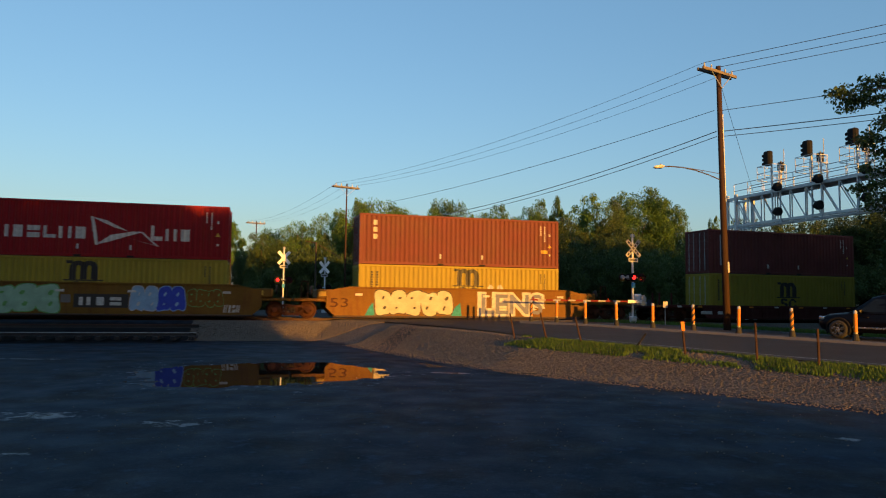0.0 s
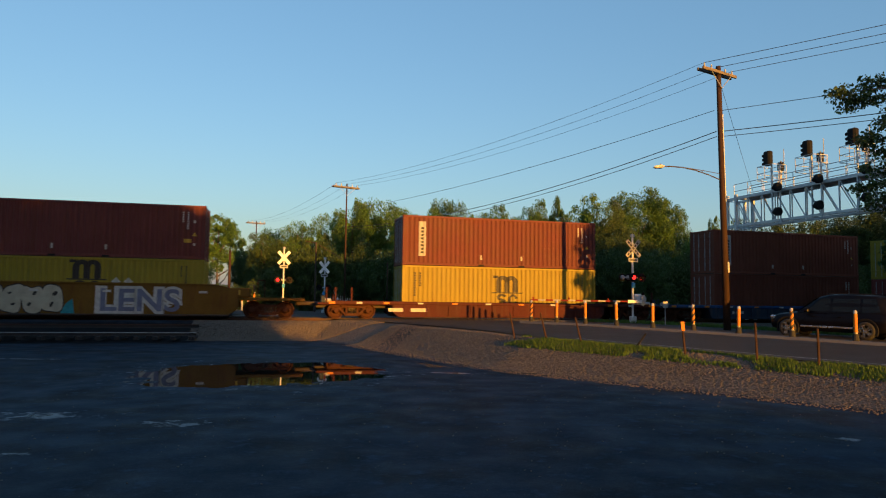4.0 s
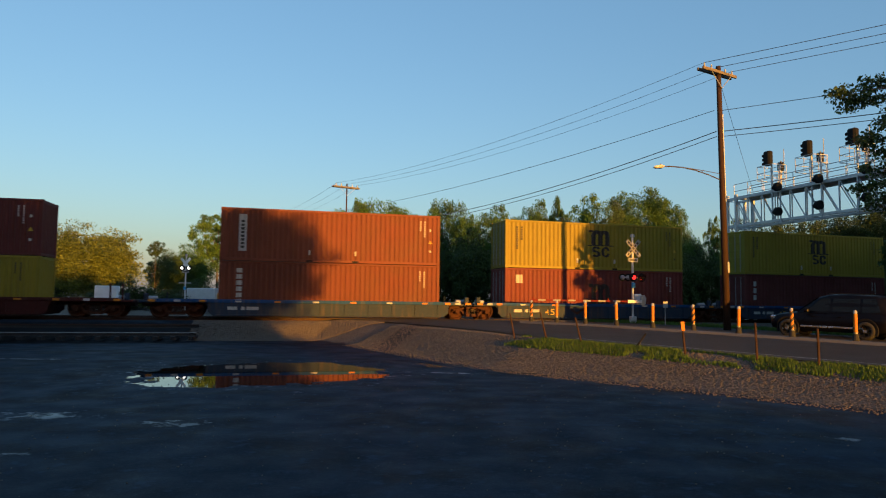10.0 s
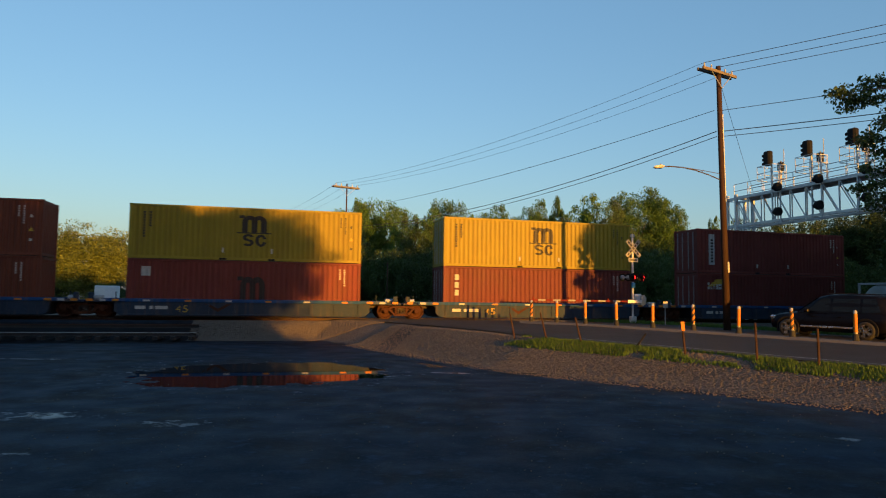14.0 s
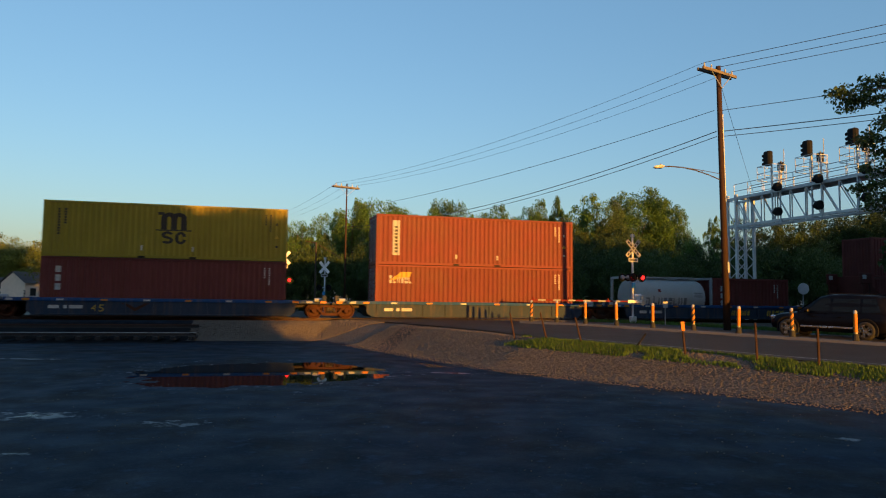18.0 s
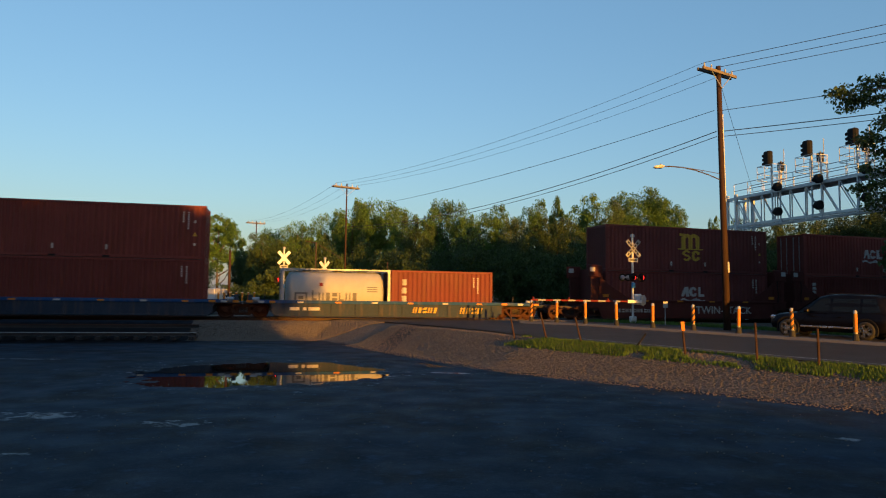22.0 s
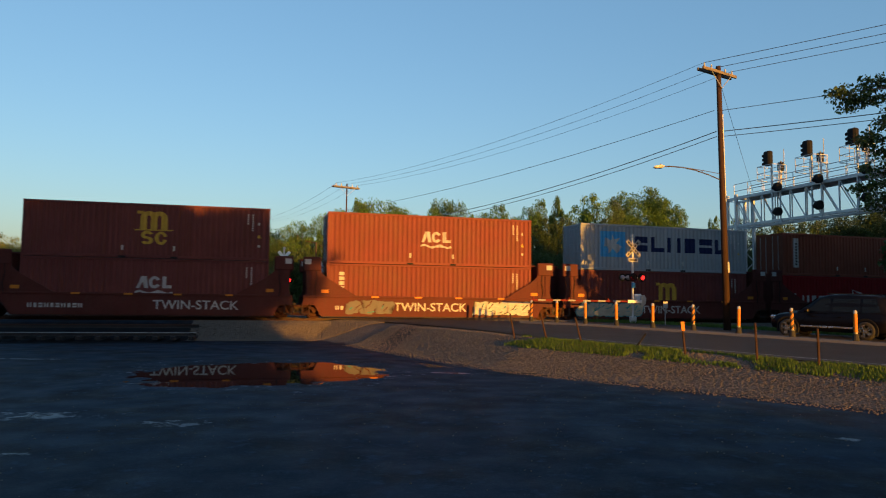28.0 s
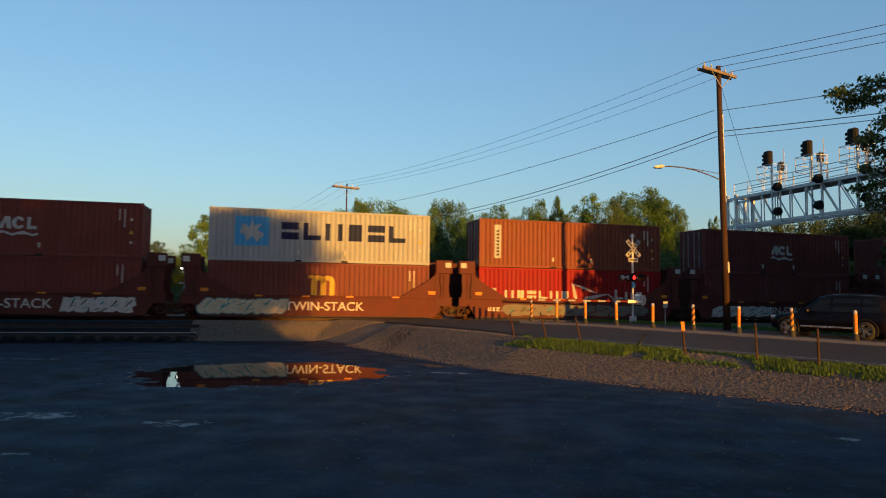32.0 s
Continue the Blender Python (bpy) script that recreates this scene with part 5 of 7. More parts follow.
# ---- leaning marker stakes at the lot's edge ----
for x, y, h, lean, paint in ((2.58, 25.02, 0.99, -11, "pole_wood"), (3.58, 24.26, 1.0, -13, "pole_wood"), (4.52, 22.94, 0.92, -14, "pole_wood"), (5.82, 21.54, 0.62, 36, "black"),
                             (6.81, 19.9, 1.0, -5, "orange_mark"), (8.14, 18.38, 1.06, -2, "pole_wood"), (9.15, 17.28, 1.0, -1, "pole_wood")):
    t = thing("marker_stake", "thin weathered wooden stake leaning at the gravel edge" if paint == "pole_wood" else "thin painted stake at the gravel edge", "stake",
              pose(x, y, gz(x, y) - 0.08, 0, lean, 0), "marker stakes")
    part("shaft", rod((0, 0, 0), (0, 0, h), 0.032, 0.028, 7), M["pole_wood"] if paint != "black" else M["black"], t)
    if paint == "orange_mark":
        part("reflector", box(-0.05, -0.045, h - 0.25, 0.05, -0.03, h), M["orange_mark"], t)

# ---- crossing signal with gate ----
def crossbuck(parent, z, y, paint, near=True):
    for sg in (1, -1):
        b = part("crossbuck_blade", box(-0.61, -0.012, -0.115, 0.61, 0.012, 0.115, 0.006), M[paint], parent, "weathered white crossbuck blade")
        b.matrix_basis = pose(0, y - 0.014 * sg, z, 0, 48 * sg, 0)
        for k in range(5 if near else 0):
            s = part("letter_bar", box(-0.5 + k * 0.21, -0.017, -0.05, -0.37 + k * 0.21, -0.0135, 0.05), M["black_mark"], b)


flashers = []                                         # (lamp drum, place on its signal, which of the pair)


def signal(x, y, z, turn, label, lens="lamp_red", lit=True, height=5.0, paint="sign_white", lamps=(-0.42, 0.42), drop=2.32):
    t = thing("crossing_signal", label, "crossing signal", pose(x, y, z, 0, 0, turn), "crossing signals")
    part("foundation", box(-0.35, -0.35, -0.1, 0.35, 0.35, 0.12, 0.03), M["concrete"], t)
    part("mast_base", box(-0.16, -0.16, 0.12, 0.16, 0.16, 0.5, 0.04), M["silver"], t)
    part("mast", rod((0, 0, 0.4), (0, 0, height), 0.06, seg=12), M["silver"], t)
    crossbuck(t, height - 0.68, -0.09, paint, paint == "sign_white")
    part("track_sign", box(-0.3, -0.085, height - 1.45, 0.3, -0.07, height - 1.22, 0.005), M["white"], t)
    part("track_sign_mark", box(-0.22, -0.09, height - 1.37, 0.22, -0.0855, height - 1.3), M["black_mark"], t)
    part("bell", rod((0, 0, height - 0.02), (0, 0, height + 0.14), 0.14, 0.09, 14), M["galv"], t)
    part("crossarm", rod((-0.55, -0.05, height - 2.32), (0.55, -0.05, height - 2.32), 0.035, seg=8), M["silver"], t)
    part("junction_box", box(-0.1, -0.14, height - 2.9, 0.1, -0.02, height - 2.62, 0.02), M["blue_mark"], t, "blue sign plate")
    for k, sx in enumerate(lamps):
        zl = height - drop
        part("lamp_backing", rod((sx, -0.10, zl), (sx, -0.08, zl), 0.25, seg=24), M["black"], t)
        part("lamp_housing", rod((sx, -0.08, zl), (sx, 0.1, zl), 0.13, 0.09, 14), M["black"], t)
        if lens == "lamp_red" and lit:
            # a drum behind the lens ring, glowing on one half, that swings round to flash
            d = new("lamp_drum")
            d.parent = t
            d.matrix_basis = pose(sx, -0.19, zl)
            for name_, mt, u0, lab_ in (("lamp_lens", "lamp_red", math.pi, "glowing red lens"), ("lamp_blank", "black", 0.0, "")):
                bm = bmesh.new()
                rings = [[bm.verts.new((0.13 * math.cos(w) * math.cos(v), 0.085 * math.sin(w) * math.cos(v), 0.13 * math.sin(v))) for w in (u0 + math.pi * q / 10 for q in range(11))] for v in (-1.5, -1.0, -0.5, 0.0, 0.5, 1.0, 1.5)]
                for r0, r1 in zip(rings, rings[1:]):
                    for q in range(10):
                        bm.faces.new((r0[q], r0[q + 1], r1[q + 1], r1[q]))
                part(name_, bm, M[mt], d, lab_, True)
            flashers.append((d, sx, zl, k))
        else:
            part("lamp_lens", rod((sx, -0.13, zl), (sx, -0.10, zl), 0.125, seg=18), M[lens] if lit else M["black"], t, "glowing lens" if lit else "")
        bm = bmesh.new()
        for j in range(9):
            w0, w1 = math.pi * j / 9, math.pi * (j + 1) / 9
            r_ = 0.15
            c = [bm.verts.new((sx + r_ * math.cos(w), yy, zl + r_ * math.sin(w))) for w, yy in ((w0, -0.12), (w1, -0.12), (w1, -0.34), (w0, -0.34))]
            bm.faces.new(c)
        bmesh.ops.solidify(bm, geom=bm.faces[:], thickness=0.01)
        part("lamp_hood", bm, M["black"], t)
    return t


sig = signal(10.75, 40.0, 0.84, 14, "silver crossing signal with a white crossbuck and red lamps", lamps=(-0.02, 0.52))
for sx in (-0.55, -0.2):
    part("rear_lamp_backing", rod((sx, 0.16, 2.68), (sx, 0.18, 2.68), 0.22, seg=20), M["black"], sig)
    part("rear_lamp_housing", rod((sx, 0.02, 2.68), (sx, 0.16, 2.68), 0.09, 0.13, 14), M["galv"], sig)
part("gate_mechanism", box(0.06, -0.22, 1.15, 0.5, 0.2, 1.75, 0.08), M["silver"], sig, "silver gate motor housing")
part("counterweight", plate([(0.3, 1.15), (0.5, 1.08), (0.62, 1.2), (0.66, 1.5), (0.55, 1.7), (0.35, 1.62)], -0.32, -0.25), M["galv"], sig)
part("gate_bracket", box(-0.4, -0.34, 1.25, 0.3, -0.27, 1.42, 0.02), M["galv"], sig)
# the lowered gate arm
arm = thing("gate_arm", "lowered red and white striped crossing gate arm", "gate arm", None)
for k in range(13):
    q = part("arm_section", box(-5.75 + k * 0.42, -0.02, -0.045, -5.75 + (k + 1) * 0.42 - 0.004, 0.02, 0.045, 0.008), M["sign_white"] if k % 2 else M["red_mark"], arm)
for x in (-5.6, -3.6, -1.4):
    lamp = part("arm_lamp", rod((x, 0, 0.045), (x, 0, 0.16), 0.045, seg=10), M["red_mark"], arm)
part("arm_root", box(-0.3, -0.04, -0.09, 0.5, 0.04, 0.09, 0.01), M["silver"], arm)
arm.matrix_world = pose(10.75 - 0.1, 40.0 - 0.42, 2.16, 0, 0.3, 2)

signal(-11.7, 52.0, 0.75, 14, "silver crossing signal with crossbuck on the far side of the tracks", height=5.0, paint="clean_white")
signal(-9.5, 57.0, 0.7, -20, "silver crossing signal beyond the tracks", lit=False, height=4.6, paint="clean_white")
signal(-21.8, 60.0, 0.7, -8, "sunlit white crossbuck with lamps beyond the tracks", "lamp_white", height=4.9, paint="clean_white", lamps=(-0.3, 0.3), drop=1.05)

# small white sign and utility cabinet by the gate
t = thing("marker_sign", "small white marker plate on a thin post", "sign", pose(11.6, 36.9, 0.8, 0, 0, 10))
part("post", rod((0, 0, 0), (0, 0, 1.25), 0.03, seg=8), M["galv"], t)
part("plate", box(-0.13, -0.045, 1.05, 0.13, -0.03, 1.38, 0.005), M["white"], t)

# ---- utility poles ----
def utility_pole(x, y, z, h, lean, turn, label, arms=True, lamp=False, r=0.17):
    t = thing("utility_pole", label, "utility pole", pose(x, y, z, 0, lean, 0), "utility poles")
    part("shaft", rod((0, 0, -0.2), (0, 0, h), r, r * 0.66, 14), M["pole_wood"], t, smooth=True)
    if arms:
        for dy in (-0.14, 0.14):
            c = part("crossarm", box(-1.42, -0.05, h - 0.42, 1.22, 0.05, h - 0.28, 0.01), M["arm_wood"], t)
            c.matrix_basis = pose(0, 0, 0, 0, 0, turn) @ pose(0, dy, 0)
        for u in (-1.1, -0.55, 0.55, 1.1):
            i_ = part("insulator", rod((u, 0, h - 0.28), (u, 0, h - 0.02), 0.06, 0.03, 8), M["galv"], t)
            i_.matrix_basis = pose(0, 0, 0, 0, 0, turn)
        for sg in (-1, 1):
            b_ = part("brace", rod((0, -0.16, h - 1.1), (sg * 0.75, -0.16, h - 0.42), 0.02, seg=6), M["galv"], t)
            b_.matrix_basis = pose(0, 0, 0, 0, 0, turn)
    return t


pole = utility_pole(13.25, 33.0, 0.85, 12.55, -1.05, 35, "tall weathered wooden utility pole with a double crossarm")
# the arm's shade is put into its colour: dark steel, against a pale head
part("lamp_arm", tube([(-0.15, -0.08, 7.08), (-0.7, -0.16, 7.3), (-1.35, -0.26, 7.5), (-2.0, -0.36, 7.62), (-2.6, -0.4, 7.66), (-2.95, -0.4, 7.66)], 0.028), M["steel_dark"], pole)
part("lamp_arm_stay", tube([(-0.15, -0.08, 7.36), (-1.0, -0.2, 7.5), (-1.6, -0.3, 7.58), (-2.3, -0.38, 7.66)], 0.014), M["steel_dark"], pole)
part("arm_strut", rod((-1.0, -0.2, 7.39), (-1.0, -0.2, 7.5), 0.012, seg=5), M["steel_dark"], pole)
lamp_head = part("lamp_head", plate([(-3.35, 7.60), (-3.28, 7.68), (-3.0, 7.72), (-2.85, 7.69), (-2.85, 7.63)], -0.52, -0.28), M["galv"], pole, "pale cobra-head street lamp")
part("photocell", rod((-3.0, -0.4, 7.72), (-3.0, -0.4, 7.79), 0.035, seg=8), M["galv"], lamp_head)
part("lamp_glass", box(-3.28, -0.5, 7.57, -2.92, -0.3, 7.605, 0.01), M["pale_mark"], lamp_head)
part("pole_tag", box(0.05, -0.19, 2.7, 0.13, -0.165, 3.2), M["pale_mark"], pole)
# added pale rod that draws the sunlit right edge of the upper pole
part("lit_edge_strip", rod((0.09, -0.13, 6.0), (0.08, -0.11, 10.2), 0.03, seg=8), M["galv"], pole, "pale strip standing for the pole's sunlit edge")
utility_pole(-8.85, 64.0, 0.6, 12.0, 0, 35, "tall wooden utility pole with a crossarm beyond the tracks", r=0.09)
utility_pole(-25.5, 96.0, 0.6, 12.0, 0, 35, "distant wooden utility pole with a crossarm", r=0.1)
utility_pole(-19.0, 63.0, 0.6, 5.7, 0, 0, "short bare sunlit pole beyond the tracks", arms=False, r=0.14)
utility_pole(-4.6, 44.8 + 14, 0.6, 4.6, 0, 0, "thin pale post beyond the tracks", arms=False, r=0.07)
t = thing("street_lamp", "street lamp with a bent arm beyond the tracks", "street lamp", pose(-10.8, 60.0, 0.6), "")
part("post", rod((0, 0, 0), (0, 0, 6.3), 0.08, 0.06, 8), M["steel_dark"], t)
part("arm", tube([(0, 0, 6.2), (-0.9, 0, 6.4)], 0.03), M["steel_dark"], t)
part("guy_arm", tube([(0, 0, 6.2), (1.4, 0, 5.4), (2.2, 0, 4.9)], 0.025), M["steel_dark"], t)


def wire(a, b, sag, r, name="overhead_wire", label="thin sagging overhead wire between the poles"):
    pts = []
    a, b = Vector(a), Vector(b)
    for k in range(25):
        u = k / 24
        p = a.lerp(b, u)
        p.z -= sag * 4 * u * (1 - u)
        pts.append(p)
    cu = bpy.data.curves.new(name, "CURVE")
    cu.dimensions, cu.bevel_depth, cu.bevel_resolution = "3D", r, 1
    sp = cu.splines.new("POLY")
    sp.points.add(len(pts) - 1)
    for q, p in zip(sp.points, pts):
        q.co = (*p, 1)
    cu.materials.append(M["wire"])
    tmp = bpy.data.objects.new(name, cu)
    me_ = bpy.data.meshes.new_from_object(tmp)
    bpy.data.objects.remove(tmp)
    return tagged(new(name, me_), label, "wire", "overhead wires")


AX = Vector((math.cos(radians(35)), math.sin(radians(35)), 0))
P1, P2 = Vector((13.0, 33.0, 0)), Vector((-8.85, 64.0, 0))
for u in (-1.1, 0.0, 1.1):
    wire(P1 + AX * u + Vector((0, 0, 13.35)), P2 + AX * u + Vector((0, 0, 12.55)), 0.75, 0.009)
    wire(P1 + AX * u + Vector((0, 0, 13.35)), P1 + AX * u + Vector((23.6, -21.7, 13.3)), 0.1, 0.013)
    wire(P2 + AX * u + Vector((0, 0, 12.55)), Vector((-25.5, 96.0, 12.5)) + AX * u, 0.8, 0.009)
wire(P1 + Vector((-0.2, 0, 11.25)), P2 + Vector((0, 0, 10.2)), 0.5, 0.014)
wire(P1 + Vector((0.1, 0, 11.25)), P1 + Vector((23.6, -21.7, 11.0)), 0.2, 0.014)
for z, r in ((10.25, 0.020), (10.0, 0.016)):
    wire(P1 + Vector((-0.1, 0, z)), P2 + Vector((0, 0, z - 1.6)), 1.0, r)
    wire(P1 + Vector((0.1, 0, z)), P1 + Vector((23.6, -21.7, z - 0.3)), 0.3, r)
wire(P1 + Vector((0.1, 0, 12.6)), Vector((22.3, 50.5, 10.2)), 0.05, 0.01, "guy_wire", "thin slanting guy wire")

# ---- signal bridge over the tracks ----
br = thing("signal_bridge", "silver lattice signal bridge over the tracks with railings", "signal bridge", pose(21.75, 51.4, 0.7, 0, 0, -73))
B0, B1, BW = -1.2, 26.0, 1.4                           # the span runs along local x towards the camera's side
ZB, ZT = 7.0, 9.0
for y in (-BW / 2, BW / 2):
    for z in (ZB, ZT):
        part("chord", box(B0, y - 0.08, z - 0.09, B1, y + 0.08, z + 0.09, 0.01), M["silver"], br)
    k = 0
    x = B0 + 0.2
    while x < B1 - 1.3:
        part("web_post", rod((x, y, ZB), (x, y, ZT), 0.045, seg=6), M["silver"], br)
        part("web_diagonal", rod((x, y, ZT if k % 2 else ZB + 2), (x + 1.3, y, ZB), 0.04, seg=6), M["silver"], br)
        x += 1.3
        k += 1
for k in range(21):
    x = B0 + 0.2 + k * 1.3
    for z in (ZB, ZT):
        part("cross_brace", rod((x, -BW / 2, z), (x, BW / 2, z), 0.035, seg=6), M["silver"], br)
part("deck_grating", box(B0 + 1.4, -BW / 2, ZT + 0.1, B1, BW / 2, ZT + 0.14), M["galv"], br)
for y in (-BW / 2, BW / 2):
    for z in (ZT + 0.55, ZT + 1.05):
        part("handrail", rod((B0 + 1.4, y, z), (B1, y, z), 0.025, seg=6), M["silver"], br)
    for k in range(19):
        part("handrail_post", rod((B0 + 1.4 + k * 1.4, y, ZT + 0.1), (B0 + 1.4 + k * 1.4, y, ZT + 1.05), 0.025, seg=6), M["silver"], br)
# the far tower: two posts with lattice between
for y in (-0.75, 0.75):
    for x in (-0.45, 0.45):
        part("tower_post", box(x - 0.09, y - 0.09, 0, x + 0.09, y + 0.09, ZT + 0.3, 0.01), M["silver"], br)
for k in range(5):
    z = 0.4 + k * 1.35
    for x in (-0.45, 0.45):
        part("tower_brace", rod((x, -0.75, z), (x, 0.75, z + 1.35), 0.04, seg=6), M["silver"], br)
        part("tower_brace", rod((x, 0.75, z), (x, -0.75, z + 1.35), 0.04, seg=6), M["silver"], br)
for x in (4.0, 7.4, 10.8):
    for hi, zz in ((True, 0), (False, 0)):
        if hi:
            part("signal_mast", rod((x, -0.75, ZB - 0.2), (x, -0.75, ZT + 2.6), 0.06, seg=8), M["silver"], br)
            part("signal_mast", rod((x - 0.57, 0.55, ZT), (x - 0.57, 0.55, ZT + 2.3), 0.045, seg=8), M["galv"], br)
            part("antenna", rod((x - 0.35, 0.6, ZT + 1.9), (x - 0.35, 0.6, ZT + 3.1), 0.025, seg=6), M["galv"], br)
    hd = part("signal_head", box(x - 0.3, -1.25, ZT + 1.75, x + 0.3, -0.83, ZT + 2.75, 0.1), M["black"], br, "black signal head with a round-topped backing")
    for j in range(3):
        part("signal_hood", rod((x - 0.3, -1.02, ZT + 1.96 + j * 0.28), (x - 0.5, -1.02, ZT + 1.94 + j * 0.28), 0.11, 0.10, 10), M["black"], hd)
    part("signal_mast", rod((x + 0.8, -0.82, ZB - 0.2), (x + 0.8, -0.82, ZT + 1.75), 0.055, seg=8), M["silver"], br)
    for z in (ZT - 1.45, ZT + 0.2):
        h2 = part("signal_head", rod((x + 0.68, -1.05, z), (x + 0.92, -1.05, z), 0.29, seg=18), M["black"], br, "round black signal target")
        part("signal_hood", rod((x + 0.7, -1.05, z), (x + 0.4, -1.05, z - 0.03), 0.12, seg=10), M["black"], h2)
    part("relay_box", box(x - 0.75, 0.35, ZT + 1.6, x - 0.4, 0.7, ZT + 2.2, 0.05), M["black"], br, "dark relay box")
    # little service cage
    for y in (-1.35, -0.2):
        for z in (ZT + 0.8, ZT + 1.25, ZT + 1.75):
            part("cage_rail", rod((x - 0.7, y, z), (x + 0.7, y, z), 0.022, seg=5), M["silver"], br)
        for xx in (-0.7, 0.0, 0.7):
            part("cage_post", rod((x + xx, y, ZT + 0.8), (x + xx, y, ZT + 1.75), 0.022, seg=5), M["silver"], br)
    for xx in (-0.7, 0.7):
        for z in (ZT + 0.8, ZT + 1.25, ZT + 1.75):
            part("cage_rail", rod((x + xx, -1.35, z), (x + xx, -0.2, z), 0.022, seg=5), M["silver"], br)
    for k in range(6):
        part("ladder_rung", rod((x + 0.9, -0.9, ZT + 0.1 + k * 0.28), (x + 0.9, -0.5, ZT + 0.1 + k * 0.28), 0.015, seg=5), M["silver"], br)
    for y in (-0.9, -0.5):
        part("ladder_rail", rod((x + 0.9, y, ZT), (x + 0.9, y, ZT + 1.6), 0.02, seg=5), M["silver"], br)
t = thing("dish_marker", "round pale disc on a post beyond the tracks", "sign", pose(27.0, 53.0, 0.6))
part("post", rod((0, 0, 0), (0, 0, 2.6), 0.04, seg=8), M["galv"], t)
part("disc", rod((0, -0.08, 2.7), (0, -0.04, 2.7), 0.42, seg=24), M["silver"], t)

# ---- stored rails and sleepers beside the track ----
for side, z, s1, lab in ((-6.2, -0.53, -12.9, "long spare rail lying on sleepers beside the lot"), (-4.8, -0.22, -12.3, "long spare rail lying on the ballast bank")):
    rail_run(-44.0, s1, side, z, "spare_rail", lab, 3.1, "spare rails", "rail_old", "galv" if side < -6 else "rail_side")
for k in range(40):
    s = -43.6 + k * 0.78
    t = thing("sleeper", "short dark wooden sleeper under spare rails", "sleeper", track_pose(s, -0.86, -5.8), "spare sleepers")
    use(("sleeper_block",), lambda: box(-0.11, -0.85, 0, 0.11, 1.3, 0.16, 0.015), M["tie"], "block", t)

# ---- beyond the tracks ----
def house(x, y, w, d, h, turn, label):
    t = thing("house", label, "house", pose(x, y, 0.5, 0, 0, turn))
    part("wall", box(-w / 2, -d / 2, 0, w / 2, d / 2, h), M["siding"], t)
    bm = bmesh.new()
    r_ = h + d * 0.28
    v = [bm.verts.new(c) for c in ((-w / 2 - 0.3, -d / 2 - 0.4, h - 0.1), (w / 2 + 0.3, -d / 2 - 0.4, h - 0.1), (w / 2 + 0.3, 0, r_), (-w / 2 - 0.3, 0, r_), (-w / 2 - 0.3, d / 2 + 0.4, h - 0.1), (w / 2 + 0.3, d / 2 + 0.4, h - 0.1))]
    bm.faces.new((v[0], v[1], v[2], v[3])), bm.faces.new((v[3], v[2], v[5], v[4]))
    bmesh.ops.solidify(bm, geom=bm.faces[:], thickness=0.15)
    part("roof", bm, M["shingle"], t)
    for sx in (-w / 2, w / 2 - 0.02):
        part("gable", plate([(-d / 2, h), (d / 2, h), (0, r_ - 0.12)], 0, 0.02), M["siding"], t).matrix_basis = pose(sx, 0, 0, 0, 0, 90)
    for k in range(3):
        wn_ = part("window", box(-w * 0.33 + k * w * 0.3 - 0.5, -d / 2 - 0.04, h * 0.4, -w * 0.33 + k * w * 0.3 + 0.5, -d / 2 + 0.05, h * 0.8), M["white"], t)
        part("pane", box(-w * 0.33 + k * w * 0.3 - 0.42, -d / 2 - 0.06, h * 0.44, -w * 0.33 + k * w * 0.3 + 0.42, -d / 2 - 0.045, h * 0.76), M["glass_dark"], wn_)
    part("chimney", box(w * 0.2, 0.3, r_ - 0.6, w * 0.2 + 0.6, 0.9, r_ + 0.7), M["concrete"], t)
    return t


house(-62.0, 108.0, 7.0, 6.0, 3.4, 62, "pale house with a gable roof, lit by the low sun")
house(-69.0, 110.0, 6.0, 6.0, 2.6, 10, "low pale house among trees")
cab = thing("signal_cabinet", "white metal equipment cabinet beside the far track", "cabinet", pose(-24.6, 52.0, 0.7, 0, 0, 10))
part("body", box(-0.75, -0.5, 1.05, 0.75, 0.5, 2.15, 0.04), M["clean_white"], cab)
part("door_panel", box(-0.45, -0.53, 1.12, 0.68, -0.505, 2.08, 0.01), M["clean_white"], cab)
for x in (-0.6, 0.6):
    part("leg", box(x - 0.06, -0.3, 0, x + 0.06, 0.3, 1.05), M["galv"], cab)
van = thing("box_truck", "pale box truck standing on the road beyond the tracks", "truck", pose(-21.6, 66.0, 0.62, 0, 0, -20))
part("cargo_box", box(-2.0, -0.95, 0.8, 1.2, 0.95, 2.3, 0.06), M["silver"], van)
part("cab", plate([(1.25, 0.5), (2.6, 0.5), (2.6, 1.1), (2.1, 1.75), (1.25, 1.75)], -0.85, 0.85), M["siding"], van)
part("windscreen", plate([(2.16, 1.7), (2.6, 1.14), (2.63, 1.16), (2.2, 1.73)], -0.75, 0.75), M["glass_dark"], van)
for x in (-1.2, 1.9):
    for y in (-0.88, 0.88):
        part("tyre", rod((x, y - 0.12, 0.38), (x, y + 0.12, 0.38), 0.38, seg=20), M["rubber"], van)
for k in range(7):
    x, y = -19.6 + k * 0.55, 62.0 - k * 0.1
    t = thing("median_post", "sunlit white tube post on the far median", "delineator post", pose(x, y, 0.7), "far median posts")
    part("tube", rod((0, 0, 0), (0, 0, 1.9), 0.085, seg=10), M["white"], t)
    part("reflector_band", rod((0, 0, 1.1), (0, 0, 1.8), 0.0865, seg=10), M["orange_mark"], t, "orange reflective sleeve")
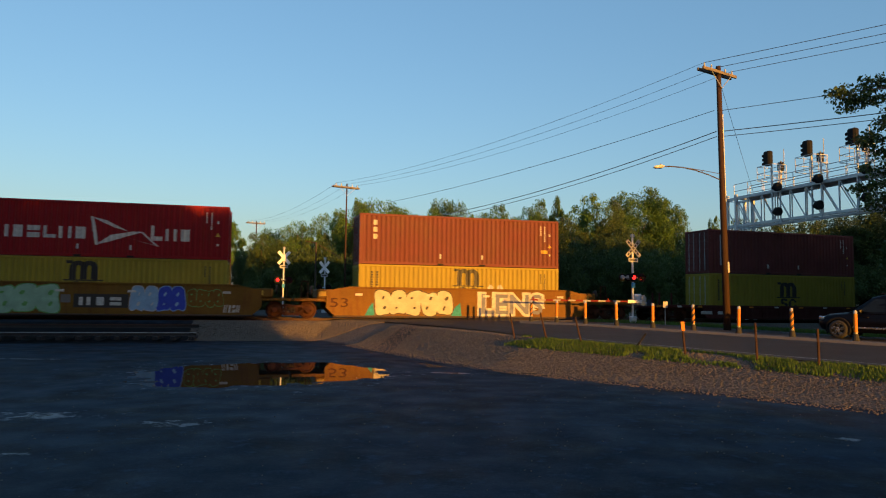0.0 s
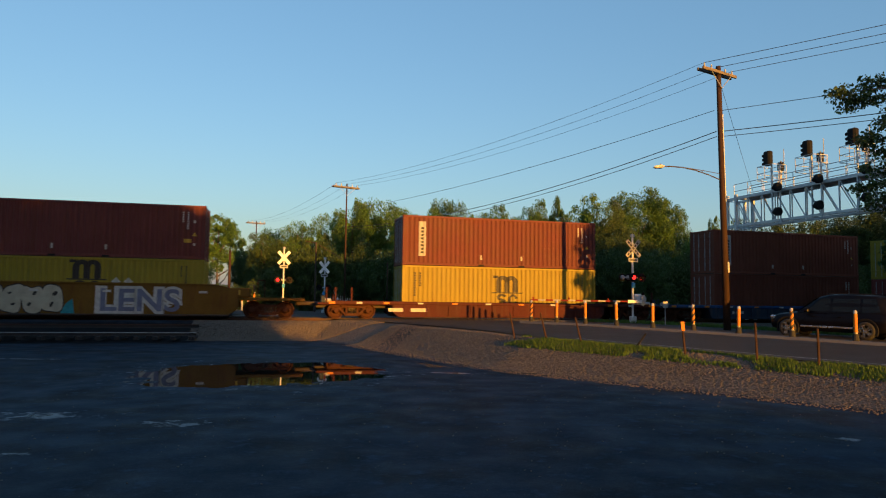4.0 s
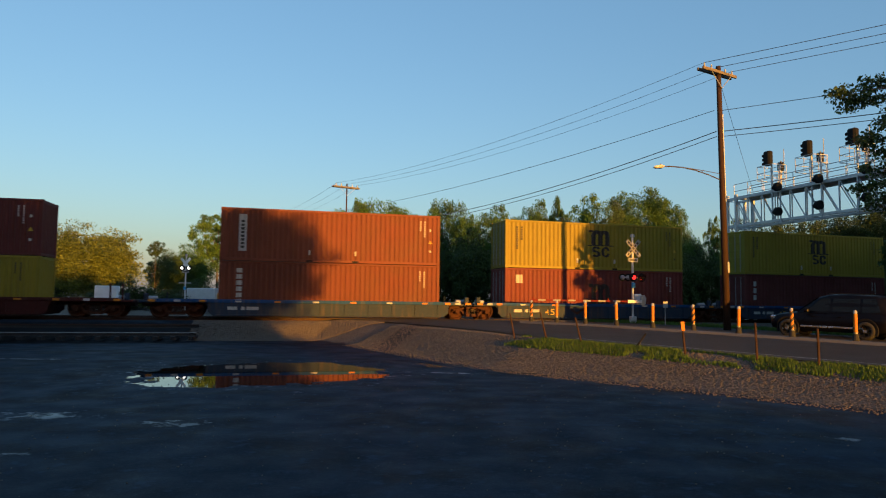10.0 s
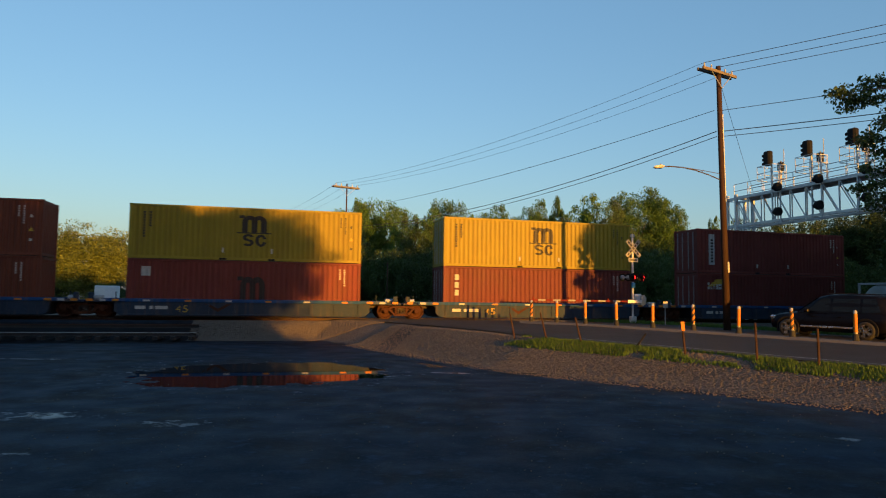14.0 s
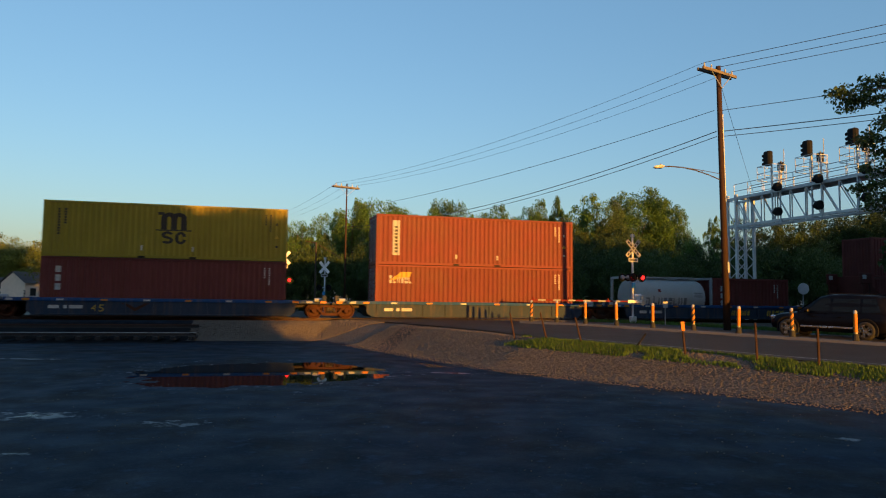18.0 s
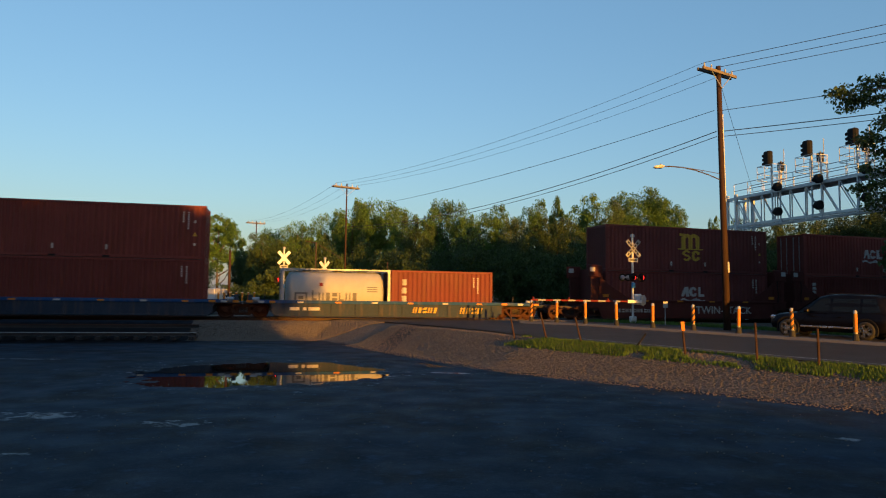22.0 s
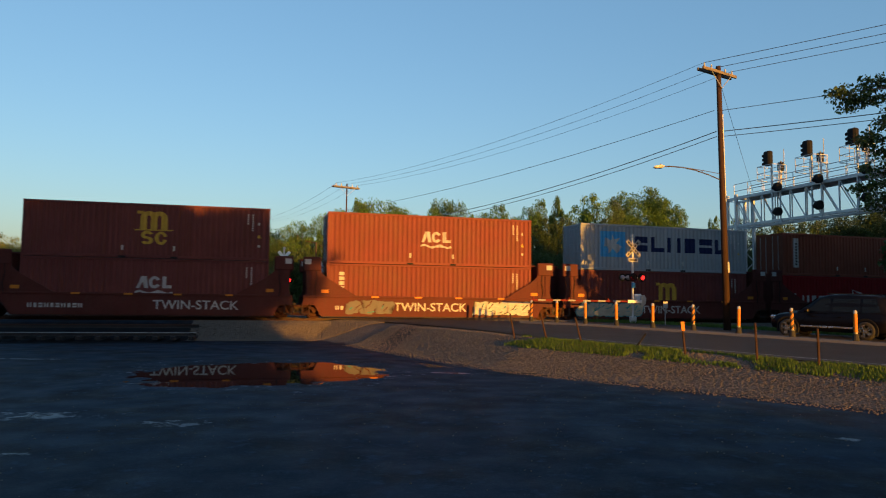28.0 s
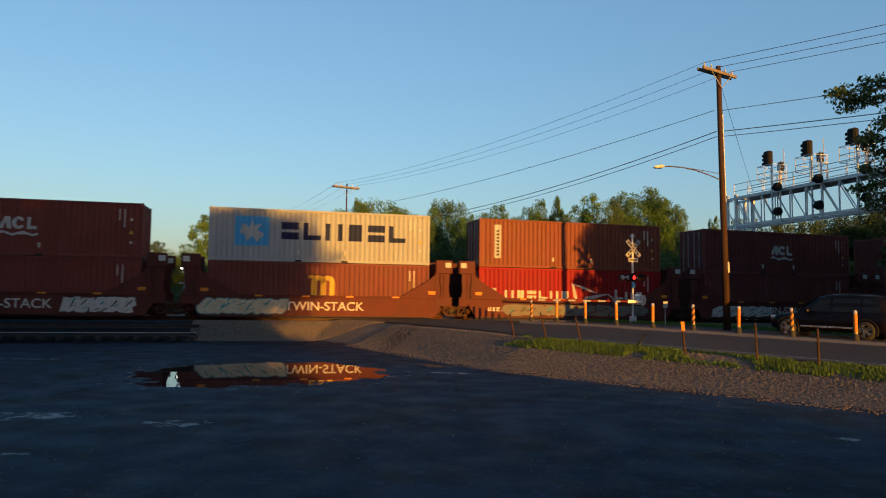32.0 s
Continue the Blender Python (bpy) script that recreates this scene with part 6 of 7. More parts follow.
# ================= waiting car =================
SUV_ROWS = [(0.0, 1.95), (0.5, 1.05), (1.0, 0.48), (1.5, 0.2), (2.0, 0.07), (3.0, 0.0), (10.0, 0.0), (20.0, 0.0), (32.0, 0.0)]


def suv_pose(back):
    n, a = 31.5, -10.99
    x, y = road_xy(n, a + back)
    return pose(x, y, float(road_z(a)) - 0.02, 0, -0.8, math.degrees(math.atan2(-RA[1], -RA[0])))


suv = thing("car", "dark navy sport utility car waiting at the lowered gate", "car", suv_pose(0))
suv_wheels = []


def loft(rows, material, name, parent, label="", smooth=True):
    """Skin over cross-sections of equal point counts."""
    bm = bmesh.new()
    rs = [[bm.verts.new(p) for p in row] for row in rows]
    for a_, b_ in zip(rs, rs[1:]):
        for k in range(len(a_) - 1):
            bm.faces.new((a_[k], a_[k + 1], b_[k + 1], b_[k]))
    bm.faces.new(rs[0][::-1]), bm.faces.new(rs[-1])
    bmesh.ops.recalc_face_normals(bm, faces=bm.faces[:])
    return part(name, bm, material, parent, label, smooth)


def body_row(x, w, z0, zb, zt, tuck=0.06):
    """Half-outlines joined over the top: sill, waist, shoulder, crown."""
    L_ = [(-w + 0.10, z0), (-w + 0.02, z0 + 0.12), (-w, (z0 + zb) / 2), (-w + 0.03, zb - 0.05), (-w + tuck + 0.06, zb), (-w * 0.55, zt), (0, zt + 0.02)]
    pts = [(x, y, z) for y, z in L_] + [(x, -y, z) for y, z in L_[-2::-1]]
    return pts


# x runs forward; wheels at +1.35 and -1.35
body = loft([body_row(-2.30, 0.78, 0.45, 0.98, 1.00), body_row(-2.22, 0.88, 0.34, 1.02, 1.05), body_row(-1.9, 0.93, 0.28, 1.04, 1.07), body_row(-0.9, 0.94, 0.26, 1.02, 1.05),
             body_row(0.3, 0.94, 0.26, 1.0, 1.03), body_row(0.95, 0.94, 0.26, 1.0, 1.04), body_row(1.5, 0.93, 0.28, 0.96, 1.01), body_row(1.95, 0.90, 0.30, 0.90, 0.95),
             body_row(2.2, 0.82, 0.34, 0.80, 0.85), body_row(2.32, 0.66, 0.42, 0.68, 0.72)], M["car_paint"], "body", suv)


def cabin_row(x, w, wt, z0, zt):
    L_ = [(-w, z0), (-(w + wt) / 2 - 0.02, (z0 + zt) / 2), (-wt, zt - 0.07), (-wt + 0.12, zt), (0, zt + 0.03)]
    return [(x, y, z) for y, z in L_] + [(x, -y, z) for y, z in L_[-2::-1]]


cab = loft([cabin_row(-2.18, 0.82, 0.80, 1.0, 1.08), cabin_row(-2.05, 0.86, 0.70, 1.0, 1.55), cabin_row(-1.75, 0.87, 0.68, 1.0, 1.72), cabin_row(-0.8, 0.87, 0.67, 1.0, 1.78), cabin_row(0.0, 0.87, 0.67, 1.0, 1.75),
            cabin_row(0.35, 0.87, 0.68, 1.0, 1.66), cabin_row(1.15, 0.86, 0.80, 1.0, 1.06)], M["car_paint"], "cabin", suv)
# side windows, set a hair proud of the cabin skin
for sg in (-1, 1):
    for (xa, xb, xc, xd) in ((-1.95, -1.3, -1.3, -1.75), (-1.2, -0.22, -0.22, -1.2), (-0.12, 0.78, 0.22, -0.12)):
        bm = bmesh.new()
        c = []
        for x, z in ((xa, 1.08), (xb, 1.08), (xc, 1.6), (xd, 1.6)):
            y = 0.875 - (z - 1.0) * 0.265
            c.append(bm.verts.new((x, sg * (y + 0.012), z)))
        bm.faces.new(c if sg > 0 else c[::-1])
        bmesh.ops.solidify(bm, geom=bm.faces[:], thickness=0.008)
        part("side_window", bm, M["glass_dark"], suv, "dark tinted side window")
    part("door_trim", box(-1.35, sg * 0.945 - 0.012, 0.42, 1.0, sg * 0.945 + 0.012, 0.49, 0.008), M["chrome"], suv, "bright door trim strip")
    part("mirror", box(0.62, sg * 1.0 - 0.1, 1.02, 0.82, sg * 1.0 + 0.1, 1.18, 0.04), M["car_paint"], suv)
    part("roof_rail", rod((-1.7, sg * 0.62, 1.79), (0.05, sg * 0.62, 1.80), 0.022, seg=8), M["black"], suv, "dark roof rail")
    part("head_lamp", box(2.02, sg * 0.72 - 0.13, 0.70, 2.26, sg * 0.72 + 0.13, 0.86, 0.04), M["chrome"], suv, "clear headlamp")
    part("tail_lamp", box(-2.29, sg * 0.76 - 0.1, 1.0, -2.14, sg * 0.76 + 0.08, 1.18, 0.03), M["lamp_red"], suv, "glowing red tail lamp")
    for x in (-0.28, 0.72):
        part("door_handle", box(x - 0.3, sg * 0.95 - 0.015, 0.86, x - 0.12, sg * 0.95 + 0.015, 0.89, 0.008), M["car_paint"], suv)
wsh = bmesh.new()
wsh.faces.new([wsh.verts.new(c) for c in ((1.12, -0.74, 1.09), (1.12, 0.74, 1.09), (0.42, 0.6, 1.64), (0.42, -0.6, 1.64))])
part("windscreen", wsh, M["glass_dark"], suv, "dark sloping windscreen")
for x in (1.5, -1.42):
    for sg in (-1, 1):
        bm = bmesh.new()
        rs = [[bm.verts.new((x + r_ * math.cos(math.pi * (k / 18 * 1.3 - 0.15)), sg * y_, 0.38 + r_ * math.sin(math.pi * (k / 18 * 1.3 - 0.15)))) for k in range(19)] for r_, y_ in ((0.385, 0.6), (0.385, 0.955), (0.45, 0.96), (0.47, 0.9))]
        for a_, b_ in zip(rs, rs[1:]):
            for k in range(18):
                bm.faces.new((a_[k], a_[k + 1], b_[k + 1], b_[k]))
        part("wheel_arch", bm, M["black"], suv, "black plastic wheel arch")
        w = new("wheel")
        w.parent = suv
        w.matrix_basis = pose(x, sg * 0.86, 0.36)
        bm = bmesh.new()
        prof = [(0.22, 0.12), (0.30, 0.135), (0.35, 0.10), (0.36, 0.05), (0.36, -0.05), (0.35, -0.10), (0.22, -0.12)]
        rs = [[bm.verts.new((r_ * math.cos(2 * math.pi * k / 32), y_, r_ * math.sin(2 * math.pi * k / 32))) for k in range(32)] for r_, y_ in prof]
        for a_, b_ in zip(rs, rs[1:]):
            for k in range(32):
                bm.faces.new((a_[k], a_[(k + 1) % 32], b_[(k + 1) % 32], b_[k]))
        bmesh.ops.recalc_face_normals(bm, faces=bm.faces[:])
        part("tyre", bm, M["rubber"], w, smooth=True)
        bm = bmesh.new()
        for k in range(5):
            u = 2 * math.pi * k / 5
            d, e = Vector((math.cos(u), 0, math.sin(u))), Vector((-math.sin(u), 0, math.cos(u)))
            y_ = sg * 0.125
            bm.faces.new([bm.verts.new(tuple(p)) for p in (d * 0.04 + e * 0.05 + Vector((0, y_, 0)), d * 0.24 + e * 0.075 + Vector((0, y_, 0)), d * 0.24 - e * 0.075 + Vector((0, y_, 0)), d * 0.04 - e * 0.05 + Vector((0, y_, 0)))])
        bmesh.ops.solidify(bm, geom=bm.faces[:], thickness=0.03)
        add_rod(bm, (0, sg * 0.08, 0), (0, sg * 0.135, 0), 0.07, seg=14)
        part("rim", bm, M["chrome"], w, "five-spoke alloy rim")
        part("rim_well", rod((0, -0.09, 0), (0, 0.09, 0), 0.235, seg=28), M["black"], w)
        suv_wheels.append((w, x, sg * 0.86))
# ================= trees =================
def leaf_mesh(name, at, size, rng):
    """Small leaf blades at the given places, each turned its own way."""
    c = len(at)
    n_ = rng.normal(size=(c, 3)) + np.array((0, 0, 0.5))
    a_ = np.cross(n_, rng.normal(size=(c, 3)))
    a_ /= np.linalg.norm(a_, axis=1)[:, None] + 1e-9
    b_ = np.cross(n_, a_)
    b_ /= np.linalg.norm(b_, axis=1)[:, None] + 1e-9
    k = size * rng.uniform(0.6, 1.35, (c, 1))
    vs = np.stack([at - a_ * k, at - b_ * k * 0.6, at + a_ * k, at + b_ * k * 0.6], 1).reshape(-1, 3)
    me_ = bpy.data.meshes.new(name)
    me_.from_pydata(vs.tolist(), [], np.arange(4 * c).reshape(-1, 4).tolist())
    return me_


def ball(rng, c):
    d = rng.normal(size=(c, 3))
    return d / np.linalg.norm(d, axis=1)[:, None]


def crown_mesh(name, seed, leaves, lobes, size, lobe=0.36, reach=0.72, tufts=9, fill=0.3):
    """A crown of rounded lobes, each carrying leafy tufts (radius 1, height 0 to 2), with gaps between the lobes."""
    rng = np.random.RandomState(seed)
    at = []
    per = leaves // lobes
    for k in range(lobes):
        z = 1 - 2 * (k + 0.5) / lobes
        w = k * 2.4 + rng.uniform(-0.5, 0.5)
        q = math.sqrt(1 - z * z)
        c = np.array((q * math.cos(w), q * math.sin(w), z)) * reach * rng.uniform(0.55, 1.1)
        r = lobe * rng.uniform(0.7, 1.25)
        core = int(per * fill)
        at.append(c + ball(rng, core) * r * rng.rand(core, 1) ** 0.4)
        for j in range(tufts):
            tc_ = c + ball(rng, 1)[0] * r * np.array((1, 1, 0.85))
            m_ = (per - core) // tufts
            at.append(tc_ + ball(rng, m_) * r * rng.uniform(0.28, 0.5) * rng.rand(m_, 1) ** 0.45 * np.array((1.1, 1.1, 0.75)))
    return leaf_mesh(name, np.concatenate(at) + np.array((0, 0, 1.0)), size, rng)


def trunk_mesh(name, seed, limbs=7):
    """Tapered trunk with limbs, in a unit tree: height 1, crown from 0.25 to 1."""
    rng = random.Random(seed)
    bm = bmesh.new()
    add_rod(bm, (0, 0, -0.02), (0.01, 0, 0.3), 0.024, 0.018, 9)
    add_rod(bm, (0.01, 0, 0.3), (-0.01, 0.01, 0.62), 0.018, 0.010, 8)
    add_rod(bm, (-0.01, 0.01, 0.62), (0.0, 0, 0.92), 0.010, 0.003, 6)
    for k in range(limbs):
        w, z = rng.uniform(0, 6.28), rng.uniform(0.25, 0.7)
        r_ = rng.uniform(0.16, 0.34)
        mid_ = (math.cos(w) * r_ * 0.5, math.sin(w) * r_ * 0.5, z + 0.07)
        add_rod(bm, (0, 0, z), mid_, 0.009, 0.006, 6)
        add_rod(bm, mid_, (math.cos(w + 0.2) * r_, math.sin(w + 0.2) * r_, z + 0.2), 0.006, 0.002, 5)
    me_ = bpy.data.meshes.new(name)
    bm.to_mesh(me_)
    bm.free()
    return me_


CROWNS = [crown_mesh("crown", q, 30000, n_, 0.021) for q, n_ in ((3, 15), (5, 18), (8, 13), (13, 16))]
SOLID = [crown_mesh("crown", q, 26000, 26, 0.034, 0.40, 0.70, 8, 0.55) for q in (61, 62, 63)]
DOME = [crown_mesh("crown", q, 52000, 34, 0.022, 0.36, 0.76, 9, 0.5) for q in (41, 42)]
LOOSE = [crown_mesh("crown", q, 19000, 15, 0.029, 0.34, 0.74, 8, 0.2) for q in (21, 22, 23)]
BUSH = [crown_mesh("crown", q, 11000, 14, 0.034, 0.42, 0.7, 8, 0.35) for q in (31, 32)]
TRUNKS = [trunk_mesh("trunk", s) for s in (1, 2, 3)]
for m_ in CROWNS + SOLID + DOME + LOOSE + BUSH:
    m_.materials.append(M["leaf"])
for m_ in TRUNKS:
    m_.materials.append(M["bark"])


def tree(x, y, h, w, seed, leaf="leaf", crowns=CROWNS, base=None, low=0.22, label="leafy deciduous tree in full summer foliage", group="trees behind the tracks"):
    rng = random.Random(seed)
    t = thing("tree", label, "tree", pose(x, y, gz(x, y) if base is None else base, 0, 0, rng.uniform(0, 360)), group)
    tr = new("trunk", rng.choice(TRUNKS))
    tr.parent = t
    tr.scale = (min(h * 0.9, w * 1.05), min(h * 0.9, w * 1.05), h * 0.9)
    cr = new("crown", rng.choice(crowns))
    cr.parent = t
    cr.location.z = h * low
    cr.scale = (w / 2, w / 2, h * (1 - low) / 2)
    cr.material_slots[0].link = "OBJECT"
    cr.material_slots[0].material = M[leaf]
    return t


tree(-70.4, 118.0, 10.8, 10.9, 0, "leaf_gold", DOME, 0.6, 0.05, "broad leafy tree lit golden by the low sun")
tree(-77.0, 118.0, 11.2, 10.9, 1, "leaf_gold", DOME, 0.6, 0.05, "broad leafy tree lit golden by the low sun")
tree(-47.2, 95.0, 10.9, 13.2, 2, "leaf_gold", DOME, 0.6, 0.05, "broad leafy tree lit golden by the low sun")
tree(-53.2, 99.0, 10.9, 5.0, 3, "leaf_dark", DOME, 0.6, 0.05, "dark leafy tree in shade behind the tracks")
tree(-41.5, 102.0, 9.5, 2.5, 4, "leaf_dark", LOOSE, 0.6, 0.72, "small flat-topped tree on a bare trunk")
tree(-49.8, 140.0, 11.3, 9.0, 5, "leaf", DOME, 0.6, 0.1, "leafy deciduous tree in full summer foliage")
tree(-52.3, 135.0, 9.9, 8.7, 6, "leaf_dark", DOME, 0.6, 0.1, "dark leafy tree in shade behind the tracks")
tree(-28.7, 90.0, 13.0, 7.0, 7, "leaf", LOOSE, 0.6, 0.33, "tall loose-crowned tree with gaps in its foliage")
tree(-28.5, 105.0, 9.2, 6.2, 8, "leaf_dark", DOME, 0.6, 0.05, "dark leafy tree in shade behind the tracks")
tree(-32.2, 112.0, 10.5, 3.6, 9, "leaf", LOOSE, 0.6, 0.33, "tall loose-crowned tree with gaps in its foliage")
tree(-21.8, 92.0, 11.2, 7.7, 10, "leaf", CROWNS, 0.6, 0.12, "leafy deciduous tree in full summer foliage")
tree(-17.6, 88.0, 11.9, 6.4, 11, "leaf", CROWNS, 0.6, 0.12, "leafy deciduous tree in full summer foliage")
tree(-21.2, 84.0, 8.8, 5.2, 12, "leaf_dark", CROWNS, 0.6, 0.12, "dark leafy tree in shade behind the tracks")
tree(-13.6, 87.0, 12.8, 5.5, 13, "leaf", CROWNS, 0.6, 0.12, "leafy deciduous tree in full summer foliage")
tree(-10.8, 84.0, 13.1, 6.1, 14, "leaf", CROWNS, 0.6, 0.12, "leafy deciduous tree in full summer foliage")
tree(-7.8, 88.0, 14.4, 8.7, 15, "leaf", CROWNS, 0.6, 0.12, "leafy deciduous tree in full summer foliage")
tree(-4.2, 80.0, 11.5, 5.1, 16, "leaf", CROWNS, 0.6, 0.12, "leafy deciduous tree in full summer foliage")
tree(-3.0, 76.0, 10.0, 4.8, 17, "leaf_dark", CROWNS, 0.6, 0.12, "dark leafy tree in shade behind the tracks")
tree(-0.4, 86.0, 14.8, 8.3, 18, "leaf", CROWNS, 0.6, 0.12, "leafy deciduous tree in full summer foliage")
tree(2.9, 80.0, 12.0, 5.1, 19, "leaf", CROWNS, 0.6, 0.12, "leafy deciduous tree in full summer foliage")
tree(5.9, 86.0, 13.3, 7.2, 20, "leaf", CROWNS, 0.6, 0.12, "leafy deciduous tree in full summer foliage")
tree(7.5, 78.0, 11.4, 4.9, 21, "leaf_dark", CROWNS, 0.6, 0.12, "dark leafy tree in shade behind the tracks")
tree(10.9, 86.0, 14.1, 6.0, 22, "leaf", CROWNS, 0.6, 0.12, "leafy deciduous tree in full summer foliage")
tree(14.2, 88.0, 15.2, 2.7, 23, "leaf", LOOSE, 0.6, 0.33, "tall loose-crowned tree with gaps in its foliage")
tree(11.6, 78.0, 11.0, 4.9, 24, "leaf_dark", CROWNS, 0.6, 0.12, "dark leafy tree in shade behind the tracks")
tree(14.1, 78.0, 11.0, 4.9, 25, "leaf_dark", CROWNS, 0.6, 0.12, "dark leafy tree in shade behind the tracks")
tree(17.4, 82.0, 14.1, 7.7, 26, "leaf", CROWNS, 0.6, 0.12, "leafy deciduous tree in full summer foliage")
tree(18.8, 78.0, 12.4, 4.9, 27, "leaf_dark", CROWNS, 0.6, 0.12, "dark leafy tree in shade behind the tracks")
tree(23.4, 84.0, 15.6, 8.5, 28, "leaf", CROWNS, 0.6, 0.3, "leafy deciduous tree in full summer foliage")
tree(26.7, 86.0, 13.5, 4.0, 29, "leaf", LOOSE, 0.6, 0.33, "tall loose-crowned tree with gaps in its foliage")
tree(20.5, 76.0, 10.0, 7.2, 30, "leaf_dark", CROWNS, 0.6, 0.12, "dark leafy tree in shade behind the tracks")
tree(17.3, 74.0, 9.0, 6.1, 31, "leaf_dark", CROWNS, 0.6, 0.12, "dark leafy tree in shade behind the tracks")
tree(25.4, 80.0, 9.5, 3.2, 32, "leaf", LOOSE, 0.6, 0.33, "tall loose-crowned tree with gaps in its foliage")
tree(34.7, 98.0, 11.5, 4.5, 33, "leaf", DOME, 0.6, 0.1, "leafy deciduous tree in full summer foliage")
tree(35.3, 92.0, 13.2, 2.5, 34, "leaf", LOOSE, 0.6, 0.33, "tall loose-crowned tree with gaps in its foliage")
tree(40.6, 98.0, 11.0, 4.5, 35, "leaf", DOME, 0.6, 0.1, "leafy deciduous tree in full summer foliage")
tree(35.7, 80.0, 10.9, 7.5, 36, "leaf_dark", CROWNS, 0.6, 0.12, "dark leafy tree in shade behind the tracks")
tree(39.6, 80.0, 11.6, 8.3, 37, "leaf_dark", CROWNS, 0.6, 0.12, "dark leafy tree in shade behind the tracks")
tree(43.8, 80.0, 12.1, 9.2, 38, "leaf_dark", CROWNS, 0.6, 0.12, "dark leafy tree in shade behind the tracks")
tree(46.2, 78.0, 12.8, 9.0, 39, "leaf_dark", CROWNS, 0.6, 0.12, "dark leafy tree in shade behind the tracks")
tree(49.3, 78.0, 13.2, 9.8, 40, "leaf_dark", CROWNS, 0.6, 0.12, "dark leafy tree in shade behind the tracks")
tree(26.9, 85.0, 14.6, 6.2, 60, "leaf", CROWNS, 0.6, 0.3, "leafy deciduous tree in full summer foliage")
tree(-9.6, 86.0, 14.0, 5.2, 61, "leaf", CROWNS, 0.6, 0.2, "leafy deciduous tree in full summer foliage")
# undergrowth belt under the trees; its dark leaf colour carries the belt's shade
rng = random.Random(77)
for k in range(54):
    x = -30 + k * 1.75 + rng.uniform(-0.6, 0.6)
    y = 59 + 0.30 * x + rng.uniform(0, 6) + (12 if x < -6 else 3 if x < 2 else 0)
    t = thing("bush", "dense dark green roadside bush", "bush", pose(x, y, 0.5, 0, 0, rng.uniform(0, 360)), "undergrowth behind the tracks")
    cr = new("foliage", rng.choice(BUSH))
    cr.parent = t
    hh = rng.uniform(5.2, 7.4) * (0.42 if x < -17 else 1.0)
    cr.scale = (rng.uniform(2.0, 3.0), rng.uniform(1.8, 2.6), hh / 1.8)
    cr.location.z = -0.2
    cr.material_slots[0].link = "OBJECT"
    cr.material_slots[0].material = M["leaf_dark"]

# near trees at the road's side, boughs hanging into view
def bough_tree(x, y, label, boughs, seed):
    """A roadside tree whose long limbs carry loose hanging sprays of leaves: boughs of (dx, dy, z, spread)."""
    rng = np.random.RandomState(seed)
    t = thing("tree", label, "tree", pose(x, y, gz(x, y)), "trees by the lot")
    bm = rod((0, 0, -0.2), (0.1, 0, 4.5), 0.26, 0.2, 10)
    add_rod(bm, (0.1, 0, 4.5), (-0.2, 0.1, 9.5), 0.2, 0.09, 9)
    add_rod(bm, (-0.2, 0.1, 9.5), (0, 0, 12.5), 0.09, 0.03, 7)
    at = []
    for dx, dy, z, r in boughs:
        z0 = max(3.0, z - 1.6)
        mid_ = (dx * 0.55, dy * 0.55, z + 0.35)
        add_rod(bm, (0, 0, z0), mid_, 0.06, 0.035, 6)
        add_rod(bm, mid_, (dx, dy, z), 0.035, 0.01, 5)
        for k in range(int(5 + 8 * r)):
            c = np.array((dx, dy, z)) + ball(rng, 1)[0] * r * rng.rand() ** 0.4 * np.array((1.15, 1.0, 0.7))
            add_rod(bm, (dx, dy, z), tuple(c), 0.012, 0.004, 4)
            m_ = int(34 + 34 * rng.rand())
            f = ball(rng, m_) * 0.40 * rng.rand(m_, 1) ** 0.5 * np.array((1.2, 1.0, 0.6))
            f[:, 2] -= 0.12 * np.abs(f[:, 0])
            at.append(c + f)
    part("trunk", bm, M["bark"], t)
    me_ = leaf_mesh("crown", np.concatenate(at), 0.075, rng)
    me_.materials.append(M["leaf_dark"])
    cr = new("crown", me_)
    cr.parent = t
    return t


bough_tree(22.3, 29.0, "dark tree beside the road with hanging boughs",
           [(-5.75, 0, 10.3, 0.42), (-5.2, 0.3, 10.1, 0.5), (-4.5, 0, 10.2, 0.6), (-4.2, 0.2, 10.75, 0.45), (-4.1, -0.3, 9.2, 0.8), (-3.5, 0.4, 8.3, 0.85), (-4.6, 0.1, 8.3, 0.45), (-4.0, 0, 7.3, 0.7),
            (-4.6, 0.2, 6.3, 0.5), (-4.2, -0.2, 5.5, 0.6), (-3.4, 0, 6.2, 0.9), (-3.2, 0.2, 5.1, 0.8), (-2.9, -0.5, 9.9, 1.2), (-2.4, 0.5, 7.5, 1.4), (-2.2, 0, 5.5, 1.2), (-1.6, 1.2, 10.6, 1.3),
            (1.5, 0, 10.0, 1.5), (1.8, -1.0, 7.5, 1.5), (0.2, 0.4, 11.8, 1.1), (0.5, -1.8, 8.8, 1.5), (2.6, 0.8, 5.6, 1.3)], 200)
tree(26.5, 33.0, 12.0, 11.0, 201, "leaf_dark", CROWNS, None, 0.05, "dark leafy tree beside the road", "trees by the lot")
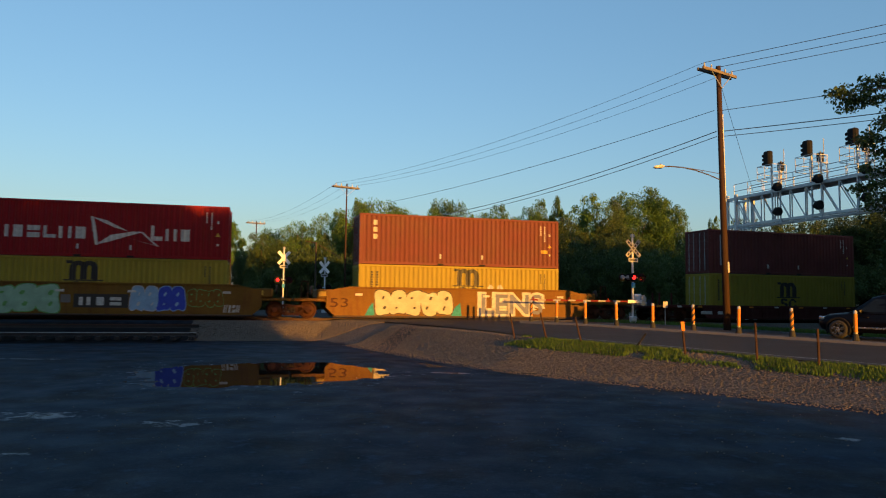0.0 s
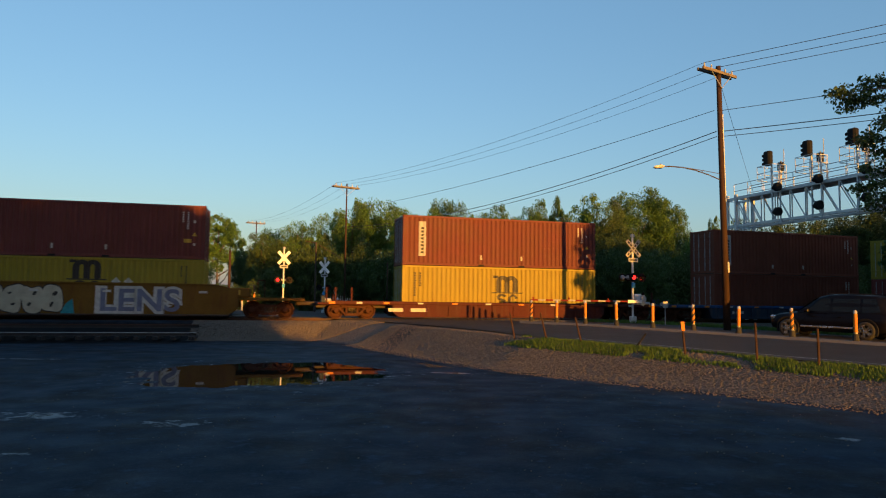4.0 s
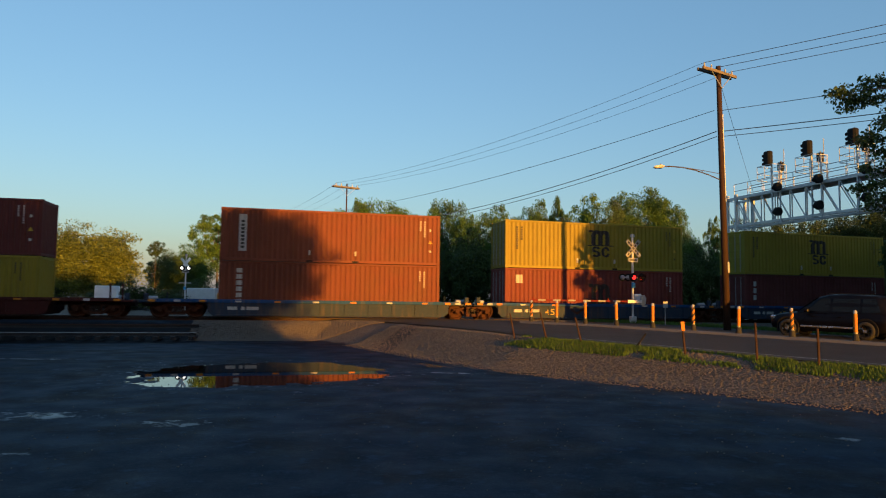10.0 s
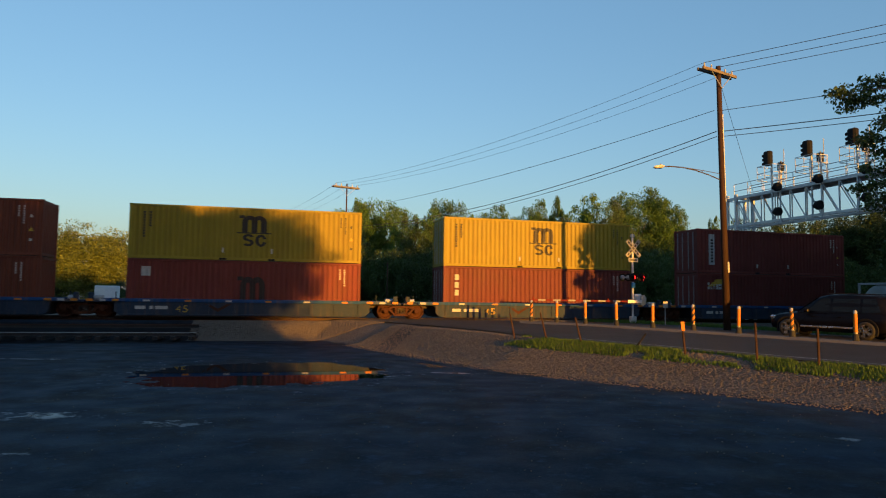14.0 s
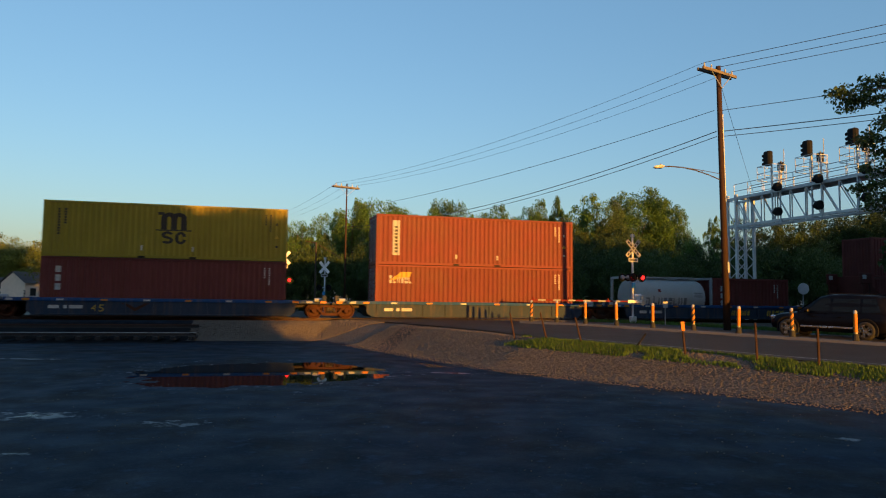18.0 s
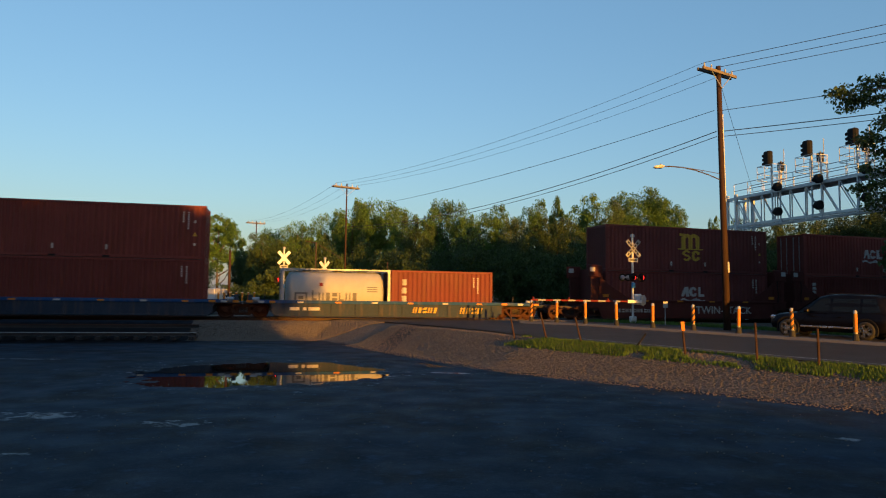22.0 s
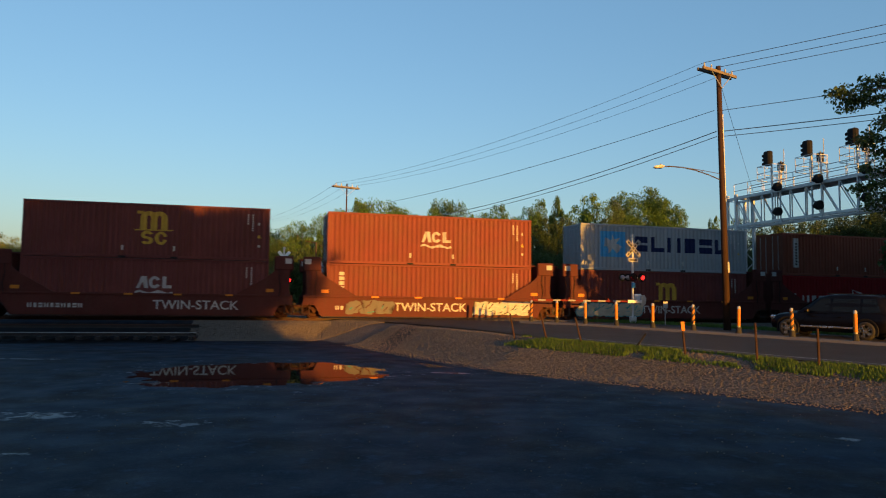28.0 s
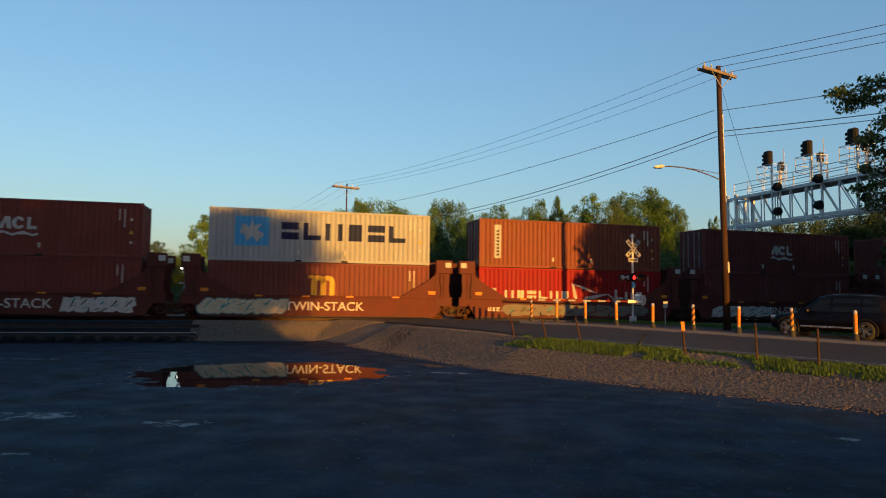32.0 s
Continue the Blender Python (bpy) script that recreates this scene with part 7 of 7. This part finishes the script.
# unseen tall dense grove, added along the road's far side to shade the train
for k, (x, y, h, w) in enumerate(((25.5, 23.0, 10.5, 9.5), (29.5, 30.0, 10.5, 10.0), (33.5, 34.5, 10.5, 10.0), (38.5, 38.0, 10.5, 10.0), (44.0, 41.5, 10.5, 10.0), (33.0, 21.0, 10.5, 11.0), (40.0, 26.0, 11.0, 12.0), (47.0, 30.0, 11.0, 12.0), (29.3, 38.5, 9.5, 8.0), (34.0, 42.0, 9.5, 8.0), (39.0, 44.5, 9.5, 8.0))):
    tree(x, y, h, w, 230 + k, "leaf_dark", SOLID, 0.3, 0.02, "tall dense tree added out of view to shade the train", "trees by the lot")
# unseen trees added behind the camera and along the road to block sun and sky
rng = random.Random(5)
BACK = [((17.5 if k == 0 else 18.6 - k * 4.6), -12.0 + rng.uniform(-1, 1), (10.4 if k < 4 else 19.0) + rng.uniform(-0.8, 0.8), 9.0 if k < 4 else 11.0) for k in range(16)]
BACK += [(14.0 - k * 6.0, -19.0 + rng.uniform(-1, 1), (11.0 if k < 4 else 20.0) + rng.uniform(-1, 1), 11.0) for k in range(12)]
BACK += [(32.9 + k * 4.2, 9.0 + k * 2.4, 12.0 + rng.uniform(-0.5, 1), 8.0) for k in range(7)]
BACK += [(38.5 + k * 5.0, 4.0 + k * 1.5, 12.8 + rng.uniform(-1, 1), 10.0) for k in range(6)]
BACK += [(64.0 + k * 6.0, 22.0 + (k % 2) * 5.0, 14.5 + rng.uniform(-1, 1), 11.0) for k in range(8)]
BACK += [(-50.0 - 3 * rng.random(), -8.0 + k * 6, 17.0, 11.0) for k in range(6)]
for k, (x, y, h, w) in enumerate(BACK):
    tree(x, y, h, w, 300 + k, "leaf_dark", SOLID, 0.0, 0.3 if k == 0 else 0.0, "tall dense tree added out of view to block sun and sky", "trees by the lot")
# unseen bush row, added to stop low sun passing under the crowns
for k in range(24):
    x = 15.6 - k * 3.0
    t = thing("bush", "dense dark bush added out of view to block the sun", "bush", pose(x, -10.5 + rng.uniform(-0.5, 0.5), 0, 0, 0, rng.uniform(0, 360)), "bushes by the lot")
    cr = new("foliage", rng.choice(BUSH))
    cr.parent = t
    cr.scale = (2.2, 2.0, 2.6)
    cr.location.z = -0.4
    cr.material_slots[0].link = "OBJECT"
    cr.material_slots[0].material = M["leaf_dark"]

# unseen bushes added to keep low sun off the bank and signal mast
for x, y, hz in ((17.9, -10.3, 1.75), (29.8, 9.0, 2.9), (31.5, 10.5, 2.9), (33.5, 12.0, 2.9)):
    t = thing("bush", "unseen dense bush added to shade the bank and signal", "bush", pose(x, y, 0.2, 0, 0, rng.uniform(0, 360)), "bushes by the lot")
    cr = new("foliage", rng.choice(BUSH))
    cr.parent = t
    cr.scale = (1.6, 1.6, hz)
    cr.location.z = -0.4
    cr.material_slots[0].link = "OBJECT"
    cr.material_slots[0].material = M["leaf_dark"]

# unseen tree, its high crown placed to cast shade on the upper containers
tree(30.8, 8.5, 15.0, 7.0, 410, "leaf_dark", CROWNS, 0.2, 0.46, "tall high-crowned tree added out of view to shade the train", "trees by the lot")

# ---- grass along the gravel edge and behind the kerb ----
def grass_strip(name, n0, n1, a0, a1, count, seed, h, label):
    r_ = np.random.RandomState(seed)
    n_, a_ = r_.uniform(n0, n1, count), r_.uniform(a0, a1, count)
    clump = np.array([noise.noise((float(p) * 0.9, float(q) * 0.9, 3.0)) for p, q in zip(n_, a_)])
    sel = clump > -0.22
    x, y = road_xy(n_[sel] + (road_edge(a_[sel]) - 18.9 if n0 < 30 else 0), a_[sel])
    z = field(x, y)[0]
    vs, fs = [], []
    for p, q, w in zip(x, y, z):
        for k in range(3):
            u, s, t_ = r_.uniform(0, 6.28), h * r_.uniform(0.5, 1.4), r_.uniform(-0.4, 0.4)
            ox, oy = r_.normal(0, 0.05, 2)
            c, d = math.cos(u) * 0.022, math.sin(u) * 0.022
            b_ = len(vs)
            vs += [(p + ox - c, q + oy - d, w - 0.02), (p + ox + c, q + oy + d, w - 0.02), (p + ox + t_ * s, q + oy + t_ * s * 0.6, w + s)]
            fs.append((b_, b_ + 1, b_ + 2))
    return tagged(part(name, (vs, fs), M["grass"]), label, "grass", kind="stuff")


grass_strip("grass", 17.7, 18.9, -16.8, 14.0, 16000, 4, 0.07, "ragged green grass along the gravel and road edge")
grass_strip("grass", 34.3, 38.0, -26.0, 10.0, 12000, 6, 0.16, "green verge grass beyond the road")

# ---- loose stones on the banks ----
def stones(name, count, seed, pick, label, size, material="stone"):
    r_ = np.random.RandomState(seed)
    x, y = pick(r_, count)
    z = field(x, y)[0]
    vs, fs = [], []
    octa = np.array(((1, 0, 0), (-1, 0, 0), (0, 1, 0), (0, -1, 0), (0, 0, 1), (0, 0, -1)), float)
    tri = ((0, 2, 4), (2, 1, 4), (1, 3, 4), (3, 0, 4), (2, 0, 5), (1, 2, 5), (3, 1, 5), (0, 3, 5))
    for p, q, w in zip(x, y, z):
        o = octa * r_.uniform(0.5, 1.3, (6, 1)) * size * r_.uniform(0.6, 1.7) * np.array((1, 1, 0.7))
        k = len(vs)
        vs += [tuple(v + (p, q, w + 0.01)) for v in o]
        fs += [(a_ + k, b_ + k, c_ + k) for a_, b_, c_ in tri]
    return tagged(part(name, (vs, fs), M[material]), label, "gravel", kind="stuff")


def bank_pick(r_, c):
    s, d = r_.uniform(-13.5, 3, c), r_.uniform(2.0, 5.3, c)
    h = TH + KAP * s
    x0, y0 = (np.sin(h) - np.sin(TH)) / KAP, DIST - (np.cos(h) - np.cos(TH)) / KAP
    return x0 + (d - 1.22) * np.sin(h), y0 - (d - 1.22) * np.cos(h)


def bank2(r_, c):
    a_ = r_.uniform(-27, 6, c)
    return road_xy(road_edge(a_) - 3.5 + 3.3 * r_.rand(c) ** 0.8, a_)


stones("ballast_stone", 26000, 8, bank_pick, "loose crushed stone on the track bank", 0.045, "ballast")
stones("gravel", 34000, 9, bank2, "loose gravel on the road bank", 0.016)
stones("pebble", 900, 10, lambda r_, c: (r_.uniform(-9, 9, c), r_.uniform(6.5, 24, c)), "scattered pebbles on the lot", 0.014)


# ================= what moves =================
def motions():
    """The train rolls along the curve of the track; its wheels turn; the waiting car creeps up to the gate."""
    times = [0.0] + [float(t) for t in range(1, 33)]
    for ob, place, z in movers:
        walk(ob, [(t, track_pose(place + S(t), z)) for t in times])
    ticks = [k / 10 for k in range(321)]
    for w, x in wheels:
        walk(w, [(t, pose(x, 0, 0.457) @ Matrix.Rotation(S(t) / 0.457, 4, "Y")) for t in ticks])
    for d, sx, zl, k in flashers:
        turn, rows = None, []
        for q in range(321):
            goal = 0 if ((q / 10 / 1.232 + 0.16) % 1 < 0.5) == (k == 0) else 180
            turn = goal if turn is None else turn + max(-80, min(80, goal - turn))
            rows.append((q / 10, pose(sx, -0.19, zl, 0, 0, turn)))
        walk(d, rows)
    walk(suv, [(t, suv_pose(c)) for t, c in SUV_ROWS])
    for w, x, y in suv_wheels:
        walk(w, [(t, pose(x, y, 0.36) @ Matrix.Rotation(-c / 0.36, 4, "Y")) for t, c in SUV_ROWS])


motions()
